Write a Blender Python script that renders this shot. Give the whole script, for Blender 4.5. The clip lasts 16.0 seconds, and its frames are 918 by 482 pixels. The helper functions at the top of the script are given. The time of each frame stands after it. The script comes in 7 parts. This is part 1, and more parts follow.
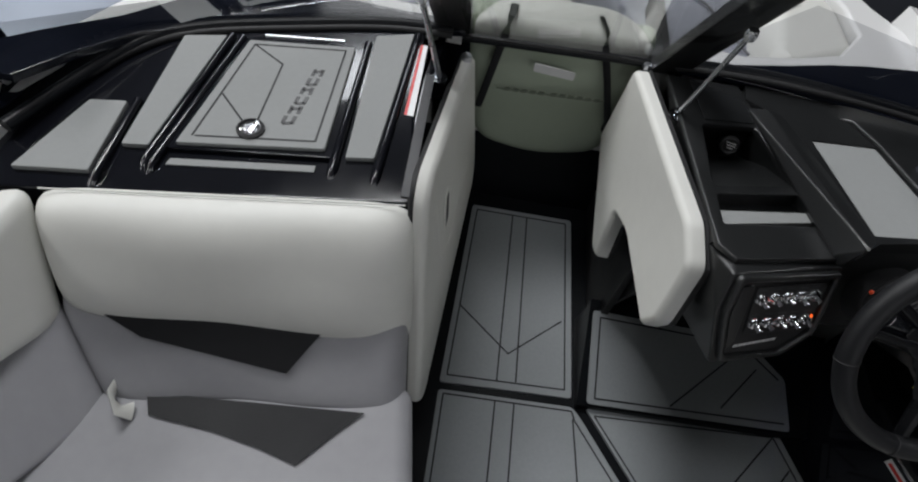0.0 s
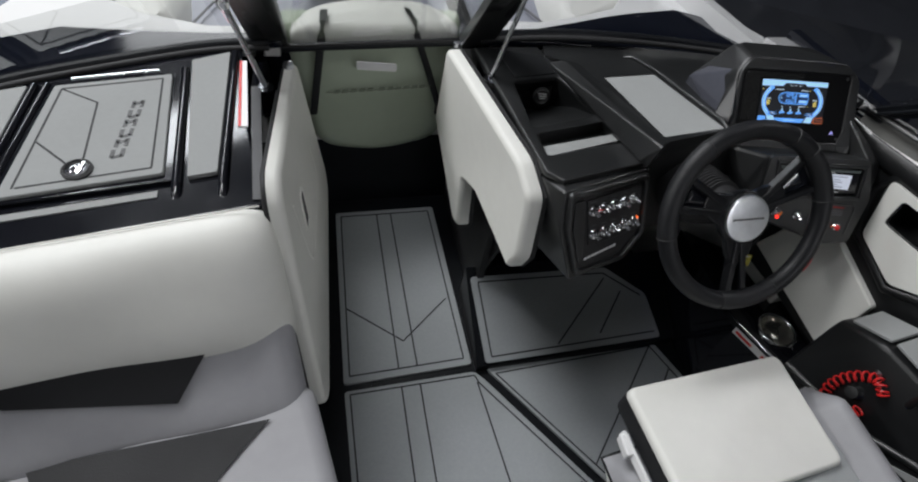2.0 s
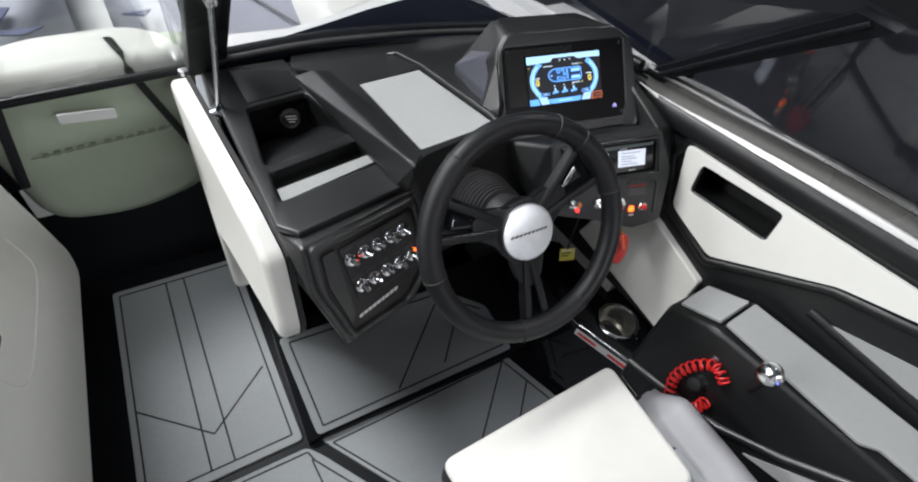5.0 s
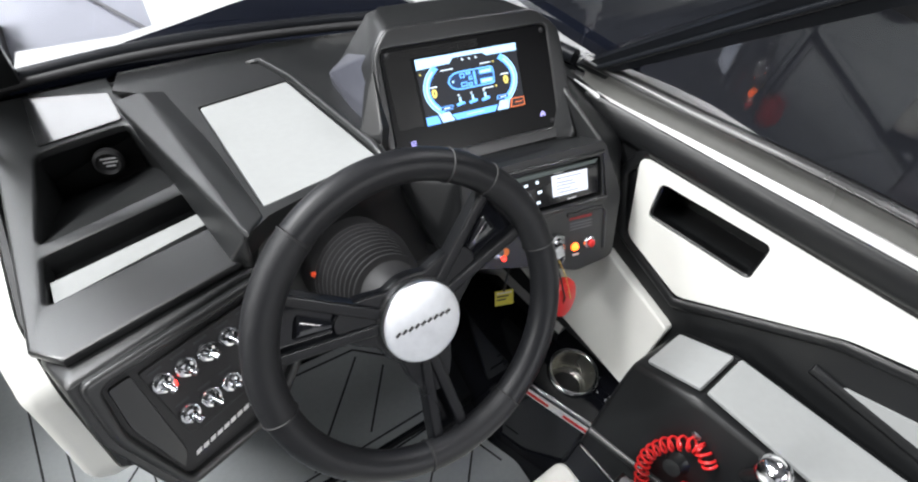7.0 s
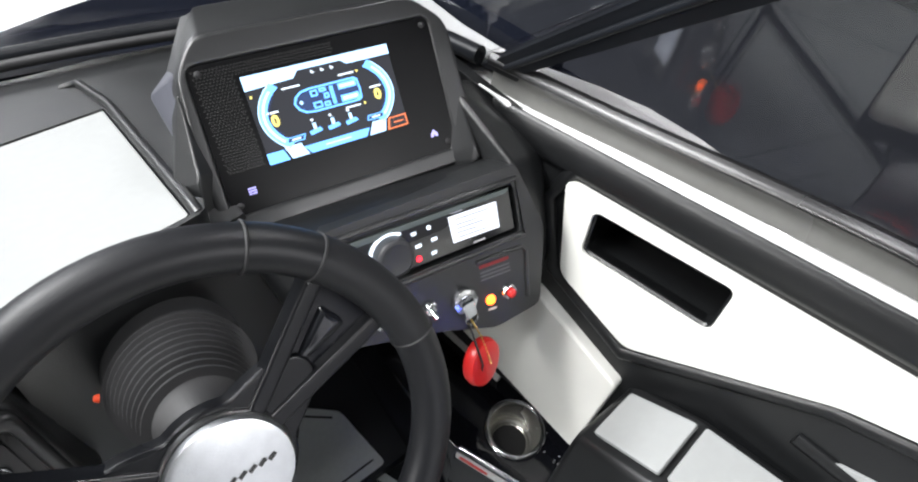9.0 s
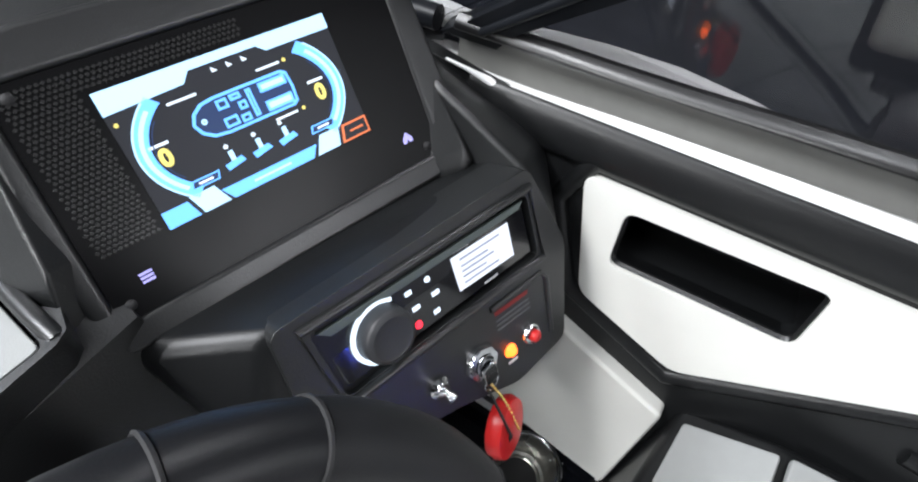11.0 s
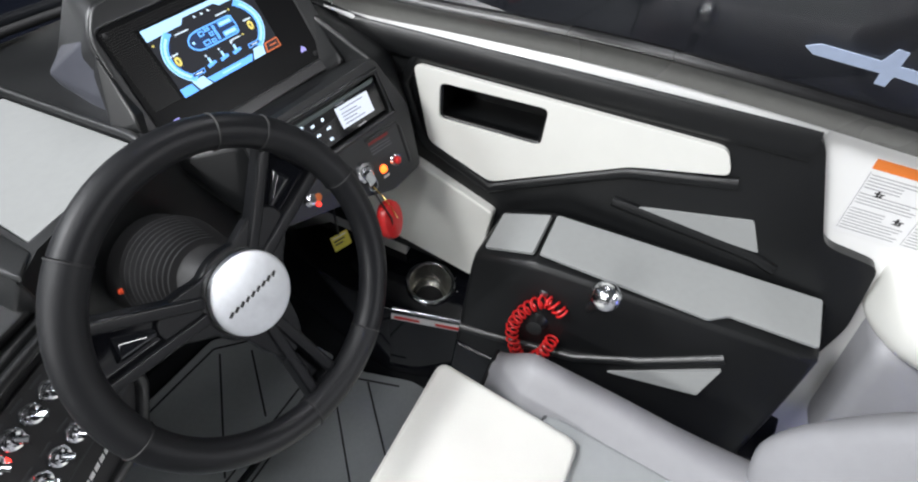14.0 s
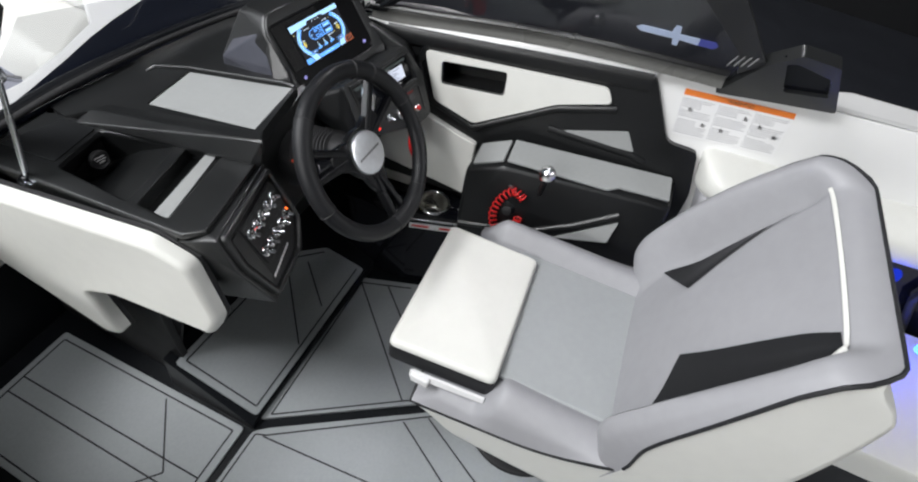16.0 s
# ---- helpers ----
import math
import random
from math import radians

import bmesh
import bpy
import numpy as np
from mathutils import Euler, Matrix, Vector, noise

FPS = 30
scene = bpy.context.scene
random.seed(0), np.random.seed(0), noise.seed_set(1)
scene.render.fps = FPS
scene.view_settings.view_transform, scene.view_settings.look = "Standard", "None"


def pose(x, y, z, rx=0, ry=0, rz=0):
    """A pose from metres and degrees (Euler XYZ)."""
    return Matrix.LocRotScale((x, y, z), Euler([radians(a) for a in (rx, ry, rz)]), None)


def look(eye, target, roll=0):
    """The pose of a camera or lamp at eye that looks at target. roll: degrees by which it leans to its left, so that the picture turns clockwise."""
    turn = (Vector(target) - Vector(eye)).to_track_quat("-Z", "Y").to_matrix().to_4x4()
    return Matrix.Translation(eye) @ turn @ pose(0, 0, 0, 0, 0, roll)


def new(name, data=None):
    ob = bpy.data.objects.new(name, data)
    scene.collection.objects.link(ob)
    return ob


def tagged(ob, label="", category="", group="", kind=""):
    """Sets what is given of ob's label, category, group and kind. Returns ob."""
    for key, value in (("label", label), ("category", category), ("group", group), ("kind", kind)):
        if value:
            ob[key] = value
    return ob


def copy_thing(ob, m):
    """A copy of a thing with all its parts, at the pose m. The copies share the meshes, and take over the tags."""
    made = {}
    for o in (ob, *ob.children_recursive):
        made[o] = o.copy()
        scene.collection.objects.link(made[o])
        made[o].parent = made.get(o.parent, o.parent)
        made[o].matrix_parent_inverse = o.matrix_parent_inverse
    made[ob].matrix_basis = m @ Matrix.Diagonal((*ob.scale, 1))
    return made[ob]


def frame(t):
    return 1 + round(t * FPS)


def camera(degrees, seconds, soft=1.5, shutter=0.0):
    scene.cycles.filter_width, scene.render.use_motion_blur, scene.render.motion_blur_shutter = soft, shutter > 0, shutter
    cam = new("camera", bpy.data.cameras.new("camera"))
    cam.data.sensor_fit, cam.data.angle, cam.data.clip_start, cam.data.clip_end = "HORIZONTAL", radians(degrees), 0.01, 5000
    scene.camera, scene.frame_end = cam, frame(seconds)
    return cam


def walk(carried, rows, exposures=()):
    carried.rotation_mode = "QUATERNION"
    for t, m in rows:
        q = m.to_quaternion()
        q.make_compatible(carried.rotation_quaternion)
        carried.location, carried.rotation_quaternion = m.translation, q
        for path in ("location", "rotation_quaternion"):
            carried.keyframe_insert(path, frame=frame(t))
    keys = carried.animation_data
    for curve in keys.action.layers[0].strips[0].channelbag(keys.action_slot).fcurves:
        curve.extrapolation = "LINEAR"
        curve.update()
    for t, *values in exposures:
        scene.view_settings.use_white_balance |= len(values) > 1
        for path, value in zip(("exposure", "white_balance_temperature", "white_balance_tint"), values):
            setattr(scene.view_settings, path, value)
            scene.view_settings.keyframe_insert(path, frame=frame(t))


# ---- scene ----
cam = camera(77.4, 16.0, soft=2.1)
PATH = [
    (0, (-0.214, -0.715, 1.59), (-0.198, 0.417, -0.059), 10.2),
    (0.5, (-0.262, -0.739, 1.601), (-0.144, 0.439, -0.011), 11.1),
    (1, (-0.255, -0.773, 1.606), (-0.048, 0.419, 0.013), 11.0),
    (1.5, (-0.226, -0.813, 1.598), (0.086, 0.385, 0.027), 10.9),
    (2, (-0.18, -0.84, 1.589), (0.241, 0.345, 0.034), 10.7),
    (2.5, (-0.15, -0.858, 1.583), (0.385, 0.304, 0.046), 11.0),
    (3, (-0.092, -0.855, 1.567), (0.518, 0.288, 0.044), 10.9),
    (3.5, (-0.024, -0.808, 1.555), (0.644, 0.298, 0.029), 10.8),
    (4, (0.033, -0.771, 1.54), (0.733, 0.315, 0.014), 10.5),
    (6.5, (0.34, -0.578, 1.403), (1.137, 0.424, -0.133), 9.5),
    (7, (0.395, -0.529, 1.364), (1.223, 0.442, -0.176), 9.5),
    (7.5, (0.451, -0.491, 1.338), (1.305, 0.445, -0.209), 9.3),
    (8, (0.507, -0.472, 1.314), (1.377, 0.444, -0.236), 9.1),
    (8.5, (0.551, -0.457, 1.29), (1.434, 0.462, -0.251), 8.9),
    (9, (0.602, -0.442, 1.273), (1.493, 0.453, -0.279), 8.7),
    (11.5, (0.68, -0.249, 1.141), (1.732, 0.304, -0.467), 12.7),
    (12, (0.694, -0.272, 1.139), (1.722, 0.253, -0.495), 12.7),
    (12.5, (0.684, -0.327, 1.168), (1.69, 0.184, -0.484), 11.9),
    (13, (0.647, -0.399, 1.222), (1.65, 0.115, -0.43), 10.6),
    (13.5, (0.555, -0.467, 1.297), (1.576, 0.016, -0.354), 10.6),
    (14, (0.414, -0.57, 1.374), (1.478, -0.098, -0.252), 9.2),
    (14.5, (0.267, -0.608, 1.465), (1.383, -0.207, -0.146), 10.9),
    (15, (0.098, -0.647, 1.529), (1.281, -0.283, -0.042), 12.3),
    (15.5, (-0.032, -0.715, 1.636), (1.128, -0.33, 0.053), 11.1),
    (16, (-0.176, -0.734, 1.656), (1.041, -0.358, 0.114), 11.3),
]
walk(cam, [(t, look(eye, target, roll)) for t, eye, target, roll in PATH],
     exposures=[(0, -0.82, 6420, 10), (1, -0.70, 6420, 10), (2, -0.52, 6420, 10), (2.5, -0.45, 6420, 10), (3.5, -0.13, 6420, 10), (4, 0.02, 6420, 10), (6.5, 0.70, 6470, 10), (8, 1.10, 6488, 10), (9, 1.13, 6500, 10), (11.5, 0.60, 6300, 10), (12.5, 0.50, 6315, 10), (13.5, 0.44, 6420, 10), (14.5, 0.32, 6400, 10), (16, 0.12, 6450, 10)])

# ---- light ----
world = bpy.data.worlds.new("world")
scene.world = world
world.use_nodes = True
wbg = world.node_tree.nodes["Background"]
wbg.inputs[0].default_value = (0.75, 0.85, 1.0, 1)
wbg.inputs[1].default_value = 0.013


def area_lamp(name, loc, target, sx, sy, watts, colour, spread=180):
    d = bpy.data.lights.new(name, "AREA")
    d.shape, d.size, d.size_y, d.energy, d.color = "RECTANGLE", sx, sy, watts, colour
    d.spread = radians(spread)
    ob = new(name, d)
    ob.matrix_world = look(loc, target)
    return ob


# Unseen lamps, set by where shade and sheen fall; some stand below the ceiling.
area_lamp("unseen_lamp", (-4.8, 0.7, 3.4), (0.4, -0.4, 0.5), 3.2, 0.5, 150, (0.995, 0.99, 0.985))
area_lamp("unseen_lamp", (-1.4, 1.9, 4.4), (0.1, -0.5, 0.3), 1.8, 0.6, 170, (0.985, 0.985, 0.99))
area_lamp("unseen_lamp", (-0.75, -0.35, 4.5), (-0.1, -0.45, 0), 0.4, 1.6, 36, (0.97, 0.98, 1.0))
area_lamp("unseen_lamp", (-1.7, 4.4, 4.4), (0.2, 1.0, 0.6), 2.6, 0.5, 110, (0.93, 0.96, 1.0))
# Fill added for faces turned aft, such as the port backrest.
area_lamp("unseen_lamp", (1.7, -4.4, 2.9), (-0.5, 0.0, 0.6), 2.4, 0.5, 46, (0.98, 0.98, 1.0))
# Added low beyond the bow, to be mirrored in the satin dash panel.
area_lamp("unseen_lamp", (-1.15, 9.5, 3.6), (0.3, 0.5, 0.7), 4.2, 1.5, 112, (0.97, 0.98, 1.0))
# Fill added for the gunwale strip outside the side glass.
area_lamp("unseen_lamp", (3.4, 0.3, 4.5), (1.25, -0.1, 0.87), 0.4, 1.8, 13, (0.98, 0.98, 1.0), 70)
# Fill added to brighten the showroom floor to port.
area_lamp("unseen_lamp", (-5.5, 4.5, 4.5), (-5.5, 4.5, 0), 0.5, 3.0, 1400, (0.85, 0.92, 1.0), 90)

# ---- materials ----


def mat(name, colour, rough=0.5, metal=0.0, noise_scale=60.0, vary=0.12, bump=0.15, bump_scale=None, coat=0.0, spec=0.5, big=4.0, dist=0.001):
    m = bpy.data.materials.new(name)
    m.use_nodes = True
    nt = m.node_tree
    b = nt.nodes["Principled BSDF"]
    L = nt.links.new
    tc = nt.nodes.new("ShaderNodeTexCoord")
    n1 = nt.nodes.new("ShaderNodeTexNoise")
    n1.inputs["Scale"].default_value = noise_scale
    n1.inputs["Detail"].default_value = 6
    n2 = nt.nodes.new("ShaderNodeTexNoise")
    n2.inputs["Scale"].default_value = big
    n2.inputs["Detail"].default_value = 3
    L(tc.outputs["Object"], n1.inputs["Vector"])
    L(tc.outputs["Object"], n2.inputs["Vector"])
    add = nt.nodes.new("ShaderNodeMath")
    add.operation = "ADD"
    L(n1.outputs["Fac"], add.inputs[0])
    L(n2.outputs["Fac"], add.inputs[1])
    r = nt.nodes.new("ShaderNodeMapRange")
    r.inputs["From Min"].default_value, r.inputs["From Max"].default_value = 0.6, 1.4
    r.inputs["To Min"].default_value, r.inputs["To Max"].default_value = 1 - vary, 1 + vary
    L(add.outputs[0], r.inputs["Value"])
    mul = nt.nodes.new("ShaderNodeVectorMath")
    mul.operation = "SCALE"
    mul.inputs[0].default_value = colour
    L(r.outputs[0], mul.inputs["Scale"])
    L(mul.outputs[0], b.inputs["Base Color"])
    rr = nt.nodes.new("ShaderNodeMapRange")
    rr.inputs["From Min"].default_value, rr.inputs["From Max"].default_value = 0.3, 0.7
    rr.inputs["To Min"].default_value, rr.inputs["To Max"].default_value = max(rough - 0.06, 0.02), min(rough + 0.06, 1)
    L(n2.outputs["Fac"], rr.inputs["Value"])
    L(rr.outputs[0], b.inputs["Roughness"])
    b.inputs["Metallic"].default_value = metal
    b.inputs["Coat Weight"].default_value = coat
    b.inputs["Coat Roughness"].default_value = 0.05
    b.inputs["Specular IOR Level"].default_value = spec
    if bump > 0:
        n3 = nt.nodes.new("ShaderNodeTexNoise")
        n3.inputs["Scale"].default_value = bump_scale or noise_scale * 8
        n3.inputs["Detail"].default_value = 4
        L(tc.outputs["Object"], n3.inputs["Vector"])
        bp = nt.nodes.new("ShaderNodeBump")
        bp.inputs["Strength"].default_value = bump
        bp.inputs["Distance"].default_value = dist
        L(n3.outputs["Fac"], bp.inputs["Height"])
        L(bp.outputs[0], b.inputs["Normal"])
    return m


def glow(name, colour, strength):
    m = bpy.data.materials.new(name)
    m.use_nodes = True
    b = m.node_tree.nodes["Principled BSDF"]
    b.inputs["Base Color"].default_value = (0.01, 0.01, 0.01, 1)
    b.inputs["Emission Color"].default_value = (*colour, 1)
    b.inputs["Emission Strength"].default_value = strength
    return m


def glass(name, colour, edge=0.9, face=0.06):
    """Thin tinted pane: mostly see-through, with mirror gloss at the edge-on angles."""
    m = bpy.data.materials.new(name)
    m.use_nodes = True
    nt = m.node_tree
    nt.nodes.remove(nt.nodes["Principled BSDF"])
    out = nt.nodes["Material Output"]
    tr = nt.nodes.new("ShaderNodeBsdfTransparent")
    tr.inputs[0].default_value = (*colour, 1)
    gl = nt.nodes.new("ShaderNodeBsdfGlossy")
    gl.inputs["Roughness"].default_value = 0.02
    lw = nt.nodes.new("ShaderNodeLayerWeight")
    lw.inputs[0].default_value = 0.5
    pw = nt.nodes.new("ShaderNodeMath")
    pw.operation = "POWER"
    pw.inputs[1].default_value = 5.0
    nt.links.new(lw.outputs["Facing"], pw.inputs[0])
    fr = nt.nodes.new("ShaderNodeMapRange")
    fr.inputs["To Min"].default_value, fr.inputs["To Max"].default_value = face, edge
    nt.links.new(pw.outputs[0], fr.inputs["Value"])
    mx = nt.nodes.new("ShaderNodeMixShader")
    nt.links.new(fr.outputs[0], mx.inputs[0])
    nt.links.new(tr.outputs[0], mx.inputs[1])
    nt.links.new(gl.outputs[0], mx.inputs[2])
    nt.links.new(mx.outputs[0], out.inputs[0])
    return m


VINYL_WHITE = mat("white_vinyl", (0.69, 0.69, 0.65), 0.5, noise_scale=30, vary=0.03, bump=0.25, bump_scale=420)
VINYL_GREY = mat("light_grey_vinyl", (0.30, 0.30, 0.315), 0.52, noise_scale=40, vary=0.05, bump=0.25, bump_scale=380)
VINYL_DARK = mat("charcoal_vinyl", (0.012, 0.0125, 0.014), 0.55, noise_scale=50, vary=0.1, bump=0.35, bump_scale=300, spec=0.3)
VINYL_OLIVE = mat("olive_grey_vinyl", (0.36, 0.41, 0.32), 0.55, noise_scale=30, vary=0.04, bump=0.2, bump_scale=300)
PLASTIC = mat("black_grained_plastic", (0.0100, 0.0108, 0.0112), 0.37, noise_scale=90, vary=0.15, bump=0.22, bump_scale=650, spec=0.75)
PLASTIC_SOFT = mat("dark_grey_soft_plastic", (0.026, 0.027, 0.030), 0.5, noise_scale=70, vary=0.12, bump=0.25, bump_scale=500)
SIDEBLACK = mat("black_side_moulding", (0.007, 0.0075, 0.008), 0.36, noise_scale=90, vary=0.15, bump=0.2, bump_scale=650, spec=0.4)
DECKBLACK = mat("black_deck_gelcoat", (0.007, 0.008, 0.010), 0.38, noise_scale=20, vary=0.2, bump=0.0, spec=0.2)
GLOSS = mat("black_gelcoat", (0.006, 0.0065, 0.009), 0.08, noise_scale=20, vary=0.2, bump=0.0, spec=0.4)
RUBBER = mat("black_rubber", (0.015, 0.015, 0.016), 0.6, noise_scale=60, vary=0.15, bump=0.2)
FOAM = mat("grey_eva_foam", (0.35, 0.372, 0.38), 0.6, noise_scale=120, vary=0.07, bump=0.4, bump_scale=900)
PADGREY = mat("pale_grey_foam_insert", (0.285, 0.293, 0.290), 0.8, noise_scale=90, vary=0.04, bump=0.4, bump_scale=800, spec=0.2)
LINE = mat("dark_routed_line", (0.012, 0.013, 0.015), 0.7, bump=0)
GELWHITE = mat("white_gelcoat", (0.78, 0.78, 0.77), 0.2, noise_scale=12, vary=0.02, bump=0.0, coat=0.3)
CHROME = mat("chrome", (0.75, 0.76, 0.78), 0.12, metal=1.0, vary=0.03, bump=0)
STEEL = mat("brushed_steel", (0.55, 0.57, 0.6), 0.28, metal=1.0, noise_scale=140, vary=0.08, bump=0.1)
DARKCHROME = mat("dark_chrome", (0.26, 0.27, 0.29), 0.14, metal=1.0, vary=0.05, bump=0)
LEATHER = mat("black_wheel_leather", (0.009, 0.0095, 0.011), 0.42, noise_scale=80, vary=0.12, bump=0.12, bump_scale=700, spec=0.3)
RED = mat("red_plastic", (0.6, 0.02, 0.02), 0.35, vary=0.06, bump=0)
ORANGE = mat("orange_print", (0.75, 0.2, 0.03), 0.5, vary=0.04, bump=0)
PAPER = mat("white_label", (0.75, 0.75, 0.75), 0.4, vary=0.03, bump=0)
INK = mat("grey_ink", (0.36, 0.36, 0.37), 0.6, vary=0.05, bump=0)
INKBLACK = mat("black_ink", (0.03, 0.03, 0.03), 0.5, vary=0.05, bump=0)
YELLOW = mat("yellow_print", (0.7, 0.55, 0.05), 0.5, vary=0.04, bump=0)
SMOKE = glass("smoked_glass", (0.84, 0.84, 0.85), 0.9, 0.075)
CLEAR = glass("clear_glass", (0.97, 0.98, 0.975))
SCREEN_GLASS = glass("tinted_screen_glass", (0.74, 0.745, 0.76), 0.32)

# ---- building helpers ----


def V(*a):
    return Vector(a)


def finish(bm, angle=50):
    """Mesh with shading normals weighted by face area, so that flats stay flat beside rounded edges."""
    bmesh.ops.recalc_face_normals(bm, faces=bm.faces[:])
    limit = math.cos(radians(angle))
    bm.faces.index_update()
    areas = [f.calc_area() for f in bm.faces]
    normals = []
    for f in bm.faces:
        for v in f.verts:
            n = Vector()
            for g in v.link_faces:
                if g.normal.dot(f.normal) > limit:
                    n += g.normal * areas[g.index]
            normals.append(n.normalized() if n.length > 0 else f.normal.copy())
    me = bpy.data.meshes.new("mesh")
    bm.to_mesh(me)
    bm.free()
    me.shade_smooth()
    me.normals_split_custom_set(normals)
    return me


def part(name, bm, material, parent=None, label="", angle=50):
    me = finish(bm, angle)
    me.materials.append(material)
    ob = new(name, me)
    if parent is not None:
        ob.parent = parent
    if label:
        ob["label"] = label
    return ob


def thing(name, label, category, at=(0, 0, 0), group="", kind=""):
    ob = new(name)
    ob.empty_display_size = 0.05
    return tagged(ob, label, category, group, kind)


def rounded(pts, r, n=4):
    """Corners of a 3D polygon rounded with radius r (a number, or one for each corner)."""
    out = []
    k = len(pts)
    for i in range(k):
        p, a, b = Vector(pts[i]), Vector(pts[i - 1]), Vector(pts[(i + 1) % k])
        ri = r[i] if isinstance(r, (list, tuple)) else r
        da, db = (a - p), (b - p)
        ri = min(ri, da.length * 0.45, db.length * 0.45)
        if ri < 1e-5:
            out.append(p)
            continue
        s, e = p + da.normalized() * ri, p + db.normalized() * ri
        for j in range(n + 1):
            t = j / n
            out.append(s * (1 - t) ** 2 + p * 2 * t * (1 - t) + e * t * t)
    return out


def slab(pts, vec, bevel=0.004, seg=2, holes=(), back=False):
    """A plate: polygon pts (with holes) pushed along vec, its edges rounded."""
    bm = bmesh.new()
    vec = Vector(vec)
    if holes:
        edges = []
        for loop in (pts, *holes):
            vs = [bm.verts.new(p) for p in loop]
            edges += [bm.edges.new((vs[i - 1], vs[i])) for i in range(len(vs))]
        bmesh.ops.triangle_fill(bm, use_beauty=True, edges=edges)
        faces = bm.faces[:]
    else:
        faces = [bm.faces.new([bm.verts.new(p) for p in pts])]
    res = bmesh.ops.extrude_face_region(bm, geom=faces)
    vs = [g for g in res["geom"] if isinstance(g, bmesh.types.BMVert)]
    bmesh.ops.translate(bm, verts=vs, vec=vec)
    bmesh.ops.recalc_face_normals(bm, faces=bm.faces[:])
    if bevel > 0:
        top = set(vs)
        ed = []
        for e in bm.edges:
            if len(e.link_faces) == 2 and e.calc_face_angle(0) > 0.7:
                inn = e.verts[0] in top and e.verts[1] in top
                out = e.verts[0] not in top and e.verts[1] not in top
                if inn or (out and back):
                    ed.append(e)
        bmesh.ops.bevel(bm, geom=ed, offset=bevel, segments=seg, profile=0.5, affect="EDGES", clamp_overlap=True)
    return bm


def pillow(pts, vec, edge=0.02, puff=0.008, seg=5, bottom=True):
    """An upholstered pad: outline pts raised along vec, with a rolled edge and a crowned face."""
    bm = bmesh.new()
    vec = Vector(vec)
    h, n = vec.length, vec.normalized()
    P = [Vector(p) for p in pts]
    c = sum(P, Vector()) / len(P)
    rad = min((p - c).length for p in P)
    rings = [[bm.verts.new(p) for p in P]]
    levels = [(0.0, h - edge)] if h > edge else []
    for j in range(1, seg + 1):
        a = j / seg * math.pi / 2
        levels.append((edge * (1 - math.cos(a)), h - edge + edge * math.sin(a)))
    for f, up in ((0.35, 0.55), (0.6, 0.85), (0.82, 0.97)):
        levels.append((edge + (rad - edge) * f, h + puff * up))
    for inset, z in levels:
        s = 1 - inset / rad
        rings.append([bm.verts.new(c + (p - c) * s + n * z) for p in P])
    for a, b in zip(rings, rings[1:]):
        for i in range(len(P)):
            bm.faces.new((a[i - 1], a[i], b[i], b[i - 1]))
    top = bm.verts.new(c + n * (h + puff))
    for i in range(len(P)):
        bm.faces.new((rings[-1][i - 1], rings[-1][i], top))
    if bottom:
        bm.faces.new(rings[0])
    return bm


def box(lo, hi, bevel=0.004, seg=2, m=None):
    bm = bmesh.new()
    bmesh.ops.create_cube(bm, size=1)
    lo, hi = Vector(lo), Vector(hi)
    for v in bm.verts:
        v.co = Vector([lo[i] + (v.co[i] + 0.5) * (hi[i] - lo[i]) for i in range(3)])
    if bevel > 0:
        bmesh.ops.bevel(bm, geom=bm.edges[:], offset=bevel, segments=seg, profile=0.5, affect="EDGES", clamp_overlap=True)
    if m is not None:
        bm.transform(m)
    return bm


def hull(points, bevel=0.006, seg=2):
    """The faceted body round some corner points, its edges rounded."""
    bm = bmesh.new()
    vs = [bm.verts.new(p) for p in points]
    r = bmesh.ops.convex_hull(bm, input=vs)
    bmesh.ops.delete(bm, geom=[g for g in r["geom_interior"] if isinstance(g, bmesh.types.BMVert)], context="VERTS")
    bmesh.ops.dissolve_limit(bm, angle_limit=radians(3), verts=bm.verts[:], edges=bm.edges[:])
    if bevel > 0:
        bmesh.ops.bevel(bm, geom=bm.edges[:], offset=bevel, segments=seg, profile=0.5, affect="EDGES", clamp_overlap=True)
    return bm


def tube(pts, r, n=10, closed=False, flat=1.0, up=None):
    """A round bar swept along points; r may be a list; flat squeezes it across up."""
    bm = bmesh.new()
    P = [Vector(p) for p in pts]
    k = len(P)
    rings = []
    side = None
    for i in range(k):
        if closed:
            d = P[(i + 1) % k] - P[i - 1]
        else:
            d = P[min(i + 1, k - 1)] - P[max(i - 1, 0)]
        d.normalize()
        if up is not None:
            a = d.cross(Vector(up)).normalized()
        else:
            if side is None:
                side = d.orthogonal()
            side = (side - d * side.dot(d)).normalized()
            a = side
        b = d.cross(a).normalized()
        ri = r[i] if isinstance(r, (list, tuple)) else r
        rings.append([bm.verts.new(P[i] + a * ri * math.cos(t) + b * ri * flat * math.sin(t)) for t in [2 * math.pi * j / n for j in range(n)]])
    pairs = list(zip(rings, rings[1:])) + ([(rings[-1], rings[0])] if closed else [])
    for a, b in pairs:
        for j in range(n):
            bm.faces.new((a[j - 1], a[j], b[j], b[j - 1]))
    if not closed:
        bm.faces.new(rings[0])
        bm.faces.new(rings[-1])
    return bm


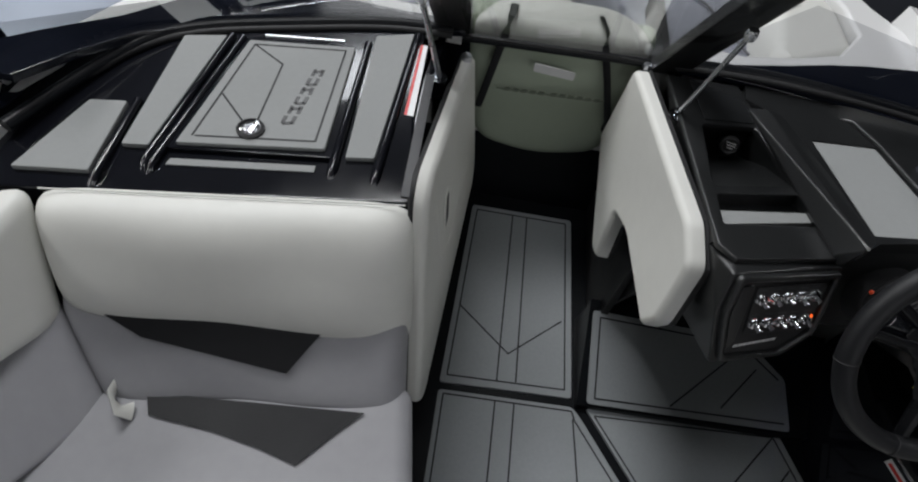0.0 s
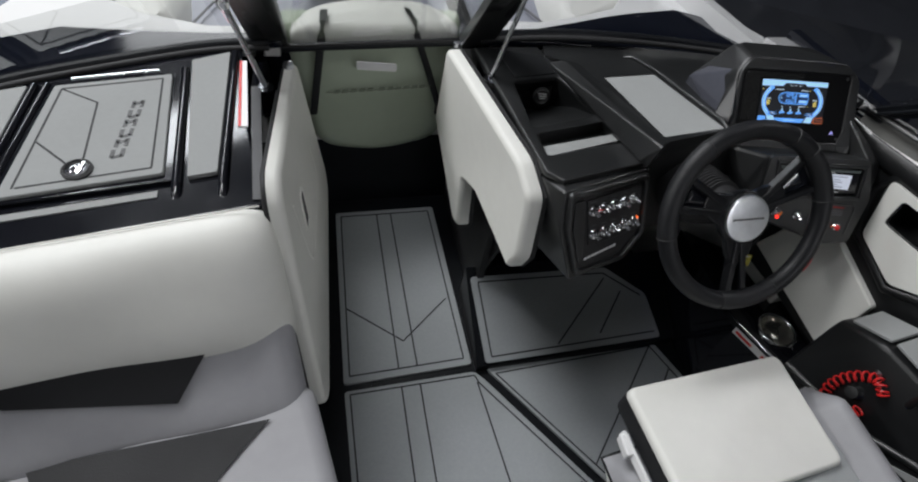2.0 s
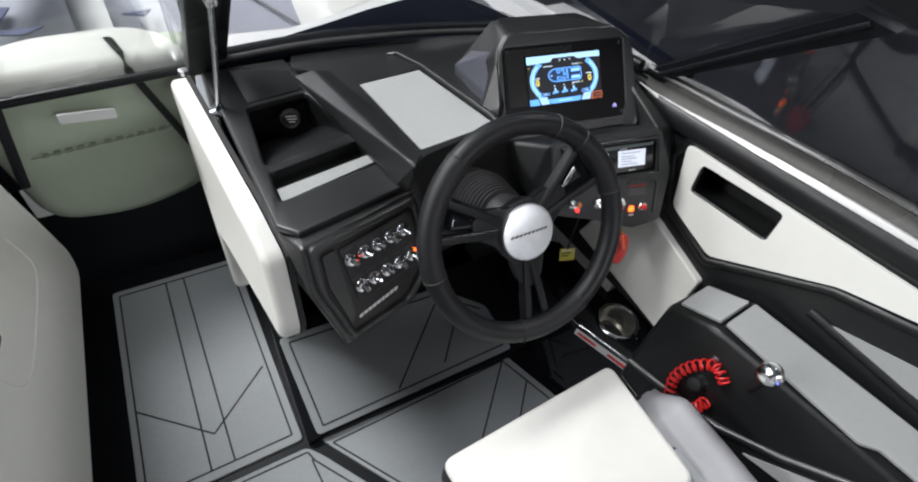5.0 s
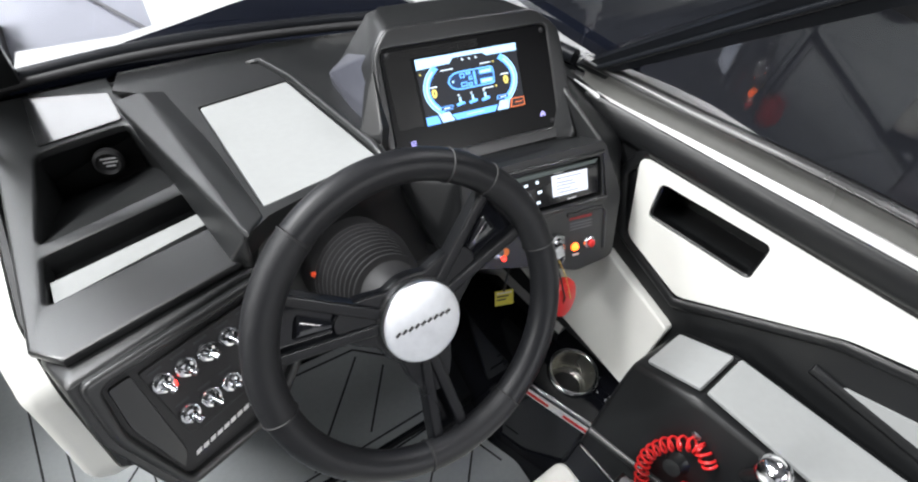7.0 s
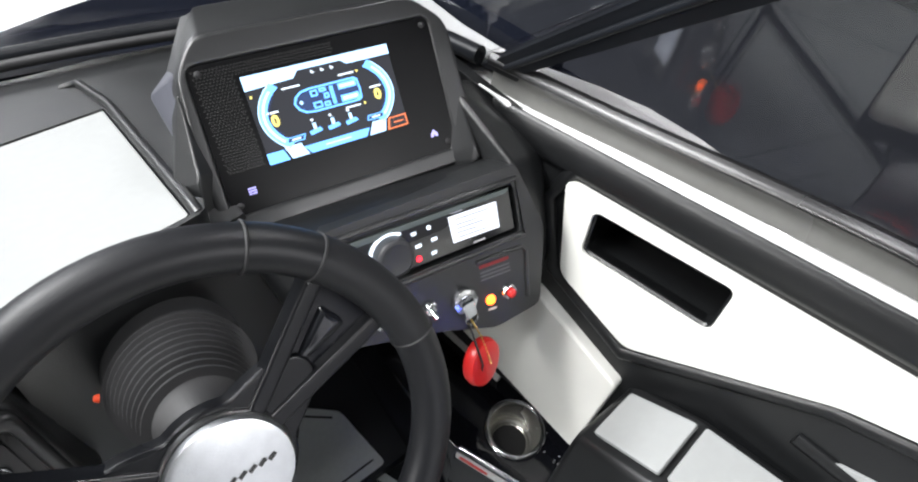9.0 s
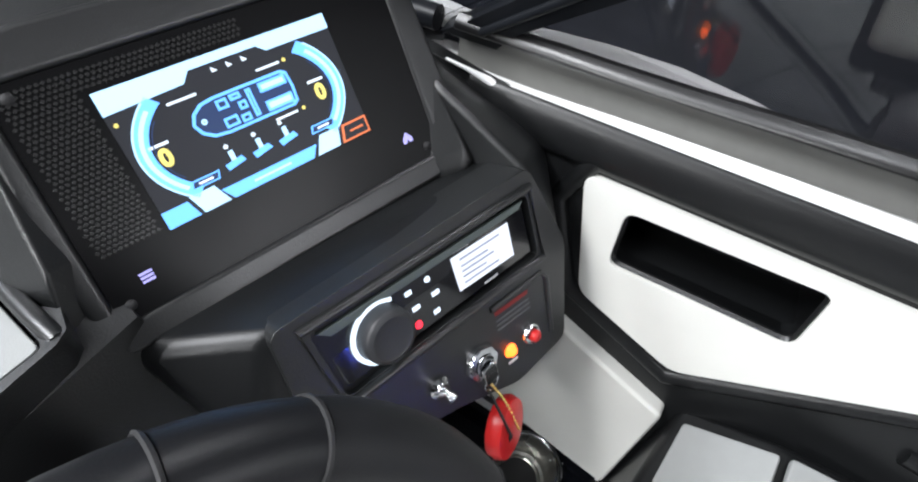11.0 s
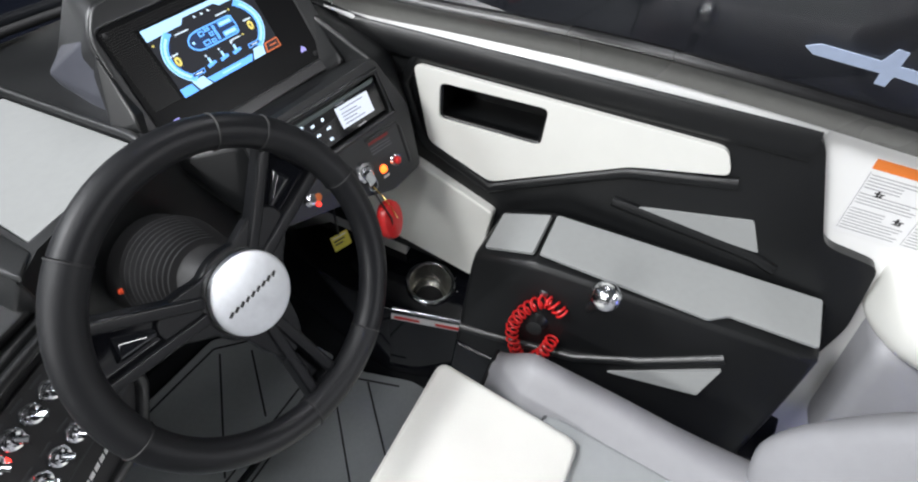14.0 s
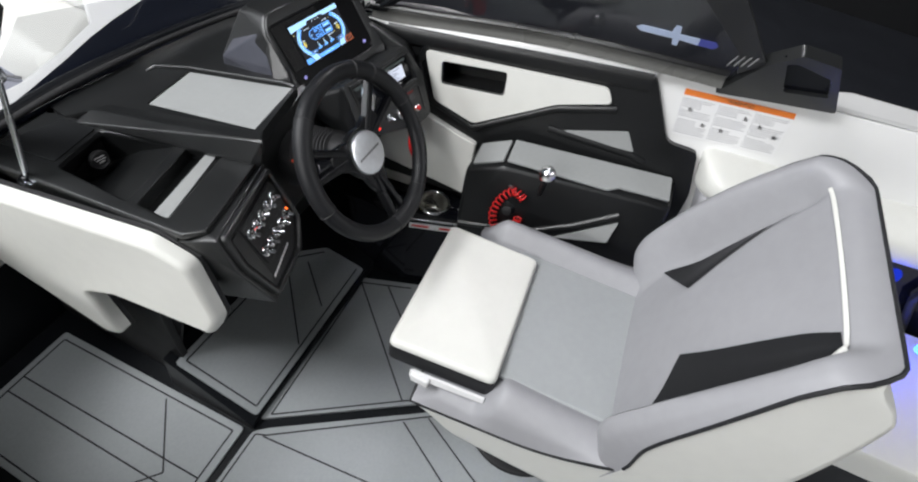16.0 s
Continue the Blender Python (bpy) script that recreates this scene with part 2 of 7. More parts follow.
def lathe(profile, m, n=32):
    """A turned body: (radius, height) pairs round the local z of m."""
    bm = bmesh.new()
    rings = []
    for r, z in profile:
        if r < 1e-6:
            rings.append([bm.verts.new((0, 0, z))])
        else:
            rings.append([bm.verts.new((r * math.cos(2 * math.pi * j / n), r * math.sin(2 * math.pi * j / n), z)) for j in range(n)])
    for a, b in zip(rings, rings[1:]):
        for j in range(n):
            if len(a) == 1 and len(b) == 1:
                continue
            if len(a) == 1:
                bm.faces.new((a[0], b[j - 1], b[j]))
            elif len(b) == 1:
                bm.faces.new((a[j - 1], a[j], b[0]))
            else:
                bm.faces.new((a[j - 1], a[j], b[j], b[j - 1]))
    bm.transform(m)
    return bm


def axes(o, r, d):
    """A frame at o: x along r, y against d (up in the face), z out of the face."""
    r = Vector(r).normalized()
    d = Vector(d)
    d = (d - r * d.dot(r)).normalized()
    y = -d
    z = r.cross(y)
    m = Matrix((r, y, z)).transposed().to_4x4()
    m.translation = Vector(o)
    return m


def on(m, u, v, w=0.0):
    """A place on the face m: u to the right, v downwards, w out of it."""
    return m @ Vector((u, -v, w))


def strip(a, b, width, normal, height=0.0012, lift=0.0):
    """A thin flat line from a to b lying on a face."""
    a, b, n = Vector(a), Vector(b), Vector(normal).normalized()
    d = (b - a).normalized()
    s = d.cross(n).normalized() * width / 2
    a, b = a + n * lift, b + n * lift
    return slab([a - s, a + s, b + s, b - s], n * height, 0)


def merged(bms):
    out = bmesh.new()
    for b in bms:
        me = bpy.data.meshes.new("tmp")
        b.to_mesh(me)
        b.free()
        out.from_mesh(me)
        bpy.data.meshes.remove(me)
    return out


def cavity(top, low):
    """An open recess: walls from the ring top to the ring low, and its bottom."""
    bm = bmesh.new()
    a, b = [bm.verts.new(p) for p in top], [bm.verts.new(p) for p in low]
    for i in range(len(a)):
        bm.faces.new((a[i - 1], a[i], b[i], b[i - 1]))
    bm.faces.new(b)
    return bm


def cushion(c00, c10, c11, c01, n, h, pu=10.0, pv=3.0, nu=36, nv=20, round_=0.02):
    """A stuffed pad over four corners (two below, two above), rolled at its edges, raised by h along n."""
    c00, c10, c11, c01, n = Vector(c00), Vector(c10), Vector(c11), Vector(c01), Vector(n).normalized()
    bm = bmesh.new()
    grid = []
    for j in range(nv + 1):
        v = -math.cos(math.pi * j / nv)
        row = []
        for i in range(nu + 1):
            u = -math.cos(math.pi * i / nu)
            uu, vv = u * (1 - round_ * abs(v) ** 8), v * (1 - round_ * 2 * abs(u) ** 12)
            s, t = (uu + 1) / 2, (vv + 1) / 2
            p = c00.lerp(c10, s).lerp(c01.lerp(c11, s), t)
            k = max(0.0, (1 - abs(u) ** pu) * (1 - abs(v) ** pv)) ** 0.5
            sag = 0.004 * math.sin(5.3 * u + 1.1) * math.sin(3.1 * v + 0.4) * k
            row.append(bm.verts.new(p + n * (h * k + sag)))
        grid.append(row)
    for j in range(nv):
        for i in range(nu):
            bm.faces.new((grid[j][i], grid[j][i + 1], grid[j + 1][i + 1], grid[j + 1][i]))
    return bm


UP = V(0, 0, 1)

# ---- cockpit floor ----
floor = part("floor", box((-1.25, -3.2, -0.05), (1.25, 1.1, -0.006), 0.0), DECKBLACK)
tagged(floor, "glossy black moulded boat deck under the foam panels", "floor", kind="structure")


def foam_panel(outline, lines, z=-0.006, th=0.009, vec=None, name="foam_panel", label=""):
    n = Vector(vec) if vec else UP * th
    p = part(name, slab(rounded(outline, 0.012, 3), n, 0.002, 1), FOAM, floor, label)
    nn = n.normalized()
    for a, b in lines:
        part("routed_line", strip(Vector(a) + n, Vector(b) + n, 0.0044, nn, 0.0007), LINE, p)
    return p


def f(x, y):
    return V(x, y, -0.006)


# walkway to the bow, cut short: bare black deck stands for the shade ahead
foam_panel([f(-0.19, -0.118), f(0.196, -0.105), f(0.181, 0.54), f(-0.171, 0.54)],
           [(f(-0.171, -0.095), f(0.174, -0.083)), (f(-0.171, -0.095), f(-0.153, 0.52)), (f(0.174, -0.083), f(0.160, 0.52)), (f(-0.153, 0.52), f(0.160, 0.52)),
            (f(-0.026, -0.09), f(-0.027, 0.52)), (f(0.030, -0.088), f(0.023, 0.52)), (f(0, 0), f(0.158, 0.137)), (f(0, 0), f(-0.163, 0.137))])
# centre deck
foam_panel([f(-0.19, -0.14), f(0.198, -0.13), f(0.225, -0.16), f(0.505, -0.565), f(0.72, -0.80), f(0.72, -2.4), f(-0.185, -2.4)],
           [(f(-0.174, -0.152), f(0.196, -0.143)), (f(0.196, -0.143), f(0.206, -0.17)), (f(0.206, -0.17), f(0.487, -0.565)), (f(0.487, -0.565), f(0.66, -0.78)),
            (f(-0.174, -0.152), f(-0.168, -2.3)), (f(-0.025, -0.15), f(-0.027, -2.3)), (f(0.030, -0.148), f(0.036, -2.3)), (f(0.2, -0.165), f(0.245, -0.65)), (f(0.425, -0.49), f(0.28, -0.75)), (f(0.47, -0.55), f(0.37, -0.75))])
# deck beside the helm seat
foam_panel([f(0.236, -0.125), f(0.80, -0.10), f(0.88, -0.30), f(0.88, -0.95), f(0.80, -0.85), f(0.515, -0.53)],
           [(f(0.262, -0.146), f(0.785, -0.122)), (f(0.262, -0.146), f(0.515, -0.505)), (f(0.515, -0.505), f(0.78, -0.82)), (f(0.785, -0.122), f(0.478, -0.456)), (f(0.817, -0.209), f(0.60, -0.46)), (f(0.785, -0.122), f(0.85, -0.28))])
# sloping foot rest under the console
RN = V(0, -0.477, 0.879)
ra, rb = V(0.231, -0.122, 0.028), V(0.214, 0.11, 0.155)
rc, rd, re_ = V(0.66, 0.10, 0.150), V(0.785, 0.015, 0.104), V(0.815, -0.11, 0.035)
foam_panel([ra, re_, rd, rc, rb], [((0.251, -0.106, 0.037), (0.795, -0.092, 0.045)), ((0.251, -0.106, 0.037), (0.236, 0.094, 0.1465)), ((0.236, 0.094, 0.1465), (0.648, 0.085, 0.1415)),
           ((0.648, 0.07, 0.133), (0.466, -0.095, 0.043)), ((0.699, 0.03, 0.111), (0.61, -0.079, 0.052)), ((0.648, 0.085, 0.1415), (0.765, 0.012, 0.102))], vec=RN * 0.008, name="foot_rest_panel")
part("foot_rest_base", hull([(0.205, -0.128, -0.01), (0.205, 0.16, -0.01), (0.9, 0.16, -0.01), (0.9, -0.12, -0.01), (0.205, -0.128, 0.022), (0.205, 0.14, 0.168), (0.9, 0.14, 0.165), (0.9, -0.118, 0.03)], 0.003), DECKBLACK, floor)

# ---- starboard side ----
HN = V(-1, -0.132, 0.184).normalized()


def hp(y, z, off=0.0):
    return V(0.9 - 0.132 * y + 0.184 * z, y, z) + HN * off


POCKET = [(-0.205, 0.767), (-0.384, 0.788), (-0.390, 0.721), (-0.215, 0.703)]
liner = part("wall_starboard", slab([hp(0.9, 0.0, -0.02), hp(0.9, 0.76, -0.02), hp(0.1, 0.795, -0.02), hp(-0.07, 0.818, -0.02), hp(-0.26, 0.850, -0.02), hp(-0.6, 0.893, -0.02), hp(-0.916, 0.908, -0.02), hp(-1.35, 0.918, -0.02), hp(-3.2, 0.93, -0.02), hp(-3.2, 0.0, -0.02)], HN * -0.05, 0, holes=[[hp(y, z, -0.02) for y, z in ((-0.194, 0.778), (-0.397, 0.799), (-0.404, 0.708), (-0.205, 0.690))], [hp(y, z, -0.02) for y, z in ((-0.19, 0.37), (-0.36, 0.37), (-0.36, 0.25), (-0.19, 0.25))]]), GELWHITE)
tagged(liner, "white gelcoat inner side of the boat", "wall", kind="structure")

side = thing("side_panel", "black moulded side panel with white vinyl pads and a storage pocket", "side panel")
outer = rounded([hp(-0.40, 0.25, -0.02), hp(-0.40, 0.372, -0.02), hp(0.12, 0.372, -0.02), hp(0.12, 0.825, -0.02), hp(-0.010, 0.815, -0.02), hp(-0.055, 0.8130, -0.02), hp(-0.21, 0.833, -0.02), hp(-0.41, 0.852, -0.02), hp(-0.741, 0.880, -0.02), hp(-0.832, 0.728, -0.02), hp(-0.915, 0.724, -0.02), hp(-0.95, 0.60, -0.02), hp(-0.95, 0.25, -0.02)], [0, 0, 0, 0, 0.01, 0.012, 0.02, 0.02, 0.02, 0.02, 0.015, 0.02, 0], 3)
hole = rounded([hp(y, z, -0.02) for y, z in POCKET], 0.012, 3)
part("moulding", slab(outer, HN * 0.02, 0.006, 2, holes=[hole]), SIDEBLACK, side)
part("pocket", cavity([hp(*p, -0.006) for p in POCKET], [hp(*p, -0.085) for p in POCKET]), SIDEBLACK, side, "deep black storage pocket")
part("pocket_ridge", tube([hp(-0.222, 0.742, -0.070), hp(-0.376, 0.762, -0.070)], 0.004, 8), SIDEBLACK, side)
padA = [(-0.155, 0.782), (-0.204, 0.653), (-0.327, 0.618), (-0.531, 0.744), (-0.664, 0.788), (-0.641, 0.825)]
part("upper_pad", slab(rounded([hp(y, z) for y, z in padA], 0.014, 4), HN * 0.010, 0.007, 4, holes=[rounded([hp(y, z) for y, z in POCKET], 0.012, 4)]), VINYL_WHITE, side, "white vinyl pad round the pocket")
ring = rounded([hp(y, z, 0.002) for y, z in POCKET], 0.012, 4)
part("pocket_rim", tube(ring, 0.004, 6, closed=True), SIDEBLACK, side)
# rolled ribs of the moulding
part("rib", tube([hp(-0.02, 0.796, 0.002), hp(-0.3, 0.823, 0.002), hp(-0.735, 0.866, 0.002)], 0.024, 14, flat=0.35, up=HN), SIDEBLACK, side)
part("rib", tube([hp(-0.16, 0.80, 0), hp(-0.14, 0.74, 0), hp(-0.19, 0.645, 0), hp(-0.328, 0.600, 0), hp(-0.53, 0.728, 0), hp(-0.68, 0.775, 0)], 0.011, 10, flat=0.8, up=HN), SIDEBLACK, side)
part("rib", tube([hp(-0.53, 0.668, 0), hp(-0.76, 0.665, 0), hp(-0.80, 0.655, 0)], 0.010, 10, flat=0.8, up=HN), SIDEBLACK, side)
part("grey_insert", slab(rounded([hp(-0.535, 0.664), hp(-0.731, 0.727), hp(-0.765, 0.676)], 0.004, 2), HN * 0.004, 0.001), PADGREY, side, "pale grey foam insert")
part("kick_pad", slab(rounded([hp(-0.10, 0.62), hp(-0.195, 0.605), hp(-0.352, 0.560), hp(-0.356, 0.385), hp(-0.05, 0.43)], 0.008, 3), HN * 0.020, 0.006, 4), VINYL_WHITE, side, "white vinyl kick pad")

# armrest with throttle
arm = thing("throttle_console", "black throttle box beside the seat with pale grey foam top", "console")
fa, fb = V(0.945, -0.365, 0.545), V(1.06, -0.365, 0.562)
sa, sb = V(0.945, -0.468, 0.606), V(1.06, -0.456, 0.616)
ea, eb = V(1.022, -0.91, 0.628), V(1.16, -0.90, 0.630)
part("body", hull([fa, fb, sa, sb, ea, eb, (0.895, -0.385, 0.40), (1.05, -0.36, 0.36), (0.885, -0.39, 0.28), (1.05, -0.36, 0.28), (0.99, -0.93, 0.42), (0.93, -0.93, 0.28), (1.12, -0.93, 0.28)], 0.010, 3), SIDEBLACK, arm)
part("base", hull([(0.882, -0.39, 0.0), (0.882, -0.39, 0.33), (1.05, -0.36, 0.0), (1.05, -0.36, 0.33), (0.925, -1.0, 0.0), (0.925, -1.0, 0.33), (1.10, -1.0, 0.0), (1.1, -1.0, 0.33)], 0.006), GLOSS, arm)
AFN = V(-0.939, -0.082, 0.335)
part("step_rib", tube([V(0.893, -0.39, 0.385), V(0.905, -0.46, 0.40), V(0.925, -0.60, 0.445), V(0.955, -0.70, 0.50), V(0.99, -0.80, 0.570)], 0.009, 10), PLASTIC, arm)
part("lower_insert", slab(rounded([V(0.936, -0.66, 0.446), V(0.984, -0.807, 0.550), V(0.960, -0.80, 0.487)], 0.003, 2), AFN * 0.008, 0.001), PADGREY, arm, "pale grey triangular foam insert")


def top_pad(pts, name):
    n = (Vector(pts[1]) - Vector(pts[0])).cross(Vector(pts[2]) - Vector(pts[0])).normalized()
    if n.z < 0:
        n = -n
    return part(name, slab(rounded([Vector(p) + n * 0.001 for p in pts], 0.004, 2), n * 0.007, 0.002), PADGREY, arm)


top_pad([(0.962, -0.381, 0.556), (1.035, -0.376, 0.572), (1.043, -0.457, 0.619), (0.960, -0.465, 0.611)], "front_pad")
top_pad([(0.962, -0.472, 0.614), (1.045, -0.463, 0.622), (1.130, -0.888, 0.634), (1.040, -0.900, 0.633), (1.02, -0.77, 0.626), (0.997, -0.745, 0.624)], "long_pad")

lever = thing("throttle_lever", "throttle with a round chrome knob on the armrest", "throttle")
part("stem", tube([(0.965, -0.58, 0.535), (0.94, -0.586, 0.60), (0.918, -0.592, 0.655)], 0.008, 10), PLASTIC, lever)
part("collar", lathe([(0, -0.03), (0.013, -0.03), (0.015, -0.024), (0.013, -0.018), (0.015, -0.014), (0, -0.013)], look((0.912, -0.593, 0.673), (1.1, -0.55, 0.4)), 20), STEEL, lever)
part("knob", lathe([(0, -0.016), (0.014, -0.016), (0.0205, -0.009), (0.0225, 0), (0.021, 0.009), (0.0205, 0.010), (0.015, 0.018), (0.006, 0.022), (0, 0.0225)], look((0.912, -0.593, 0.673), (1.1, -0.55, 0.4)), 24), CHROME, lever, "polished round chrome knob")

kill = thing("kill_switch", "black kill switch with a coiled red lanyard", "kill switch")
part("button", lathe([(0, 0), (0.02, 0), (0.02, 0.008), (0.015, 0.013), (0.012, 0.028), (0.014, 0.032), (0, 0.034)], look((0.935, -0.515, 0.487), (1.1, -0.50, 0.43)), 24), PLASTIC, kill)
part("clip", lathe([(0, -0.006), (0.008, -0.005), (0.010, 0), (0.008, 0.006), (0, 0.008)], Matrix.Translation((0.945, -0.505, 0.555)), 16), STEEL, kill)
arc = [V(0.944, -0.548, 0.535), V(0.940, -0.515, 0.548), V(0.926, -0.488, 0.510), V(0.912, -0.482, 0.460), V(0.902, -0.502, 0.418), V(0.898, -0.525, 0.400), V(0.910, -0.548, 0.440), V(0.925, -0.552, 0.475)]


def smooth_path(pts, k):
    out = []
    n = len(pts)
    for i in range(n - 1):
        p0, p1, p2, p3 = pts[max(i - 1, 0)], pts[i], pts[i + 1], pts[min(i + 2, n - 1)]
        for j in range(k):
            t = j / k
            out.append(0.5 * (2 * p1 + (p2 - p0) * t + (2 * p0 - 5 * p1 + 4 * p2 - p3) * t * t + (3 * p1 - p0 - 3 * p2 + p3) * t * t * t))
    out.append(pts[-1])
    return out


fine = smooth_path(arc, 60)
coil = []
for i, p in enumerate(fine):
    d = (fine[min(i + 1, len(fine) - 1)] - fine[max(i - 1, 0)]).normalized()
    s = d.cross(AFN).normalized()
    a = i * 2 * math.pi / 17.5
    coil.append(p - AFN * 0.002 + s * 0.0105 * math.cos(a) + AFN * (0.0095 * math.sin(a) + 0.012))
part("lanyard", tube(coil, 0.0023, 6), RED, kill, "coiled bright red lanyard")

# cup shelf
shelf = thing("cup_shelf", "black glossy ledge with a red and white warning strip", "ledge")
CUP = V(0.973, -0.272, 0.324)
edge_ = [V(0.865, -0.12, 0.30), V(0.872, -0.236, 0.30), V(0.934, -0.386, 0.30), V(1.045, -0.386, 0.30), V(1.045, -0.05, 0.30), V(0.86, 0.1, 0.30)]
cup_hole = [CUP + V(0.046 * math.cos(a), 0.046 * math.sin(a), -0.024) for a in [2 * math.pi * i / 28 for i in range(28)]]
part("top", slab(edge_, (0, 0, 0.022), 0.003, 2, holes=[cup_hole]), GLOSS, shelf)
part("back", slab([hp(0.12, 0.25, -0.060), hp(0.12, 0.42, -0.060), hp(-0.42, 0.42, -0.060), hp(-0.42, 0.25, -0.060)], HN * -0.004, 0), RUBBER, shelf)
part("front", merged([slab([V(0.874, -0.236, 0.0), V(0.874, -0.236, 0.30), V(0.934, -0.386, 0.30), V(0.934, -0.386, 0.0)], (0.012, 0.004, 0), 0), slab([V(0.874, -0.236, 0.0), V(0.874, -0.236, 0.30), V(0.862, 0.1, 0.30), V(0.862, 0.1, 0.0)], (0.012, 0, 0), 0)]), GLOSS, shelf)
wa, wb = V(0.8745, -0.240, 0), V(0.931, -0.380, 0)
wn = V(-0.927, -0.374, 0)
lab = part("warning_strip", slab([wa + V(0, 0, 0.287), wb + V(0, 0, 0.287), wb + V(0, 0, 0.309), wa + V(0, 0, 0.309)], wn * 0.003, 0), PAPER, shelf, "white warning strip with red bars")
for s0, s1 in ((0.05, 0.40), (0.62, 0.97)):
    q0, q1 = wa.lerp(wb, s0), wa.lerp(wb, s1)
    part("red_bar", slab([q0 + V(0, 0, 0.294), q1 + V(0, 0, 0.294), q1 + V(0, 0, 0.303), q0 + V(0, 0, 0.303)], wn * 0.0042, 0), RED, lab)
part("trim", tube([wa + V(0.004, 0, 0.3195), wb + V(0.004, 0, 0.3195)], 0.004, 8), CHROME, shelf, "thin chrome edge trim")
cup = thing("cup_holder", "polished stainless steel drink holder set in the ledge", "cup holder")
CUPSTEEL = mat("polished_stainless", (0.70, 0.69, 0.64), 0.27, metal=1.0, noise_scale=60, vary=0.05, bump=0)
part("liner", lathe([(0.047, 0.003), (0.0455, -0.004), (0.044, -0.030), (0.043, -0.055), (0.041, -0.060), (0.036, -0.061), (0.0345, -0.064), (0.016, -0.064), (0.0145, -0.0625), (0, -0.0625)], Matrix.Translation(CUP), 48), CUPSTEEL, cup, "polished steel liner")
part("base_mat", lathe([(0, -0.0615), (0.030, -0.0615), (0.031, -0.0625)], Matrix.Translation(CUP), 32), RUBBER, cup, "round black mat")
part("rim", lathe([(0.0445, 0.001), (0.0455, 0.0045), (0.0485, 0.006), (0.0525, 0.0045), (0.054, 0.0005), (0.054, -0.002)], Matrix.Translation(CUP), 48), CHROME, cup, "polished rolled rim")

rng = random.Random(4)
bits = []
for k in range(26):
    bb = bmesh.new()
    bmesh.ops.create_icosphere(bb, subdivisions=1, radius=0.0007 + 0.0009 * rng.random())
    bb.transform(Matrix.Translation((0.985 + 0.035 * rng.random(), -0.375 + 0.10 * rng.random() ** 1.6, 0.3225)))
    bits.append(bb)
crumbs = part("crumbs", merged(bits), PAPER)
tagged(crumbs, "tiny white crumbs scattered on the black ledge", "crumbs", kind="stuff")

# ---- gunwale, side glass ----
gun = part("gunwale_starboard", slab([(1.070, 0.42, 0.775), (1.098, 0.03, 0.838), (1.132, -0.3, 0.866), (1.165, -0.6, 0.890), (1.208, -0.9, 0.910), (1.276, -1.4, 0.922), (1.515, -3.2, 0.933), (1.66, -3.2, 0.90), (1.40, -1.2, 0.89), (1.30, -0.9, 0.85), (1.24, -0.6, 0.80), (1.19, -0.28, 0.835), (1.125, 0.0, 0.83), (1.13, 0.15, 0.81), (1.17, 0.42, 0.775)], (0, 0, -0.03), 0.004), GELWHITE)
tagged(gun, "white gelcoat gunwale along the starboard side", "gunwale", kind="structure")
RAILGREY = mat("satin_dark_grey_rail", (0.115, 0.115, 0.108), 0.30, noise_scale=60, vary=0.1, bump=0.1)
GA = V(1.075, 0.0, 0.855)
GN = V(-0.958, -0.136, -0.252)


def gp(y, z, off=0.0):
    """A place on the side glass."""
    x = GA.x - (GN.y * (y - GA.y) + GN.z * (z - GA.z)) / GN.x
    return V(x, y, z) + GN * off


SATIN_RUBBER = mat("satin_black_rubber", (0.007, 0.007, 0.0075), 0.30, noise_scale=60, vary=0.12, bump=0.1)
sideg = thing("side_window", "smoked side window with black rail and end bracket", "window")
part("pane", slab([gp(0.04, 0.84), gp(-0.40, 0.872), gp(-0.90, 0.925), gp(-0.945, 1.005), gp(-0.75, 1.17), gp(-0.31, 1.16)], GN * -0.005, 0), SMOKE, sideg, "smoked tinted glass").visible_shadow = False
RAIL_LOW = [(0.05, 0.782), (0.014, 0.797), (-0.06, 0.813), (-0.2, 0.841), (-0.31, 0.859), (-0.41, 0.874), (-0.5, 0.886), (-0.65, 0.897), (-0.885, 0.905)]
RAIL_TOP = [(0.05, 0.848), (-0.05, 0.862), (-0.18, 0.880), (-0.28, 0.898), (-0.36, 0.912), (-0.47, 0.927), (-0.62, 0.938), (-0.885, 0.950)]
LEDGE_LOW = [(0.0, 0.806), (-0.033, 0.811), (-0.083, 0.817), (-0.212, 0.834), (-0.326, 0.845), (-0.425, 0.8545), (-0.512, 0.863), (-0.75, 0.882)]


def height(table, y, spread=0.05):
    """The height of a line along the boat at y, with its corners eased."""
    ys, zs = [-p[0] for p in table], [p[1] for p in table]
    return float(sum(np.interp(-y + d * spread, ys, zs) for d in (-1, -0.5, 0, 0.5, 1)) / 5)


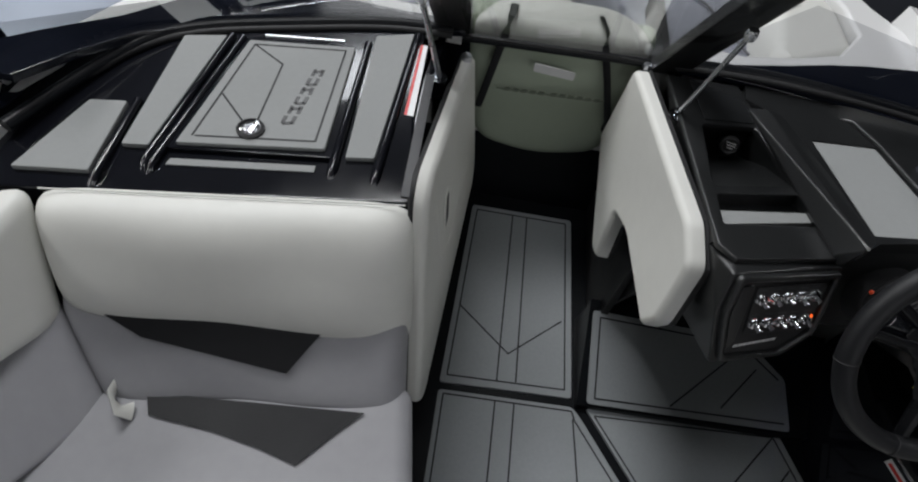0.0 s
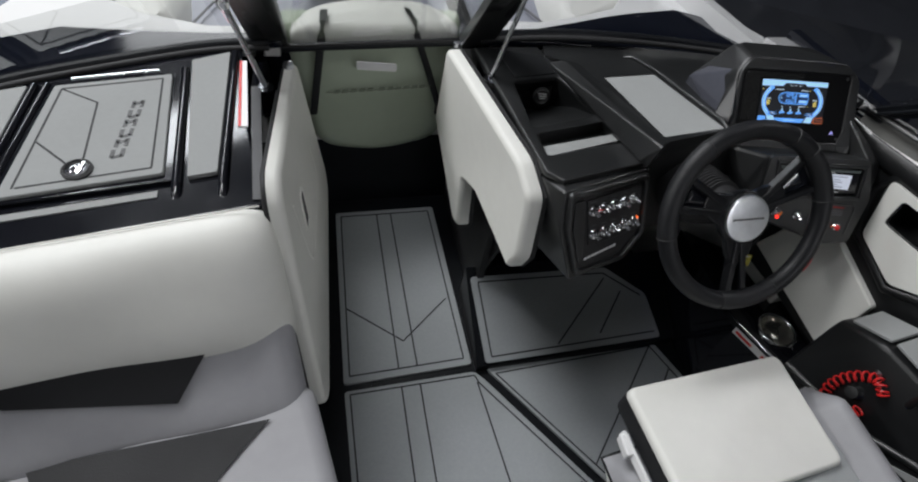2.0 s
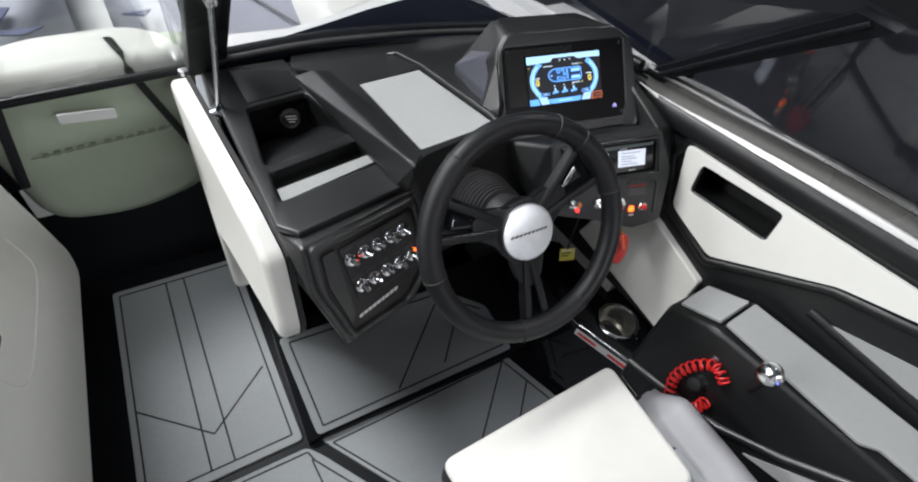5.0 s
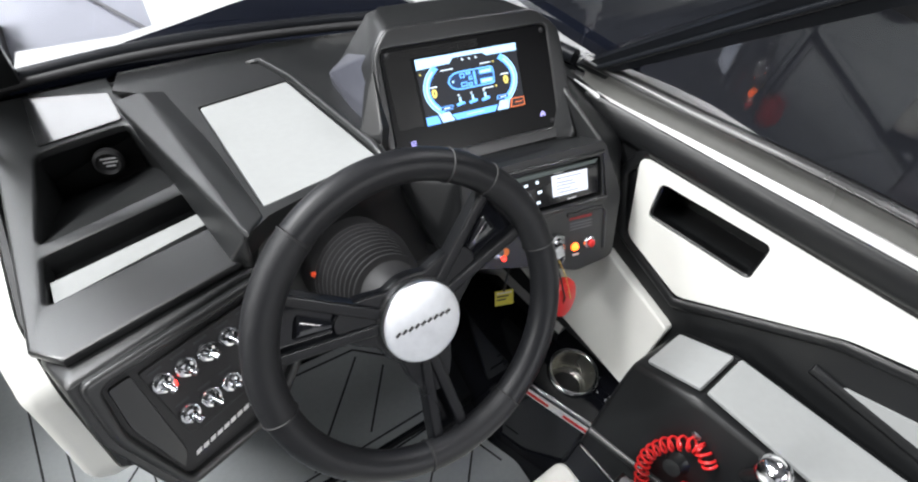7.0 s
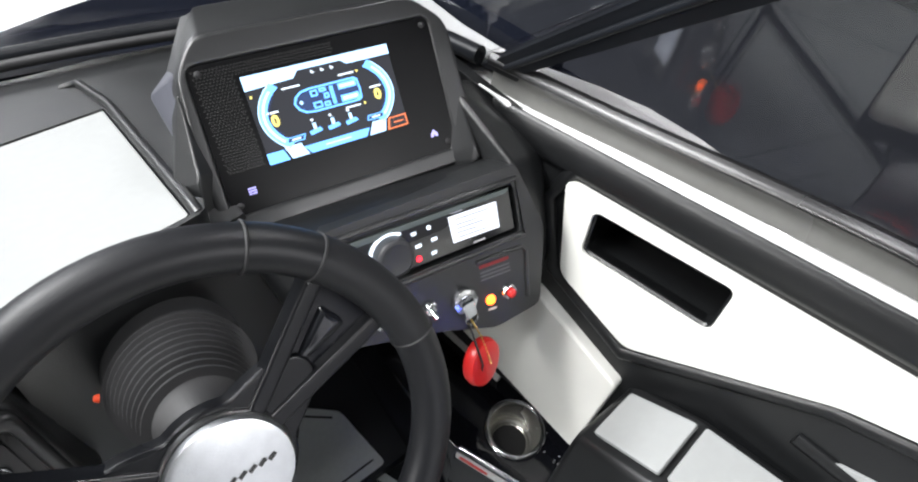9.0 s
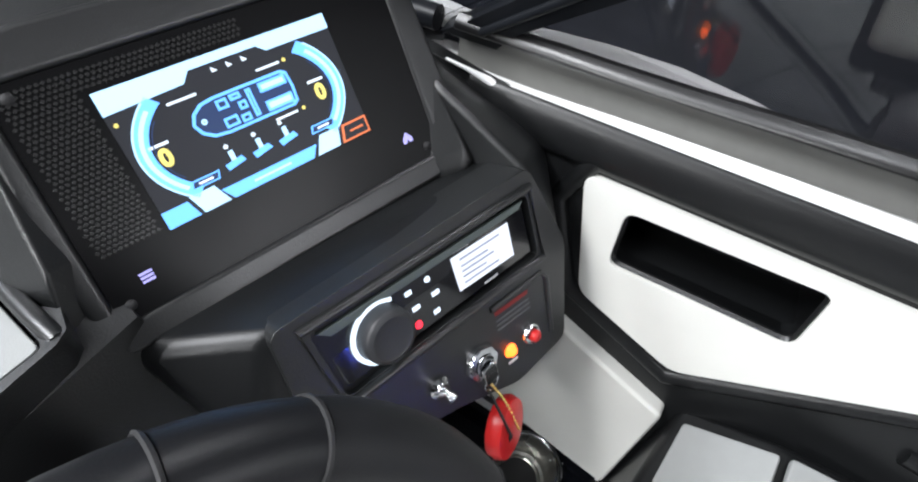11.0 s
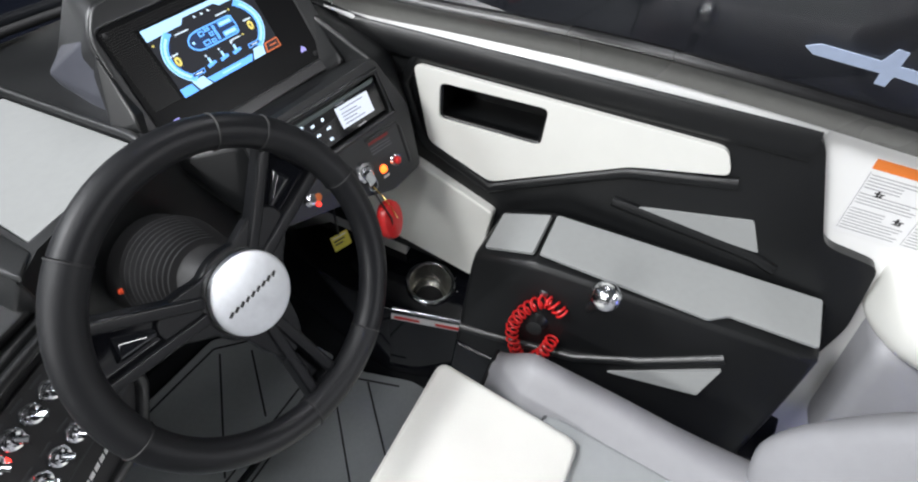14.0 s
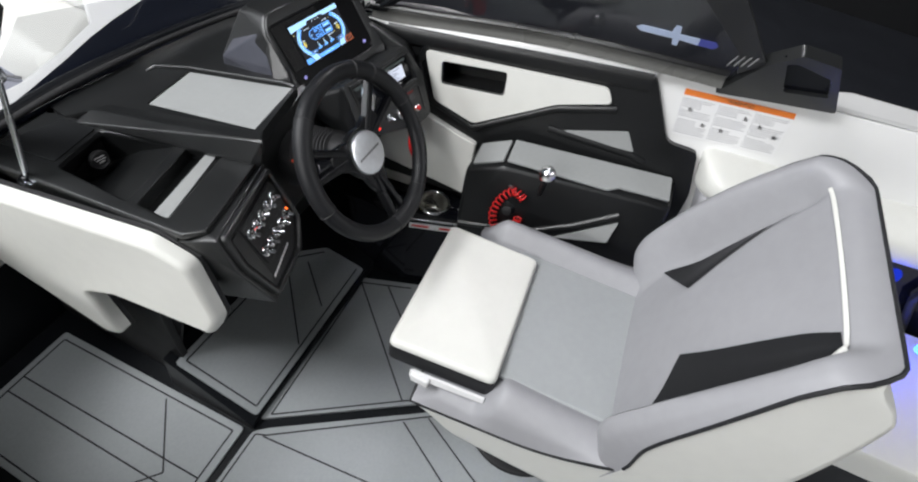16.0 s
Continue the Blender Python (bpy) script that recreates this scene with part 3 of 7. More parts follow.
def rail_sweep(profile, y0=0.05, y1=-0.885, n=48):
    """A strip along the glass: profile pairs a share of the rail's height with a depth."""
    bm = bmesh.new()
    rows = []
    for i in range(n + 1):
        y = y0 + (y1 - y0) * i / n
        lo, hi = height(RAIL_LOW, y), height(RAIL_TOP, y)
        rows.append([bm.verts.new(gp(y, lo + (hi - lo) * k, d)) for k, d in profile])
    for a, b in zip(rows, rows[1:]):
        for k in range(len(profile)):
            bm.faces.new((a[k - 1], a[k], b[k], b[k - 1]))
    bm.faces.new(rows[0])
    bm.faces.new(rows[-1])
    return bm


part("rail", rail_sweep([(0.0, 0.0115), (0.03, 0.0130), (0.10, 0.0115), (0.20, 0.0082), (0.32, 0.0048), (0.45, 0.0022), (0.58, 0.0008), (0.70, 0.0008), (0.80, 0.0025), (0.80, -0.008), (0.0, -0.02)], 0.022), RAILGREY, sideg, "satin dark grey hollow-faced rail", 40)
part("rail_lip", rail_sweep([(0.74, 0.0015), (0.79, 0.0070), (0.84, 0.0100), (0.90, 0.0105), (0.96, 0.0085), (1.0, 0.004), (1.03, 0.0), (0.95, -0.008), (0.79, -0.008)], 0.022), SATIN_RUBBER, sideg, "black rounded lip of the rail", 40)
pane_hole = rounded([gp(-0.98, 1.021, 0.012), gp(-1.0, 1.029, 0.012), gp(-1.079, 1.013, 0.012), gp(-1.103, 0.963, 0.012), gp(-1.01, 0.947, 0.012)], 0.006, 2)
part("end_bracket", slab(rounded([gp(-0.875, 0.889, 0.012), gp(-0.944, 1.004, 0.012), gp(-1.0, 1.052, 0.012), gp(-1.083, 1.046, 0.012), gp(-1.141, 0.928, 0.012)], 0.008, 2), GN * -0.04, 0.004, 2, holes=[pane_hole]), PLASTIC, sideg, "dark grey end bracket with a five-sided opening")
part("end_glass", slab([gp(-0.97, 1.03), gp(-1.09, 1.03), gp(-1.12, 0.94), gp(-1.0, 0.935)], GN * -0.004, 0), GLOSS, sideg)
part("upper_trim", slab([gp(-0.90, 0.955, 0.006), gp(-0.945, 1.0, 0.006), gp(-0.82, 1.16, 0.006), gp(-0.70, 1.17, 0.006), gp(-0.88, 1.01, 0.006)], GN * -0.016, 0.003), PLASTIC, sideg, "black window end trim")
for k in range(4):
    y0 = -0.868 - 0.014 * k
    part("vent_slot", slab([gp(y0, 0.972 + 0.004 * k, 0.008), gp(y0 - 0.003, 0.972 + 0.004 * k, 0.008), gp(y0 - 0.013, 1.004 + 0.003 * k, 0.008), gp(y0 - 0.010, 1.004 + 0.003 * k, 0.008)], GN * 0.001, 0), PADGREY, sideg)
sp_bar = part("side_post", slab([gp(0.045, 0.822, 0.002), gp(0.018, 0.846, 0.006), gp(-0.178, 1.034, 0.008), gp(-0.305, 1.155, 0.008), gp(-0.365, 1.155, 0.008), gp(-0.226, 1.031, 0.008), gp(-0.040, 0.862, 0.006), gp(-0.020, 0.832, 0.002)], GN * -0.026, 0.005, 3), DECKBLACK, sideg, "black slanting window post")
part("post_ridge", tube([gp(-0.008, 0.852, 0.008), gp(-0.199, 1.032, 0.010), gp(-0.330, 1.152, 0.010)], 0.0045, 8), DECKBLACK, sp_bar)
BLUEPRINT = mat("pale_blue_decal", (0.42, 0.5, 0.66), 0.4, vary=0.1, bump=0)
BLUE = mat("deep_blue_decal", (0.06, 0.07, 0.3), 0.4, vary=0.1, bump=0)
dec = part("decal", slab([gp(-0.647, 1.003, 0.002), gp(-0.66, 1.012, 0.002), gp(-0.725, 1.014, 0.002), gp(-0.73, 1.034, 0.002), gp(-0.742, 1.034, 0.002), gp(-0.745, 1.014, 0.002), gp(-0.79, 1.016, 0.002), gp(-0.79, 0.998, 0.002), gp(-0.748, 0.999, 0.002), gp(-0.748, 0.982, 0.002), gp(-0.736, 0.982, 0.002), gp(-0.733, 0.998, 0.002), gp(-0.66, 0.995, 0.002)], GN * 0.001, 0), BLUEPRINT, sideg, "pale blue winged decal on the glass")
part("decal_tip", slab([gp(-0.79, 1.016, 0.002), gp(-0.825, 1.018, 0.002), gp(-0.833, 1.009, 0.002), gp(-0.825, 0.999, 0.002), gp(-0.79, 0.998, 0.002)], GN * 0.001, 0), BLUE, dec)

# white ledge between the side panel and the window rail
def ledge(y, k):
    """Across the ledge at y: k = 0 at the panel, 1 under the rail."""
    full = min(max((-0.030 - y) / 0.012, 0.0), 1.0)
    top = gp(y, height(RAIL_LOW, y, 0.03) + 0.001, 0.0175 - 0.008 * full)
    return top.lerp(hp(y, height(LEDGE_LOW, y, 0.03), -0.002), (1 - k) * (0.22 + 0.78 * full))


lbm = bmesh.new()
rows_ = []
for i in range(31):
    y = 0.014 - 0.749 * i / 30
    rows_.append([lbm.verts.new(p) for p in (ledge(y, 0), ledge(y, 0.12) + V(-0.0015, 0, 0.001), ledge(y, 0.6) + V(-0.001, 0, 0.001), ledge(y, 1), ledge(y, 1) - V(0, 0, 0.01), ledge(y, 0) - V(0, 0, 0.006) - HN * 0.006)])
for a, b in zip(rows_, rows_[1:]):
    for k in range(6):
        lbm.faces.new((a[k - 1], a[k], b[k], b[k - 1]))
lbm.faces.new(rows_[0])
lbm.faces.new(rows_[-1])
trim_s = part("trim_starboard", lbm, GELWHITE)
part("tip", tube([hp(0.012, 0.8205, 0.003), hp(-0.011, 0.8205, 0.003), hp(-0.036, 0.8195, 0.003), hp(-0.050, 0.8160, 0.002)], [0.0016, 0.0022, 0.0045, 0.003], 8), GELWHITE, trim_s)
tagged(trim_s, "bright white gelcoat ledge below the window rail", "trim", kind="structure")

# outer gunwale strip below the side glass
strip_o = [V(*p) for p in ((1.096, -0.005, 0.852), (1.115, -0.058, 0.858), (1.132, -0.108, 0.862), (1.153, -0.173, 0.863), (1.165, -0.243, 0.861), (1.171, -0.323, 0.855))]
strip_i = [gp(p.y, height(RAIL_TOP, p.y) - 0.006, -0.0085) for p in strip_o]
tagged(part("gunwale_strip", slab(strip_o + strip_i[::-1], (0.004, 0, -0.02), 0.0), GELWHITE), "white gelcoat gunwale edge outside the side glass", "gunwale", kind="structure")

# warning sticker on the white liner
stk = thing("warning_sticker", "white warning sticker with an orange header on the gelcoat", "sticker")
s0, s1, s2, s3 = (-0.815, 0.870), (-1.078, 0.886), (-1.087, 0.767), (-0.834, 0.748)


def sk(u, v, off=-0.019):
    y = (s0[0] * (1 - u) + s1[0] * u) * (1 - v) + (s3[0] * (1 - u) + s2[0] * u) * v
    z = (s0[1] * (1 - u) + s1[1] * u) * (1 - v) + (s3[1] * (1 - u) + s2[1] * u) * v
    return hp(y, z, off)


def sq(u0, v0, u1, v1, off, material, name, parent):
    return part(name, slab([sk(u0, v0, off), sk(u1, v0, off), sk(u1, v1, off), sk(u0, v1, off)], HN * 0.0006, 0), material, parent)


sq(0, 0, 1, 1, -0.0195, PAPER, "sheet", stk)
sq(0.003, 0.0, 1, 0.125, -0.0190, ORANGE, "header", stk)
for c in range(3):
    x0 = 0.02 + c * 0.335
    sq(x0 - 0.012, 0.16, x0 - 0.009, 0.95, -0.0190, INK, "column_line", stk)
    for k in range(19):
        if k in (5, 10 + c):
            continue
        short = 0.60 if k in (2, 3, 4, 11, 12, 13) else (0.97, 0.88, 1.0)[(k + c) % 3]
        sq(x0, 0.19 + k * 0.041, x0 + 0.29 * short, 0.19 + k * 0.041 + 0.012, -0.0190, INK, "text_bar", stk)
for u0, v0 in ((0.08, 0.36), (0.24, 0.63), (0.59, 0.30), (0.42, 0.66), (0.74, 0.40), (0.90, 0.55)):
    for a, b, w, g in ((0.0, 0.030, 0.050, 0.012), (0.012, 0.0, 0.012, 0.085), (0.030, 0.030, 0.010, 0.055), (0.0, 0.075, 0.045, 0.010)):
        sq(u0 + a, v0 + b, u0 + a + w, v0 + b + g, -0.0188, INKBLACK, "pictogram", stk)


def lettering(name, text, m, size, material, parent, bold=0.0):
    c = bpy.data.curves.new("text", "FONT")
    c.body, c.size, c.align_x, c.align_y, c.extrude = text, size, "CENTER", "CENTER", 0.0002
    c.offset = bold
    c.materials.append(material)
    ob = new(name, c)
    ob.matrix_world = m
    ob.parent = parent
    return ob


lettering("heading", "WARNING", axes(sk(0.52, 0.065, -0.0178), sk(0.6, 0.065) - sk(0.5, 0.065), sk(0.5, 0.1) - sk(0.5, 0.0)), 0.013, INKBLACK, stk)

# starboard aft lounge behind the seat
lng = thing("aft_lounge", "white and grey vinyl lounge along the starboard side", "lounge seat")
part("coaming_pad", cushion(hp(-3.0, 0.625, -0.02), hp(-0.945, 0.63, -0.02), hp(-0.925, 0.745, -0.02), hp(-3.0, 0.76, -0.02), HN, 0.14, 40, 2.6, nu=60), VINYL_WHITE, lng, "rolled white vinyl coaming pad", 80)
part("backrest", pillow(rounded([hp(-0.95, 0.66, 0.0), hp(-1.16, 0.66, 0.0), hp(-1.16, 0.40, 0.02), hp(-1.0, 0.40, 0.02)], 0.03, 3), HN * 0.09, 0.03, 0.01), VINYL_GREY, lng)
part("recess_panel", slab([hp(-1.14, 0.67, -0.015), hp(-3.0, 0.67, -0.015), hp(-3.0, 0.36, -0.015), hp(-1.14, 0.36, -0.015)], HN * 0.02, 0), GLOSS, lng, "black panel lit by the blue lights")
for k in range(4):
    part("storage_rib", tube([hp(-1.30 - 0.16 * k, 0.66, 0.02), hp(-1.27 - 0.16 * k, 0.52, 0.03), hp(-1.32 - 0.16 * k, 0.40, 0.02)], 0.012, 8), RUBBER, lng)
part("seat_cushion", pillow(rounded([(0.70, -1.46, 0.36), (1.12, -1.40, 0.36), (1.25, -3.0, 0.36), (0.75, -3.0, 0.36)], 0.04, 3), (0, 0, 0.09), 0.03, 0.01), VINYL_WHITE, lng)
part("base", box((0.78, -3.0, 0.0), (1.22, -1.46, 0.355), 0.004), GLOSS, lng)
bl = thing("deck_light", "small blue courtesy light in the side of the lounge", "light")
part("lens", lathe([(0, 0.012), (0.02, 0.010), (0.026, 0.0), (0, 0.0)], look((1.02, -1.40, 0.55), (1.3, -1.4, 0.55)), 20), glow("blue_led", (0.02, 0.06, 1.0), 14.0), bl)
copy_thing(bl, Matrix.Translation((0.03, -0.24, -0.05)))
blue = bpy.data.lights.new("courtesy_lamp", "POINT")
blue.energy, blue.color, blue.shadow_soft_size = 1.0, (0.02, 0.06, 1.0), 0.03
new("courtesy_lamp", blue).location = (1.0, -1.50, 0.52)

# ---- helm console ----
SATIN = mat("satin_black_plastic", (0.018, 0.019, 0.020), 0.21, noise_scale=60, vary=0.1, bump=0, coat=0.22, spec=0.65)
console = thing("helm_console", "black moulded helm console with grey foam inserts", "console")


def zp(y):
    return 0.843 - 0.253 * y


def zl(y):
    return 0.803 - 0.165 * y


def pq(x, y, dz=0.0):
    return V(x, y, zp(y) + dz)


def lq(x, y, dz=0.0):
    return V(x, y, zl(y) + dz)


well = [pq(0.499, 0.248), pq(0.494, -0.062), pq(0.655, -0.036), pq(0.645, 0.262)]
deck = [pq(0.40, 0.395), pq(0.437, 0.352), pq(0.461, -0.105), pq(0.494, -0.080), pq(0.66, -0.040), pq(0.668, -0.034), pq(0.688, 0.04), pq(0.705, 0.09), pq(0.72, 0.16), pq(1.02, 0.16), pq(1.06, 0.10), pq(1.06, 0.25), pq(0.99, 0.345), pq(0.83, 0.405), pq(0.64, 0.455), pq(0.42, 0.47)]
part("dash_deck", slab(deck, (0, 0, -0.03), 0.0, holes=[rounded(well, 0.005, 2)]), PLASTIC, console)
part("large_insert", slab(rounded([pq(0.501, 0.244, -0.006), pq(0.496, -0.059, -0.006), pq(0.653, -0.034, -0.006), pq(0.643, 0.258, -0.006)], 0.004, 2), (0, 0, 0.005), 0.001), PADGREY, console, "pale grey foam insert")
t1 = [lq(0.257, -0.046), lq(0.448, -0.010), lq(0.433, 0.072), lq(0.262, 0.036)]
t2 = [lq(0.260, 0.060), lq(0.426, 0.100), lq(0.398, 0.288), lq(0.276, 0.270)]
ldeck = [lq(0.234, -0.10), lq(0.262, -0.132), lq(0.462, -0.088), lq(0.470, -0.075), lq(0.436, 0.10), lq(0.420, 0.30), lq(0.40, 0.46), lq(0.225, 0.46)]
part("side_deck", slab([p - V(0, 0, 0.012) for p in ldeck], (0, 0, 0.012), 0.005, 2, holes=[[p - V(0, 0, 0.012) for p in rounded(t1, 0.008, 2)], [p - V(0, 0, 0.012) for p in rounded(t2, 0.012, 2)]]), PLASTIC, console)
for tr, dep, lift in ((t1, (0.024, 0.024, 0.035, 0.035), 0), (t2, (0.05, 0.05, 0.125, 0.125), 0)):
    lowp = [tr[i] - V(0, 0, dep[i]) for i in range(4)]
    if tr is t2:
        lowp[0] += V(0, 0.085, -0.020)
        lowp[1] += V(-0.01, 0.100, -0.008)
        lowp[2] += V(0, 0.045, 0)
        lowp[3] += V(0, 0.045, 0)
    part("tray", cavity([p - V(0, 0, 0.003) for p in tr], lowp), PLASTIC, console)
part("deck_panel", slab(rounded([lq(0.276, 0.445, 0.0), lq(0.282, 0.283, 0.0), lq(0.397, 0.300, 0.0), lq(0.394, 0.395, 0.0)], 0.006, 2), (0, 0, 0.003), 0.001), SATIN, console, "smooth satin black panel")
part("strip_insert", slab([V(0.262, -0.039, 0.787), V(0.440, 0.003, 0.783), V(0.437, 0.028, 0.779), V(0.262, -0.003, 0.781)], (0, 0, 0.013), 0.001), PADGREY, console, "narrow pale grey foam insert")
SKM = look((0.357, 0.266, 0.714), (0.400, 0.45, 0.66))
sock = part("power_socket", lathe([(0, 0.006), (0.013, 0.006), (0.017, 0.011), (0.0205, 0.009), (0.022, 0), (0, 0)], SKM, 28), RUBBER, console, "round black power socket with a white print")
for k in range(3):
    part("print_bar", strip(SKM @ V(-0.010 + 0.003 * k, 0.007 - 0.006 * k, 0.0065), SKM @ V(0.013 - 0.004 * (k == 2), 0.007 - 0.006 * k, 0.0065), 0.0022, SKM.to_3x3() @ V(0, 0, 1), 0.0008), PAPER, sock)
# slanting ridge between the decks, and the ridge at the pod
part("ridge", hull([lq(0.394, 0.362, 0.003), pq(0.437, 0.352, 0.005), pq(0.461, -0.108, 0.005), lq(0.440, -0.086, 0.004), lq(0.425, 0.09, 0.003), pq(0.486, 0.338, -0.003), pq(0.490, -0.078, 0.002), (0.43, 0.32, 0.71), (0.46, -0.09, 0.77)], 0.0035, 3), PLASTIC, console)
part("ridge", tube([(0.615, 0.372, zp(0.372) - 0.002), (0.636, 0.362, zp(0.362) + 0.003), (0.652, 0.262, zp(0.262) + 0.004), (0.660, -0.010, zp(-0.010) + 0.004), (0.662, -0.034, zp(-0.034) - 0.004)], 0.006, 8), PLASTIC, console)
SW = axes((0.329, -0.164, 0.765), (0.957, 0.286, -0.045), (0.075, -0.394, -0.916))
SN = (SW.to_3x3() @ V(0, 0, 1))
tower = [(0.236, -0.10, 0.798), (0.264, -0.130, 0.812), (0.468, -0.086, 0.803), (0.235, 0.42, 0.54), (0.455, 0.42, 0.54), on(SW, -0.070, -0.054, -0.006), on(SW, 0.150, -0.054, -0.006),
         on(SW, -0.076, 0.03, -0.008), on(SW, -0.045, 0.156, -0.010), on(SW, 0.10, 0.156, -0.012), on(SW, 0.155, 0.10, -0.01), (0.27, 0.0, 0.52), (0.235, 0.42, 0.40), (0.45, 0.42, 0.40), (0.44, -0.02, 0.52)]
part("tower", hull(tower, 0.012, 4), PLASTIC, console)
part("tower_side", slab([V(0.236, -0.085, 0.805), V(0.236, 0.455, 0.718), V(0.236, 0.455, 0.45), V(0.236, -0.03, 0.60)], (0.008, 0, 0), 0), PLASTIC, console)
part("tower_front", slab([V(0.236, 0.447, 0.718), V(0.42, 0.447, 0.718), V(0.42, 0.447, 0.45), V(0.236, 0.447, 0.45)], (0, 0.008, 0), 0), PLASTIC, console)
frame_o = rounded([on(SW, -0.062, -0.052, -0.014), on(SW, 0.148, -0.046, -0.014), on(SW, 0.15, 0.095, -0.014), on(SW, 0.095, 0.145, -0.014), on(SW, -0.035, 0.145, -0.014), on(SW, -0.066, 0.03, -0.014)], 0.012, 3)
frame_i = rounded([on(SW, -0.048, -0.038, -0.014), on(SW, 0.136, -0.034, -0.014), on(SW, 0.137, 0.088, -0.014), on(SW, 0.088, 0.132, -0.014), on(SW, -0.028, 0.132, -0.014), on(SW, -0.053, 0.028, -0.014)], 0.010, 3)
part("switch_frame", slab(frame_o, SN * 0.018, 0.005, 3, holes=[frame_i]), PLASTIC, console)
swp = part("switch_panel", slab(frame_i, SN * 0.008, 0), RUBBER, console, "black panel with two rows of chrome toggles")
part("blank_plate", slab(rounded([on(SW, -0.044, -0.028, -0.006), on(SW, -0.020, -0.028, -0.006), on(SW, -0.016, 0.10, -0.006), on(SW, -0.028, 0.118, -0.006), on(SW, -0.047, 0.03, -0.006)], 0.004, 2), SN * 0.004, 0.001), PLASTIC, swp)
part("toggle_plate", slab(rounded([on(SW, -0.014, -0.024, -0.006), on(SW, 0.128, -0.024, -0.006), on(SW, 0.128, 0.082, -0.006), on(SW, -0.004, 0.082, -0.006)], 0.004, 2), SN * 0.004, 0.001), RUBBER, swp)
RED_LED, ORANGE_LED = glow("red_led", (1.0, 0.03, 0.02), 3.0), glow("orange_led", (1.0, 0.13, 0.012), 3.6)
for row in range(2):
    for k in range(5):
        u, v = 0.027 * k + 0.006 * row, 0.055 * row
        tm = SW @ Matrix.Translation((u, -v, -0.003))
        tg = part("toggle", lathe([(0, 0), (0.0128, 0), (0.0128, 0.004), (0.0112, 0.0064), (0.0096, 0.0064), (0.0090, 0.0105), (0.0060, 0.0112), (0.0050, 0.008), (0, 0.008)], tm, 12), CHROME, swp, "chrome toggle switch")
        b0 = tm @ V(0, 0, 0.008)
        tip = tm @ V(0.005, -0.009 + 0.002 * ((k * 7 + row * 3) % 3), 0.017)
        part("bat", tube([b0, b0.lerp(tip, 0.5), tip], [0.0034, 0.0044, 0.0054], 8), CHROME, tg)
        part("legend", strip(on(SW, u - 0.008, v - 0.017, -0.002), on(SW, u + 0.008, v - 0.017, -0.002), 0.003, SN, 0.0005), PLASTIC_SOFT, swp)
part("indicator", lathe([(0, 0.006), (0.003, 0.005), (0.0035, 0), (0, 0)], SW @ Matrix.Translation((0.009, -0.009, -0.002)), 10), RED_LED, swp)
part("indicator", lathe([(0, 0.007), (0.0045, 0.005), (0.005, 0), (0, 0)], SW @ Matrix.Translation((0.121, -0.050, -0.002)), 10), ORANGE_LED, swp)
part("legend_bar", strip(on(SW, 0.01, 0.085, -0.002), on(SW, 0.125, 0.078, -0.002), 0.0018, SN, 0.0005), PLASTIC_SOFT, swp)
for k in range(9):
    a, b = (k + 0.05) / 9, (k + 0.80) / 9
    lo = on(SW, -0.012, 0.1155, -0.005).lerp(on(SW, 0.075, 0.1065, -0.005), a), on(SW, -0.012, 0.1155, -0.005).lerp(on(SW, 0.075, 0.1065, -0.005), b)
    up_shift = on(SW, 0.0022, 0.0, 0.0) - on(SW, 0.0, 0.0055, 0.0)
    part("maker_bar", slab([lo[0], lo[1], lo[1] + up_shift, lo[0] + up_shift], SN * 0.0008, 0), PAPER, swp)
# fascia behind the wheel, hidden footwell walls
part("fascia", slab([(0.475, -0.075, 0.825), (0.70, -0.035, 0.825), (0.76, -0.07, 0.60), (0.46, -0.10, 0.60)], (0, 0.03, 0.01), 0.004), PLASTIC, console)
part("underside", hull([(0.45, -0.09, 0.61), (0.79, -0.08, 0.60), (0.45, 0.3, 0.5), (1.05, 0.3, 0.5), (0.80, -0.08, 0.64), (0.45, 0.3, 0.6), (1.05, 0.3, 0.6)], 0.004), RUBBER, console)
part("inner_side", box((0.236, 0.10, 0.0), (0.256, 0.9, 0.70), 0.002), RUBBER, console)
part("bulkhead", box((0.24, 0.30, 0.0), (1.1, 0.33, 0.74), 0.0), RUBBER, console)
part("knee_panel", slab([(0.258, 0.13, 0.16), (0.258, 0.0, 0.54), (0.258, 0.3, 0.5), (0.258, 0.3, 0.16)], (0.01, 0, 0), 0), RUBBER, console)
tag1 = part("caution_tag", slab([(0.745, 0.02, 0.50), (0.79, 0.02, 0.50), (0.80, -0.01, 0.58), (0.75, -0.01, 0.58)], (0, -0.003, 0), 0), PAPER, console, "white and yellow caution tag under the dash")
part("yellow_band", slab([(0.746, 0.018, 0.50), (0.791, 0.018, 0.50), (0.796, 0.003, 0.54), (0.749, 0.003, 0.54)], (0, -0.004, 0), 0), YELLOW, tag1)
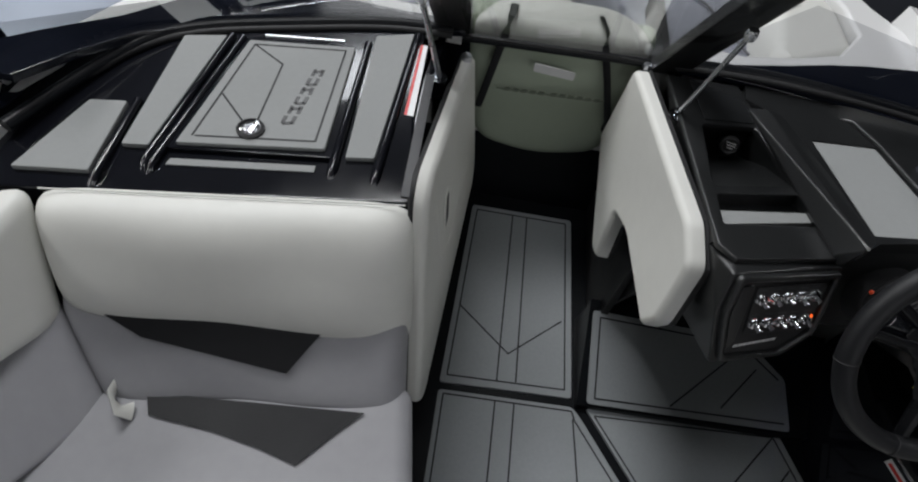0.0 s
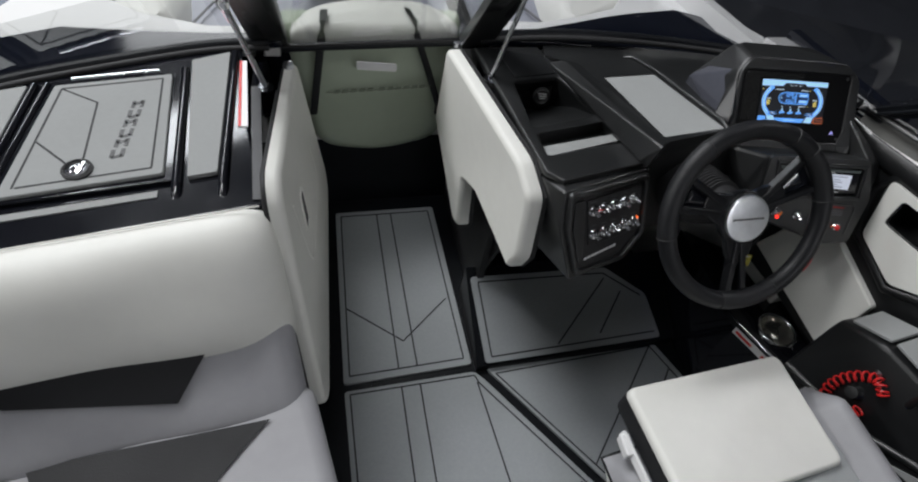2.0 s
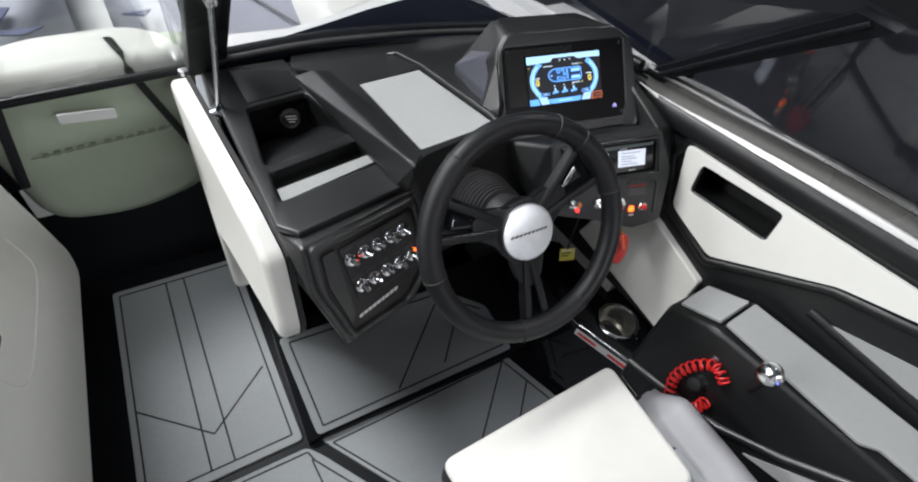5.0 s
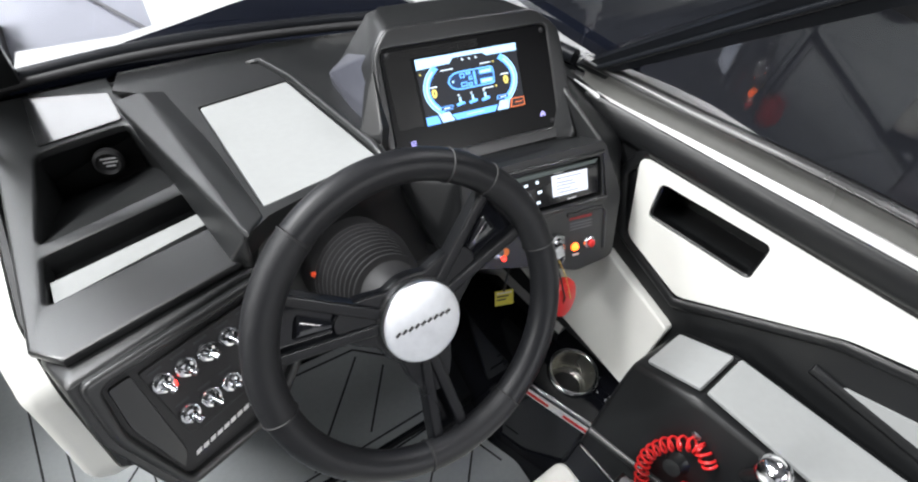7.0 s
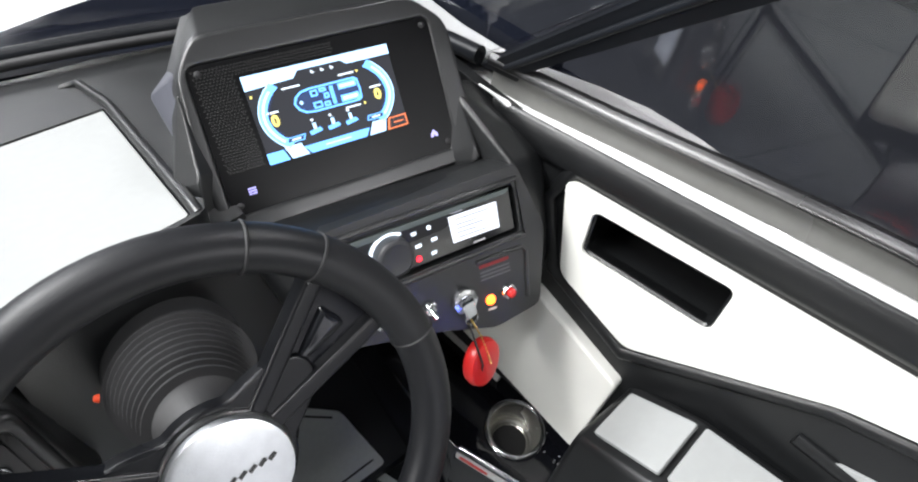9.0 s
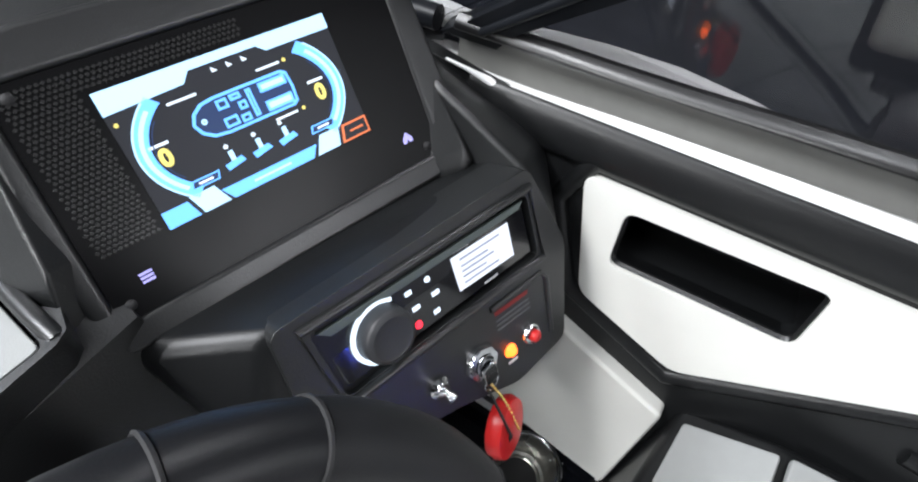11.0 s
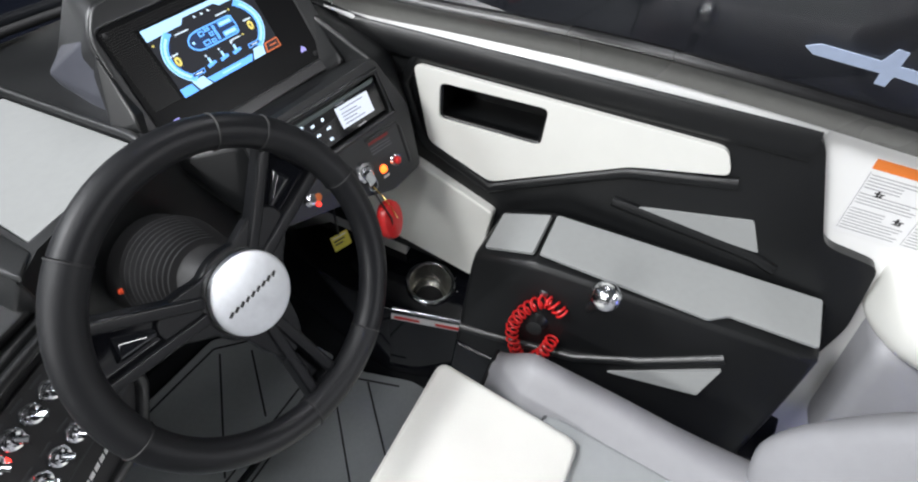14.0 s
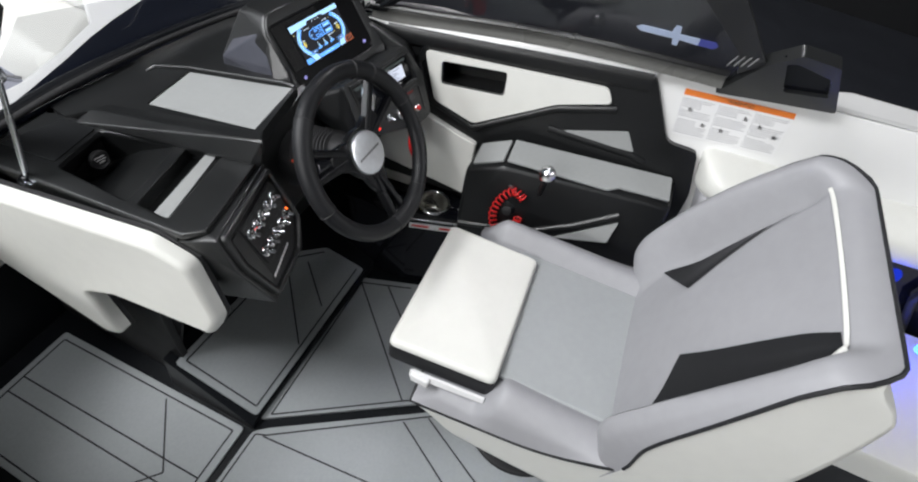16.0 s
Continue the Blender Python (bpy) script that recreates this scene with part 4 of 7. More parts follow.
# display pod
WINGGREY = mat("slate_grey_plastic", (0.07, 0.073, 0.09), 0.32, noise_scale=50, vary=0.1, bump=0.1)
SX, SY = 0.967, 0.935
SC = axes((0.753, 0.049, 0.9135), (0.994, -0.109, -0.018), (-0.084, -0.635, -0.768))
CN = SC.to_3x3() @ V(0, 0, 1)
pod = thing("display_pod", "black hooded dash pod with a lit touchscreen", "display")
po = [on(SC, -0.030, -0.046, 0.0), on(SC, 0.200, -0.044, 0.0), on(SC, 0.238, -0.012, 0.0), on(SC, 0.243, 0.09, 0.0), on(SC, 0.232, 0.150, 0.0), on(SC, -0.062, 0.148, 0.0), on(SC, -0.066, 0.09, 0.0), on(SC, -0.055, -0.015, 0.0)]
pi_ = [on(SC, -0.045, -0.019, 0.0), on(SC, 0.216, -0.019, 0.0), on(SC, 0.213, 0.130, 0.0), on(SC, -0.051, 0.128, 0.0)]
part("hood_frame", slab(rounded(po, 0.014, 3), CN * 0.0078, 0.004, 4, holes=[rounded(pi_, 0.010, 3)]), PLASTIC, pod)
back_pts = [p - CN * 0.001 for p in po] + [V(0.75, 0.17, 0.93), V(0.94, 0.15, 0.925), V(0.70, 0.22, 0.79), V(1.0, 0.20, 0.79), V(0.70, 0.0, 0.79), V(1.0, -0.02, 0.77)]
part("housing", hull(back_pts, 0.010, 3), PLASTIC, pod)
part("wing", hull([(0.690, 0.192, 0.823), (0.70, 0.205, 0.79), on(SC, -0.050, -0.020, -0.004), on(SC, -0.064, 0.075, -0.004), on(SC, -0.062, 0.135, -0.006), (0.72, 0.02, 0.80), (0.76, 0.15, 0.92), (0.74, 0.2, 0.80), (0.698, 0.12, 0.845)], 0.016, 5), WINGGREY, pod, "dark slate wing at the side of the hood")
part("foot", hull([on(SC, *p) for p in ((0.234, 0.040, 0.003), (0.230, 0.136, 0.0185), (0.235, 0.147, 0.017), (0.217, 0.167, 0.012), (0.278, 0.146, -0.014), (0.268, 0.178, -0.022), (0.200, 0.138, 0.006), (0.200, 0.172, -0.006), (0.240, 0.060, -0.010))], 0.004, 3), PLASTIC, pod, "flared foot of the hood")
part("foot", hull([on(SC, *p) for p in ((-0.058, 0.000, 0.003), (-0.067, 0.078, 0.0165), (-0.071, 0.085, 0.015), (-0.075, 0.113, 0.010), (-0.092, 0.085, -0.016), (-0.092, 0.125, -0.022), (-0.052, 0.080, 0.006), (-0.054, 0.122, -0.004), (-0.070, 0.020, -0.014))], 0.004, 3), PLASTIC, pod, "flared foot of the hood")
BEZEL = mat("flat_black_bezel", (0.004, 0.004, 0.0045), 0.32, noise_scale=40, vary=0.1, bump=0, spec=0.16)
bez = part("bezel", slab(rounded([p + CN * 0.002 for p in pi_], 0.010, 3), CN * 0.004, 0.0), BEZEL, pod, "black bezel with a carbon weave on one side")
for u, v in ((-0.036, -0.011), (0.207, -0.011), (0.203, 0.121), (-0.041, 0.119)):
    part("screw", lathe([(0, 0.002), (0.002, 0.002), (0.0035, 0.001), (0.0035, 0)], SC @ Matrix.Translation((u, -v, 0.006)), 12), RUBBER, bez)
# raised weave left of the glass
weave = []
for a in range(70):
    for c in range(34):
        u, v = -0.041 + a * 0.0034 + (c % 2) * 0.0017, -0.0135 + c * 0.0030
        if not (u < -0.004 and v < 0.092 - 0.35 * max(0.0, u + 0.02)) and not (v < -0.004 and u < 0.10):
            continue
        q = [on(SC, u - 0.0014, v, 0.006), on(SC, u, v - 0.0012, 0.006), on(SC, u + 0.0014, v, 0.006), on(SC, u, v + 0.0012, 0.006)]
        weave.append(slab(q, CN * 0.0007, 0))
part("weave", merged(weave), mat("carbon_weave", (0.022, 0.022, 0.0215), 0.3, vary=0.1, bump=0), bez, "carbon weave relief")
SCREEN_BLACK = glow("screen_glass", (0.05, 0.12, 0.42), 0.016)
S_BLUE = glow("screen_blue", (0.12, 0.39, 1.0), 1.45)
S_PALE = glow("screen_pale_blue", (0.40, 0.70, 1.0), 1.3)
S_DEEP = glow("screen_deep_blue", (0.02, 0.09, 0.34), 0.28)
S_YELLOW = glow("screen_yellow", (1.0, 0.82, 0.2), 0.9)
S_ORANGE = glow("screen_orange", (1.0, 0.24, 0.08), 0.8)
S_WHITE = glow("screen_white", (0.72, 0.86, 1.0), 1.1)
S_VIOLET = glow("key_violet", (0.45, 0.42, 1.0), 0.9)
screen = part("screen", slab([on(SC, u, v, 0.0062) for u, v in ((0, 0), (0.165 * SX, 0), (0.165 * SX, 0.095 * SY), (0, 0.095 * SY))], CN * 0.0006, 0), SCREEN_BLACK, pod, "lit colour touchscreen with a blue boat display")


def sp_(pts, material, name, lift=0.0):
    return part(name, slab([on(SC, u * SX, v * SY, 0.0069 + lift) for u, v in pts], CN * 0.0002, 0), material, screen)


def sr_(u0, v0, u1, v1, material, name, lift=0.0, skew=0.0):
    return sp_([(u0 + skew, v0), (u1 + skew, v0), (u1, v1), (u0, v1)], material, name, lift)


sp_([(0, 0), (0.165, 0), (0.165, 0.011), (0.113, 0.011), (0.107, 0.006), (0.058, 0.006), (0.052, 0.013), (0, 0.015)], S_PALE, "header")
for k in range(3):
    u = 0.072 + k * 0.011
    sp_([(u, 0.0085), (u + 0.004, 0.012), (u - 0.0, 0.0125)], S_WHITE, "status_icon")


def arc_band(cu, cv, ru, rv, a0, a1, w, material, name, lift=0.0):
    pts_o, pts_i = [], []
    for k in range(15):
        a = radians(a0 + (a1 - a0) * k / 14)
        pts_o.append((cu + ru * math.cos(a), cv + rv * math.sin(a)))
        pts_i.append((cu + (ru - w) * math.cos(a), cv + (rv - w) * math.sin(a)))
    return sp_(pts_o + pts_i[::-1], material, name, lift)


for a0, a1 in ((136, 224), (44, -44)):
    m_ = 1 if a0 > a1 else -1
    arc_band(0.0815, 0.048, 0.077, 0.052, a0, a1, 0.0095, S_BLUE, "gauge_arc")
    arc_band(0.0815, 0.048, 0.0775, 0.0525, a0 - 4 * m_, a1 + 4 * m_, 0.0014, S_PALE, "gauge_edge", 0.0003)
    arc_band(0.0815, 0.048, 0.0735, 0.0485, a0 - 8 * m_, a1 + 8 * m_, 0.0030, S_PALE, "gauge_scale", 0.0003)
    arc_band(0.0815, 0.048, 0.0660, 0.0410, a0 - 14 * m_, a1 + 14 * m_, 0.0008, S_DEEP, "gauge_edge", 0.0003)
# plan of a boat
hullp = [(0.044, 0.040), (0.047, 0.033), (0.054, 0.028), (0.064, 0.0265), (0.116, 0.0265), (0.120, 0.029), (0.121, 0.040), (0.120, 0.051), (0.116, 0.0535), (0.064, 0.0535), (0.054, 0.052), (0.047, 0.047)]
sp_(hullp, S_BLUE, "boat_outline")
cu_, cv_ = 0.083, 0.040
sp_([(cu_ + (u - cu_) * 0.945, cv_ + (v - cv_) * 0.85) for u, v in hullp], S_DEEP, "boat_deck", 0.0003)
for u0, v0, u1, v1 in ((0.064, 0.030, 0.072, 0.037), (0.074, 0.0295, 0.082, 0.034), (0.064, 0.043, 0.074, 0.050), (0.086, 0.030, 0.090, 0.050), (0.096, 0.0295, 0.117, 0.0365), (0.096, 0.043, 0.117, 0.0505), (0.076, 0.045, 0.083, 0.0505), (0.078, 0.036, 0.084, 0.042)):
    sr_(u0, v0, u1, v1, S_BLUE, "boat_seat", 0.0006)
    sr_(u0 + 0.0018, v0 + 0.0018, u1 - 0.0018, v1 - 0.0018, S_DEEP if u0 < 0.09 else S_PALE, "boat_seat_inside", 0.0009)
arc_band(0.052, 0.040, 0.002, 0.002, 0, 350, 0.0014, S_PALE, "boat_bow_light", 0.0006)
for u0, v0, u1, v1 in ((0.036, 0.0205, 0.056, 0.0222), (0.100, 0.0205, 0.118, 0.0222), (0.098, 0.0570, 0.116, 0.0587)):
    sr_(u0, v0, u1, v1, S_WHITE, "legend_bar")
for u, v in ((0.122, 0.021), (0.121, 0.0575), (0.010, 0.050), (0.004, 0.022)):
    arc_band(u, v, 0.0014, 0.0014, 0, 350, 0.0011, S_YELLOW, "status_dot")
for u, txt in ((0.020, "0"), (0.1385, "0")):
    lettering("reading", txt, SC @ Matrix.Translation((u * SX, -0.052 * SY, 0.0074)), 0.0150, S_YELLOW, screen, 0.0007)
    sr_(u - 0.007, 0.0415, u + 0.006, 0.0435, S_WHITE, "legend_bar")
for u in (0.058, 0.079, 0.100):
    sp_([(u - 0.007, 0.072), (u + 0.006, 0.070), (u + 0.008, 0.074), (u - 0.006, 0.0765)], S_BLUE, "tab_icon")
    sr_(u - 0.0015, 0.064, u + 0.002, 0.071, S_PALE, "tab_icon")
    arc_band(u - 0.001, 0.0605, 0.0016, 0.0016, 0, 350, 0.0012, S_WHITE, "tab_icon")
for u in (0.026, 0.120):
    sp_([(u, 0.0725), (u + 0.020, 0.0725), (u + 0.018, 0.0785), (u - 0.002, 0.0785)], S_BLUE, "readout")
    sp_([(u + 0.001, 0.0735), (u + 0.0185, 0.0735), (u + 0.017, 0.0775), (u - 0.0005, 0.0775)], S_DEEP, "readout_inside", 0.0003)
    sr_(u + 0.004, 0.0748, u + 0.014, 0.0764, S_WHITE, "readout_bar", 0.0006)
sp_([(0, 0.083), (0.018, 0.083), (0.022, 0.095), (0, 0.095)], S_BLUE, "menu_key")
sp_([(0.020, 0.081), (0.038, 0.081), (0.044, 0.095), (0.025, 0.095)], S_PALE, "menu_key")
sp_([(0.041, 0.086), (0.118, 0.086), (0.112, 0.095), (0.047, 0.095)], S_BLUE, "footer")
sr_(0.064, 0.0895, 0.094, 0.0912, S_PALE, "footer_bar", 0.0003)
sp_([(0.123, 0.081), (0.140, 0.081), (0.136, 0.095), (0.116, 0.095)], S_PALE, "menu_key")
sp_([(0.143, 0.0815), (0.165, 0.0815), (0.165, 0.095), (0.139, 0.095)], S_ORANGE, "alert_key")
sp_([(0.1445, 0.083), (0.1635, 0.083), (0.1635, 0.0935), (0.1415, 0.0935)], SCREEN_BLACK, "alert_inside", 0.0003)
sr_(0.148, 0.0875, 0.160, 0.089, S_ORANGE, "alert_bar", 0.0006)
for k in range(3):
    part("menu_mark", slab([on(SC, -0.029, 0.1045 + k * 0.0026, 0.006), on(SC, -0.021, 0.1045 + k * 0.0026, 0.006), on(SC, -0.021, 0.1060 + k * 0.0026, 0.006), on(SC, -0.029, 0.1060 + k * 0.0026, 0.006)], CN * 0.0006, 0), S_VIOLET, bez)
part("home_mark", slab([on(SC, 0.188, 0.103, 0.006), on(SC, 0.1925, 0.108, 0.006), on(SC, 0.1925, 0.1115, 0.006), on(SC, 0.1895, 0.1115, 0.006), on(SC, 0.188, 0.1085, 0.006), on(SC, 0.1865, 0.1115, 0.006), on(SC, 0.1835, 0.1115, 0.006), on(SC, 0.1835, 0.108, 0.006)], CN * 0.0006, 0), S_VIOLET, bez)

# stereo and ignition panel
ST = axes((0.884, -0.135, 0.80), (0.994, -0.11, -0.02), (-0.069, -0.465, -0.883))
TN = ST.to_3x3() @ V(0, 0, 1)
outl = [(-0.145, -0.032), (0.097, -0.032), (0.130, 0.060), (0.112, 0.165), (0.042, 0.170), (-0.03, 0.140), (-0.15, 0.105)]
recess = [(-0.122, -0.016), (0.090, -0.010), (0.093, 0.054), (-0.114, 0.050)]
part("instrument_panel", slab(rounded([on(ST, u, v, -0.04) for u, v in outl], 0.010, 3), TN * 0.04, 0.006, 3, holes=[rounded([on(ST, u, v, -0.04) for u, v in recess], 0.006, 2)]), PLASTIC, console)
part("chin", hull([on(SC, -0.06, 0.142, 0.002), on(SC, 0.236, 0.150, 0.002), on(ST, -0.145, -0.030, -0.003), on(ST, 0.099, -0.030, -0.003), on(SC, -0.06, 0.13, -0.05), on(SC, 0.24, 0.14, -0.05), on(ST, -0.14, -0.01, -0.05), on(ST, 0.11, 0.0, -0.05), on(ST, -0.178, 0.05, -0.014), on(ST, -0.175, 0.10, -0.02), on(ST, -0.15, 0.105, -0.006)], 0.018, 4), SIDEBLACK, console)
part("side_fillet", hull([on(SC, 0.225, 0.06, 0.004), on(SC, 0.238, 0.152, 0.004), on(ST, 0.097, -0.030, -0.003), on(ST, 0.128, 0.06, -0.004), on(ST, 0.11, 0.160, -0.006), (1.07, -0.10, 0.78), (1.06, -0.16, 0.66), (1.07, 0.05, 0.80), (1.0, 0.05, 0.80)], 0.008, 3), PLASTIC, console)
part("lower_return", slab([on(ST, -0.15, 0.100, -0.004), on(ST, 0.04, 0.168, -0.004), on(ST, 0.112, 0.163, -0.004), V(1.03, -0.05, 0.60), V(0.72, 0.0, 0.60)], (0, 0.01, 0.012), 0.0), RUBBER, console)
part("recess_rim", tube([on(ST, u, v, 0.0005) for u, v in ((-0.128, -0.021), (0.094, -0.015), (0.098, 0.058), (-0.118, 0.055))], 0.0038, 8, closed=True), PLASTIC, console)
part("key_rim", tube([on(ST, u, v, 0.0) for u, v in ((0.026, 0.070), (0.092, 0.073), (0.098, 0.082), (0.094, 0.145))], 0.003, 8), PLASTIC, console)
stereo = thing("marine_stereo", "black marine stereo with a lit screen and round dial", "stereo")
fp = [(-0.118, -0.012), (0.087, -0.006), (0.090, 0.050), (-0.110, 0.046)]
part("faceplate", slab(rounded([on(ST, u, v, -0.014) for u, v in fp], 0.004, 2), TN * 0.010, 0.002), mat("gloss_black_plastic", (0.008, 0.008, 0.01), 0.1, vary=0.1, bump=0, coat=0.5), stereo)
part("top_trim", slab([on(ST, -0.117, -0.011, -0.004), on(ST, 0.086, -0.006, -0.004), on(ST, 0.080, 0.000, -0.004), on(ST, -0.108, -0.003, -0.004)], TN * 0.003, 0.001), mat("grey_green_trim", (0.11, 0.135, 0.13), 0.4, vary=0.05, bump=0), stereo)
LCD = glow("lcd_white", (0.80, 0.86, 1.0), 0.85)
lcd = part("lcd", slab([on(ST, 0.002, 0.003, -0.004), on(ST, 0.0665, 0.006, -0.004), on(ST, 0.0675, 0.039, -0.004), on(ST, 0.004, 0.036, -0.004)], TN * 0.0008, 0), LCD, stereo, "lit white display with faint text")
INK2 = glow("lcd_text", (0.42, 0.46, 0.62), 0.55)
for v0, u1 in ((0.0085, 0.055), (0.0150, 0.040), (0.0200, 0.046), (0.0250, 0.036), (0.031, 0.05)):
    part("text_bar", strip(on(ST, 0.010, v0, -0.0031), on(ST, u1, v0 + 0.002, -0.0031), 0.0018, TN, 0.0003), INK2, lcd)
KNOB = ST @ Matrix.Translation((-0.072, -0.020, -0.004))
part("dial", lathe([(0.022, 0), (0.0215, 0.012), (0.0205, 0.015), (0.017, 0.0165), (0.0155, 0.0155), (0, 0.015)], KNOB, 36), PLASTIC_SOFT, stereo, "round grey volume dial")
ringpts = [KNOB @ V(0.0245 * math.cos(radians(a)), 0.0245 * math.sin(radians(a)), 0.002) for a in range(55, 275, 8)]
part("dial_glow", tube(ringpts, 0.0020, 6), S_WHITE, stereo, "glowing white ring round the dial")
for u, v, m_, sx in ((-0.042, 0.007, S_WHITE, 0.003), (-0.023, 0.006, S_WHITE, 0.0028), (-0.039, 0.023, S_WHITE, 0.0035), (-0.019, 0.022, S_WHITE, 0.0035), (-0.041, 0.038, glow("stereo_red", (1, 0.02, 0.04), 1.8), 0.0036), (-0.022, 0.038, S_WHITE, 0.003)):
    if m_ is not S_WHITE or sx < 0.003:
        part("button", lathe([(0, 0.0015), (sx * 0.8, 0.0015), (sx, 0), (0, 0)], ST @ Matrix.Translation((u, -v, -0.004)), 14), m_, stereo)
    else:
        part("button", slab([on(ST, u - sx, v - 0.0022, -0.004), on(ST, u + sx, v - 0.0022, -0.004), on(ST, u + sx, v + 0.0014, -0.004), on(ST, u - sx, v + 0.0014, -0.004)], TN * 0.001, 0), m_, stereo)
part("maker_bar", strip(on(ST, 0.006, -0.0005, -0.004), on(ST, 0.022, 0.0003, -0.004), 0.002, TN, 0.0004), PAPER, stereo)
part("maker_bar", strip(on(ST, 0.030, 0.0455, -0.004), on(ST, 0.046, 0.0458, -0.004), 0.002, TN, 0.0004), PAPER, stereo)

ign = thing("ignition_lock", "chrome ignition lock with key and red float fob", "ignition")
KM = ST @ Matrix.Translation((0.002, -0.110, 0.0))
part("bezel", lathe([(0.018, 0), (0.018, 0.004), (0.0165, 0.0075), (0.011, 0.008), (0.0105, 0.004), (0, 0.004)], KM, 8), CHROME, ign, "faceted chrome nut")
part("barrel", lathe([(0.010, 0.004), (0.010, 0.009), (0.008, 0.010), (0, 0.010)], KM, 24), DARKCHROME, ign)
kp0 = KM @ V(0, 0, 0.010)
part("key", slab(rounded([kp0 + V(-0.008, 0, 0.002), kp0 + V(0.008, 0, 0.002), kp0 + V(0.010, -0.008, -0.020), kp0 + V(-0.006, -0.008, -0.022)], 0.004, 2), TN * 0.003, 0.001), CHROME, ign)
ring_c = kp0 + V(0.004, -0.008, -0.026)
part("key_ring", tube([ring_c + V(0.009 * math.cos(a), 0.003 * math.sin(a), 0.010 * math.sin(a)) for a in [2 * math.pi * i / 20 for i in range(20)]], 0.0012, 6, closed=True), STEEL, ign)
BRASS = mat("brass_chain", (0.7, 0.5, 0.16), 0.3, metal=1.0, vary=0.1, bump=0)
fobc = V(0.884, -0.232, 0.612)
cp = [ring_c + V(0, 0, -0.006), ring_c.lerp(fobc, 0.5) + V(0.004, -0.004, 0.006), fobc + V(0.004, -0.012, 0.010)]
beads = []
for q in smooth_path(cp, 8):
    bb = bmesh.new()
    bmesh.ops.create_icosphere(bb, subdivisions=1, radius=0.0017)
    bb.transform(Matrix.Translation(q))
    beads.append(bb)
part("bead_chain", merged(beads), BRASS, ign, "brass bead chain")
part("strap", tube([ring_c + V(-0.004, 0, -0.008), fobc + V(-0.010, -0.011, 0.020), fobc + V(-0.009, -0.011, 0.002)], 0.0028, 8, flat=0.5), RUBBER, ign)
FM = look(tuple(fobc), tuple(fobc + V(0.25, -0.9, 0.35)))
fb_ = lathe([(0, -0.010), (0.013, -0.010), (0.0185, -0.007), (0.020, 0), (0.0185, 0.007), (0.013, 0.010), (0, 0.010)], Matrix.Diagonal((1.55, 1.8, 1.1, 1)), 28)
fb_.transform(FM)
part("float_fob", fb_, RED, ign, "red oval foam float")
part("lamp_lens", lathe([(0, 0.006), (0.004, 0.005), (0.006, 0.002), (0.007, 0), (0, 0)], ST @ Matrix.Translation((0.039, -0.127, 0)), 16), ORANGE_LED, console, "glowing orange indicator lamp")
br_ = part("breaker", lathe([(0.011, 0), (0.011, 0.003), (0.0085, 0.006), (0.0085, 0.004), (0, 0.004)], ST @ Matrix.Translation((0.066, -0.1265, 0)), 20), CHROME, console, "chrome ringed red breaker button")
part("push_button", lathe([(0.006, 0.004), (0.006, 0.009), (0.004, 0.011), (0, 0.011)], ST @ Matrix.Translation((0.066, -0.1265, 0)), 16), RED, br_)
REDPRINT = mat("dark_red_print", (0.22, 0.010, 0.010), 0.45, vary=0.08, bump=0)
INKDARK = mat("dark_grey_print", (0.10, 0.10, 0.105), 0.5, vary=0.05, bump=0)
for v0, m_, w in ((0.078, REDPRINT, 0.0042), (0.086, INKDARK, 0.002), (0.091, INKDARK, 0.002), (0.096, INKDARK, 0.002)):
    part("legend_bar", strip(on(ST, 0.030, v0, 0.0), on(ST, 0.072, v0 + 0.003, 0.0), w, TN, 0.0004), m_, console)
part("legend_bar", strip(on(ST, 0.034, 0.140, 0.0), on(ST, 0.046, 0.141, 0.0), 0.003, TN, 0.0004), PAPER, console)
TM = ST @ Matrix.Translation((-0.044, -0.100, 0.0))
tg = part("toggle", lathe([(0, 0), (0.010, 0), (0.010, 0.004), (0.0075, 0.006), (0.006, 0.009), (0, 0.009)], TM, 18), CHROME, console, "chrome toggle switch")
part("bat", tube([TM @ V(0, 0, 0.008), TM @ V(0.002, -0.007, 0.017)], [0.0028, 0.0045], 8), CHROME, tg)
TM2 = ST @ Matrix.Translation((-0.100, -0.092, 0.0))
tg = part("toggle", lathe([(0, 0), (0.010, 0), (0.010, 0.004), (0.0075, 0.006), (0.006, 0.009), (0, 0.009)], TM2, 18), CHROME, console, "chrome toggle switch")
part("bat", tube([TM2 @ V(0, 0, 0.008), TM2 @ V(-0.002, 0.006, 0.017)], [0.0028, 0.0045], 8), CHROME, tg)
part("indicator", lathe([(0, 0.005), (0.003, 0.004), (0.0035, 0), (0, 0)], ST @ Matrix.Translation((-0.090, -0.106, 0)), 10), RED_LED, console)
part("orange_tab", lathe([(0.0065, 0), (0.0065, 0.001), (0.005, 0.0015), (0, 0.0015)], ST @ Matrix.Translation((-0.086, -0.097, 0.0)), 18), ORANGE, console, "orange ringed knob")

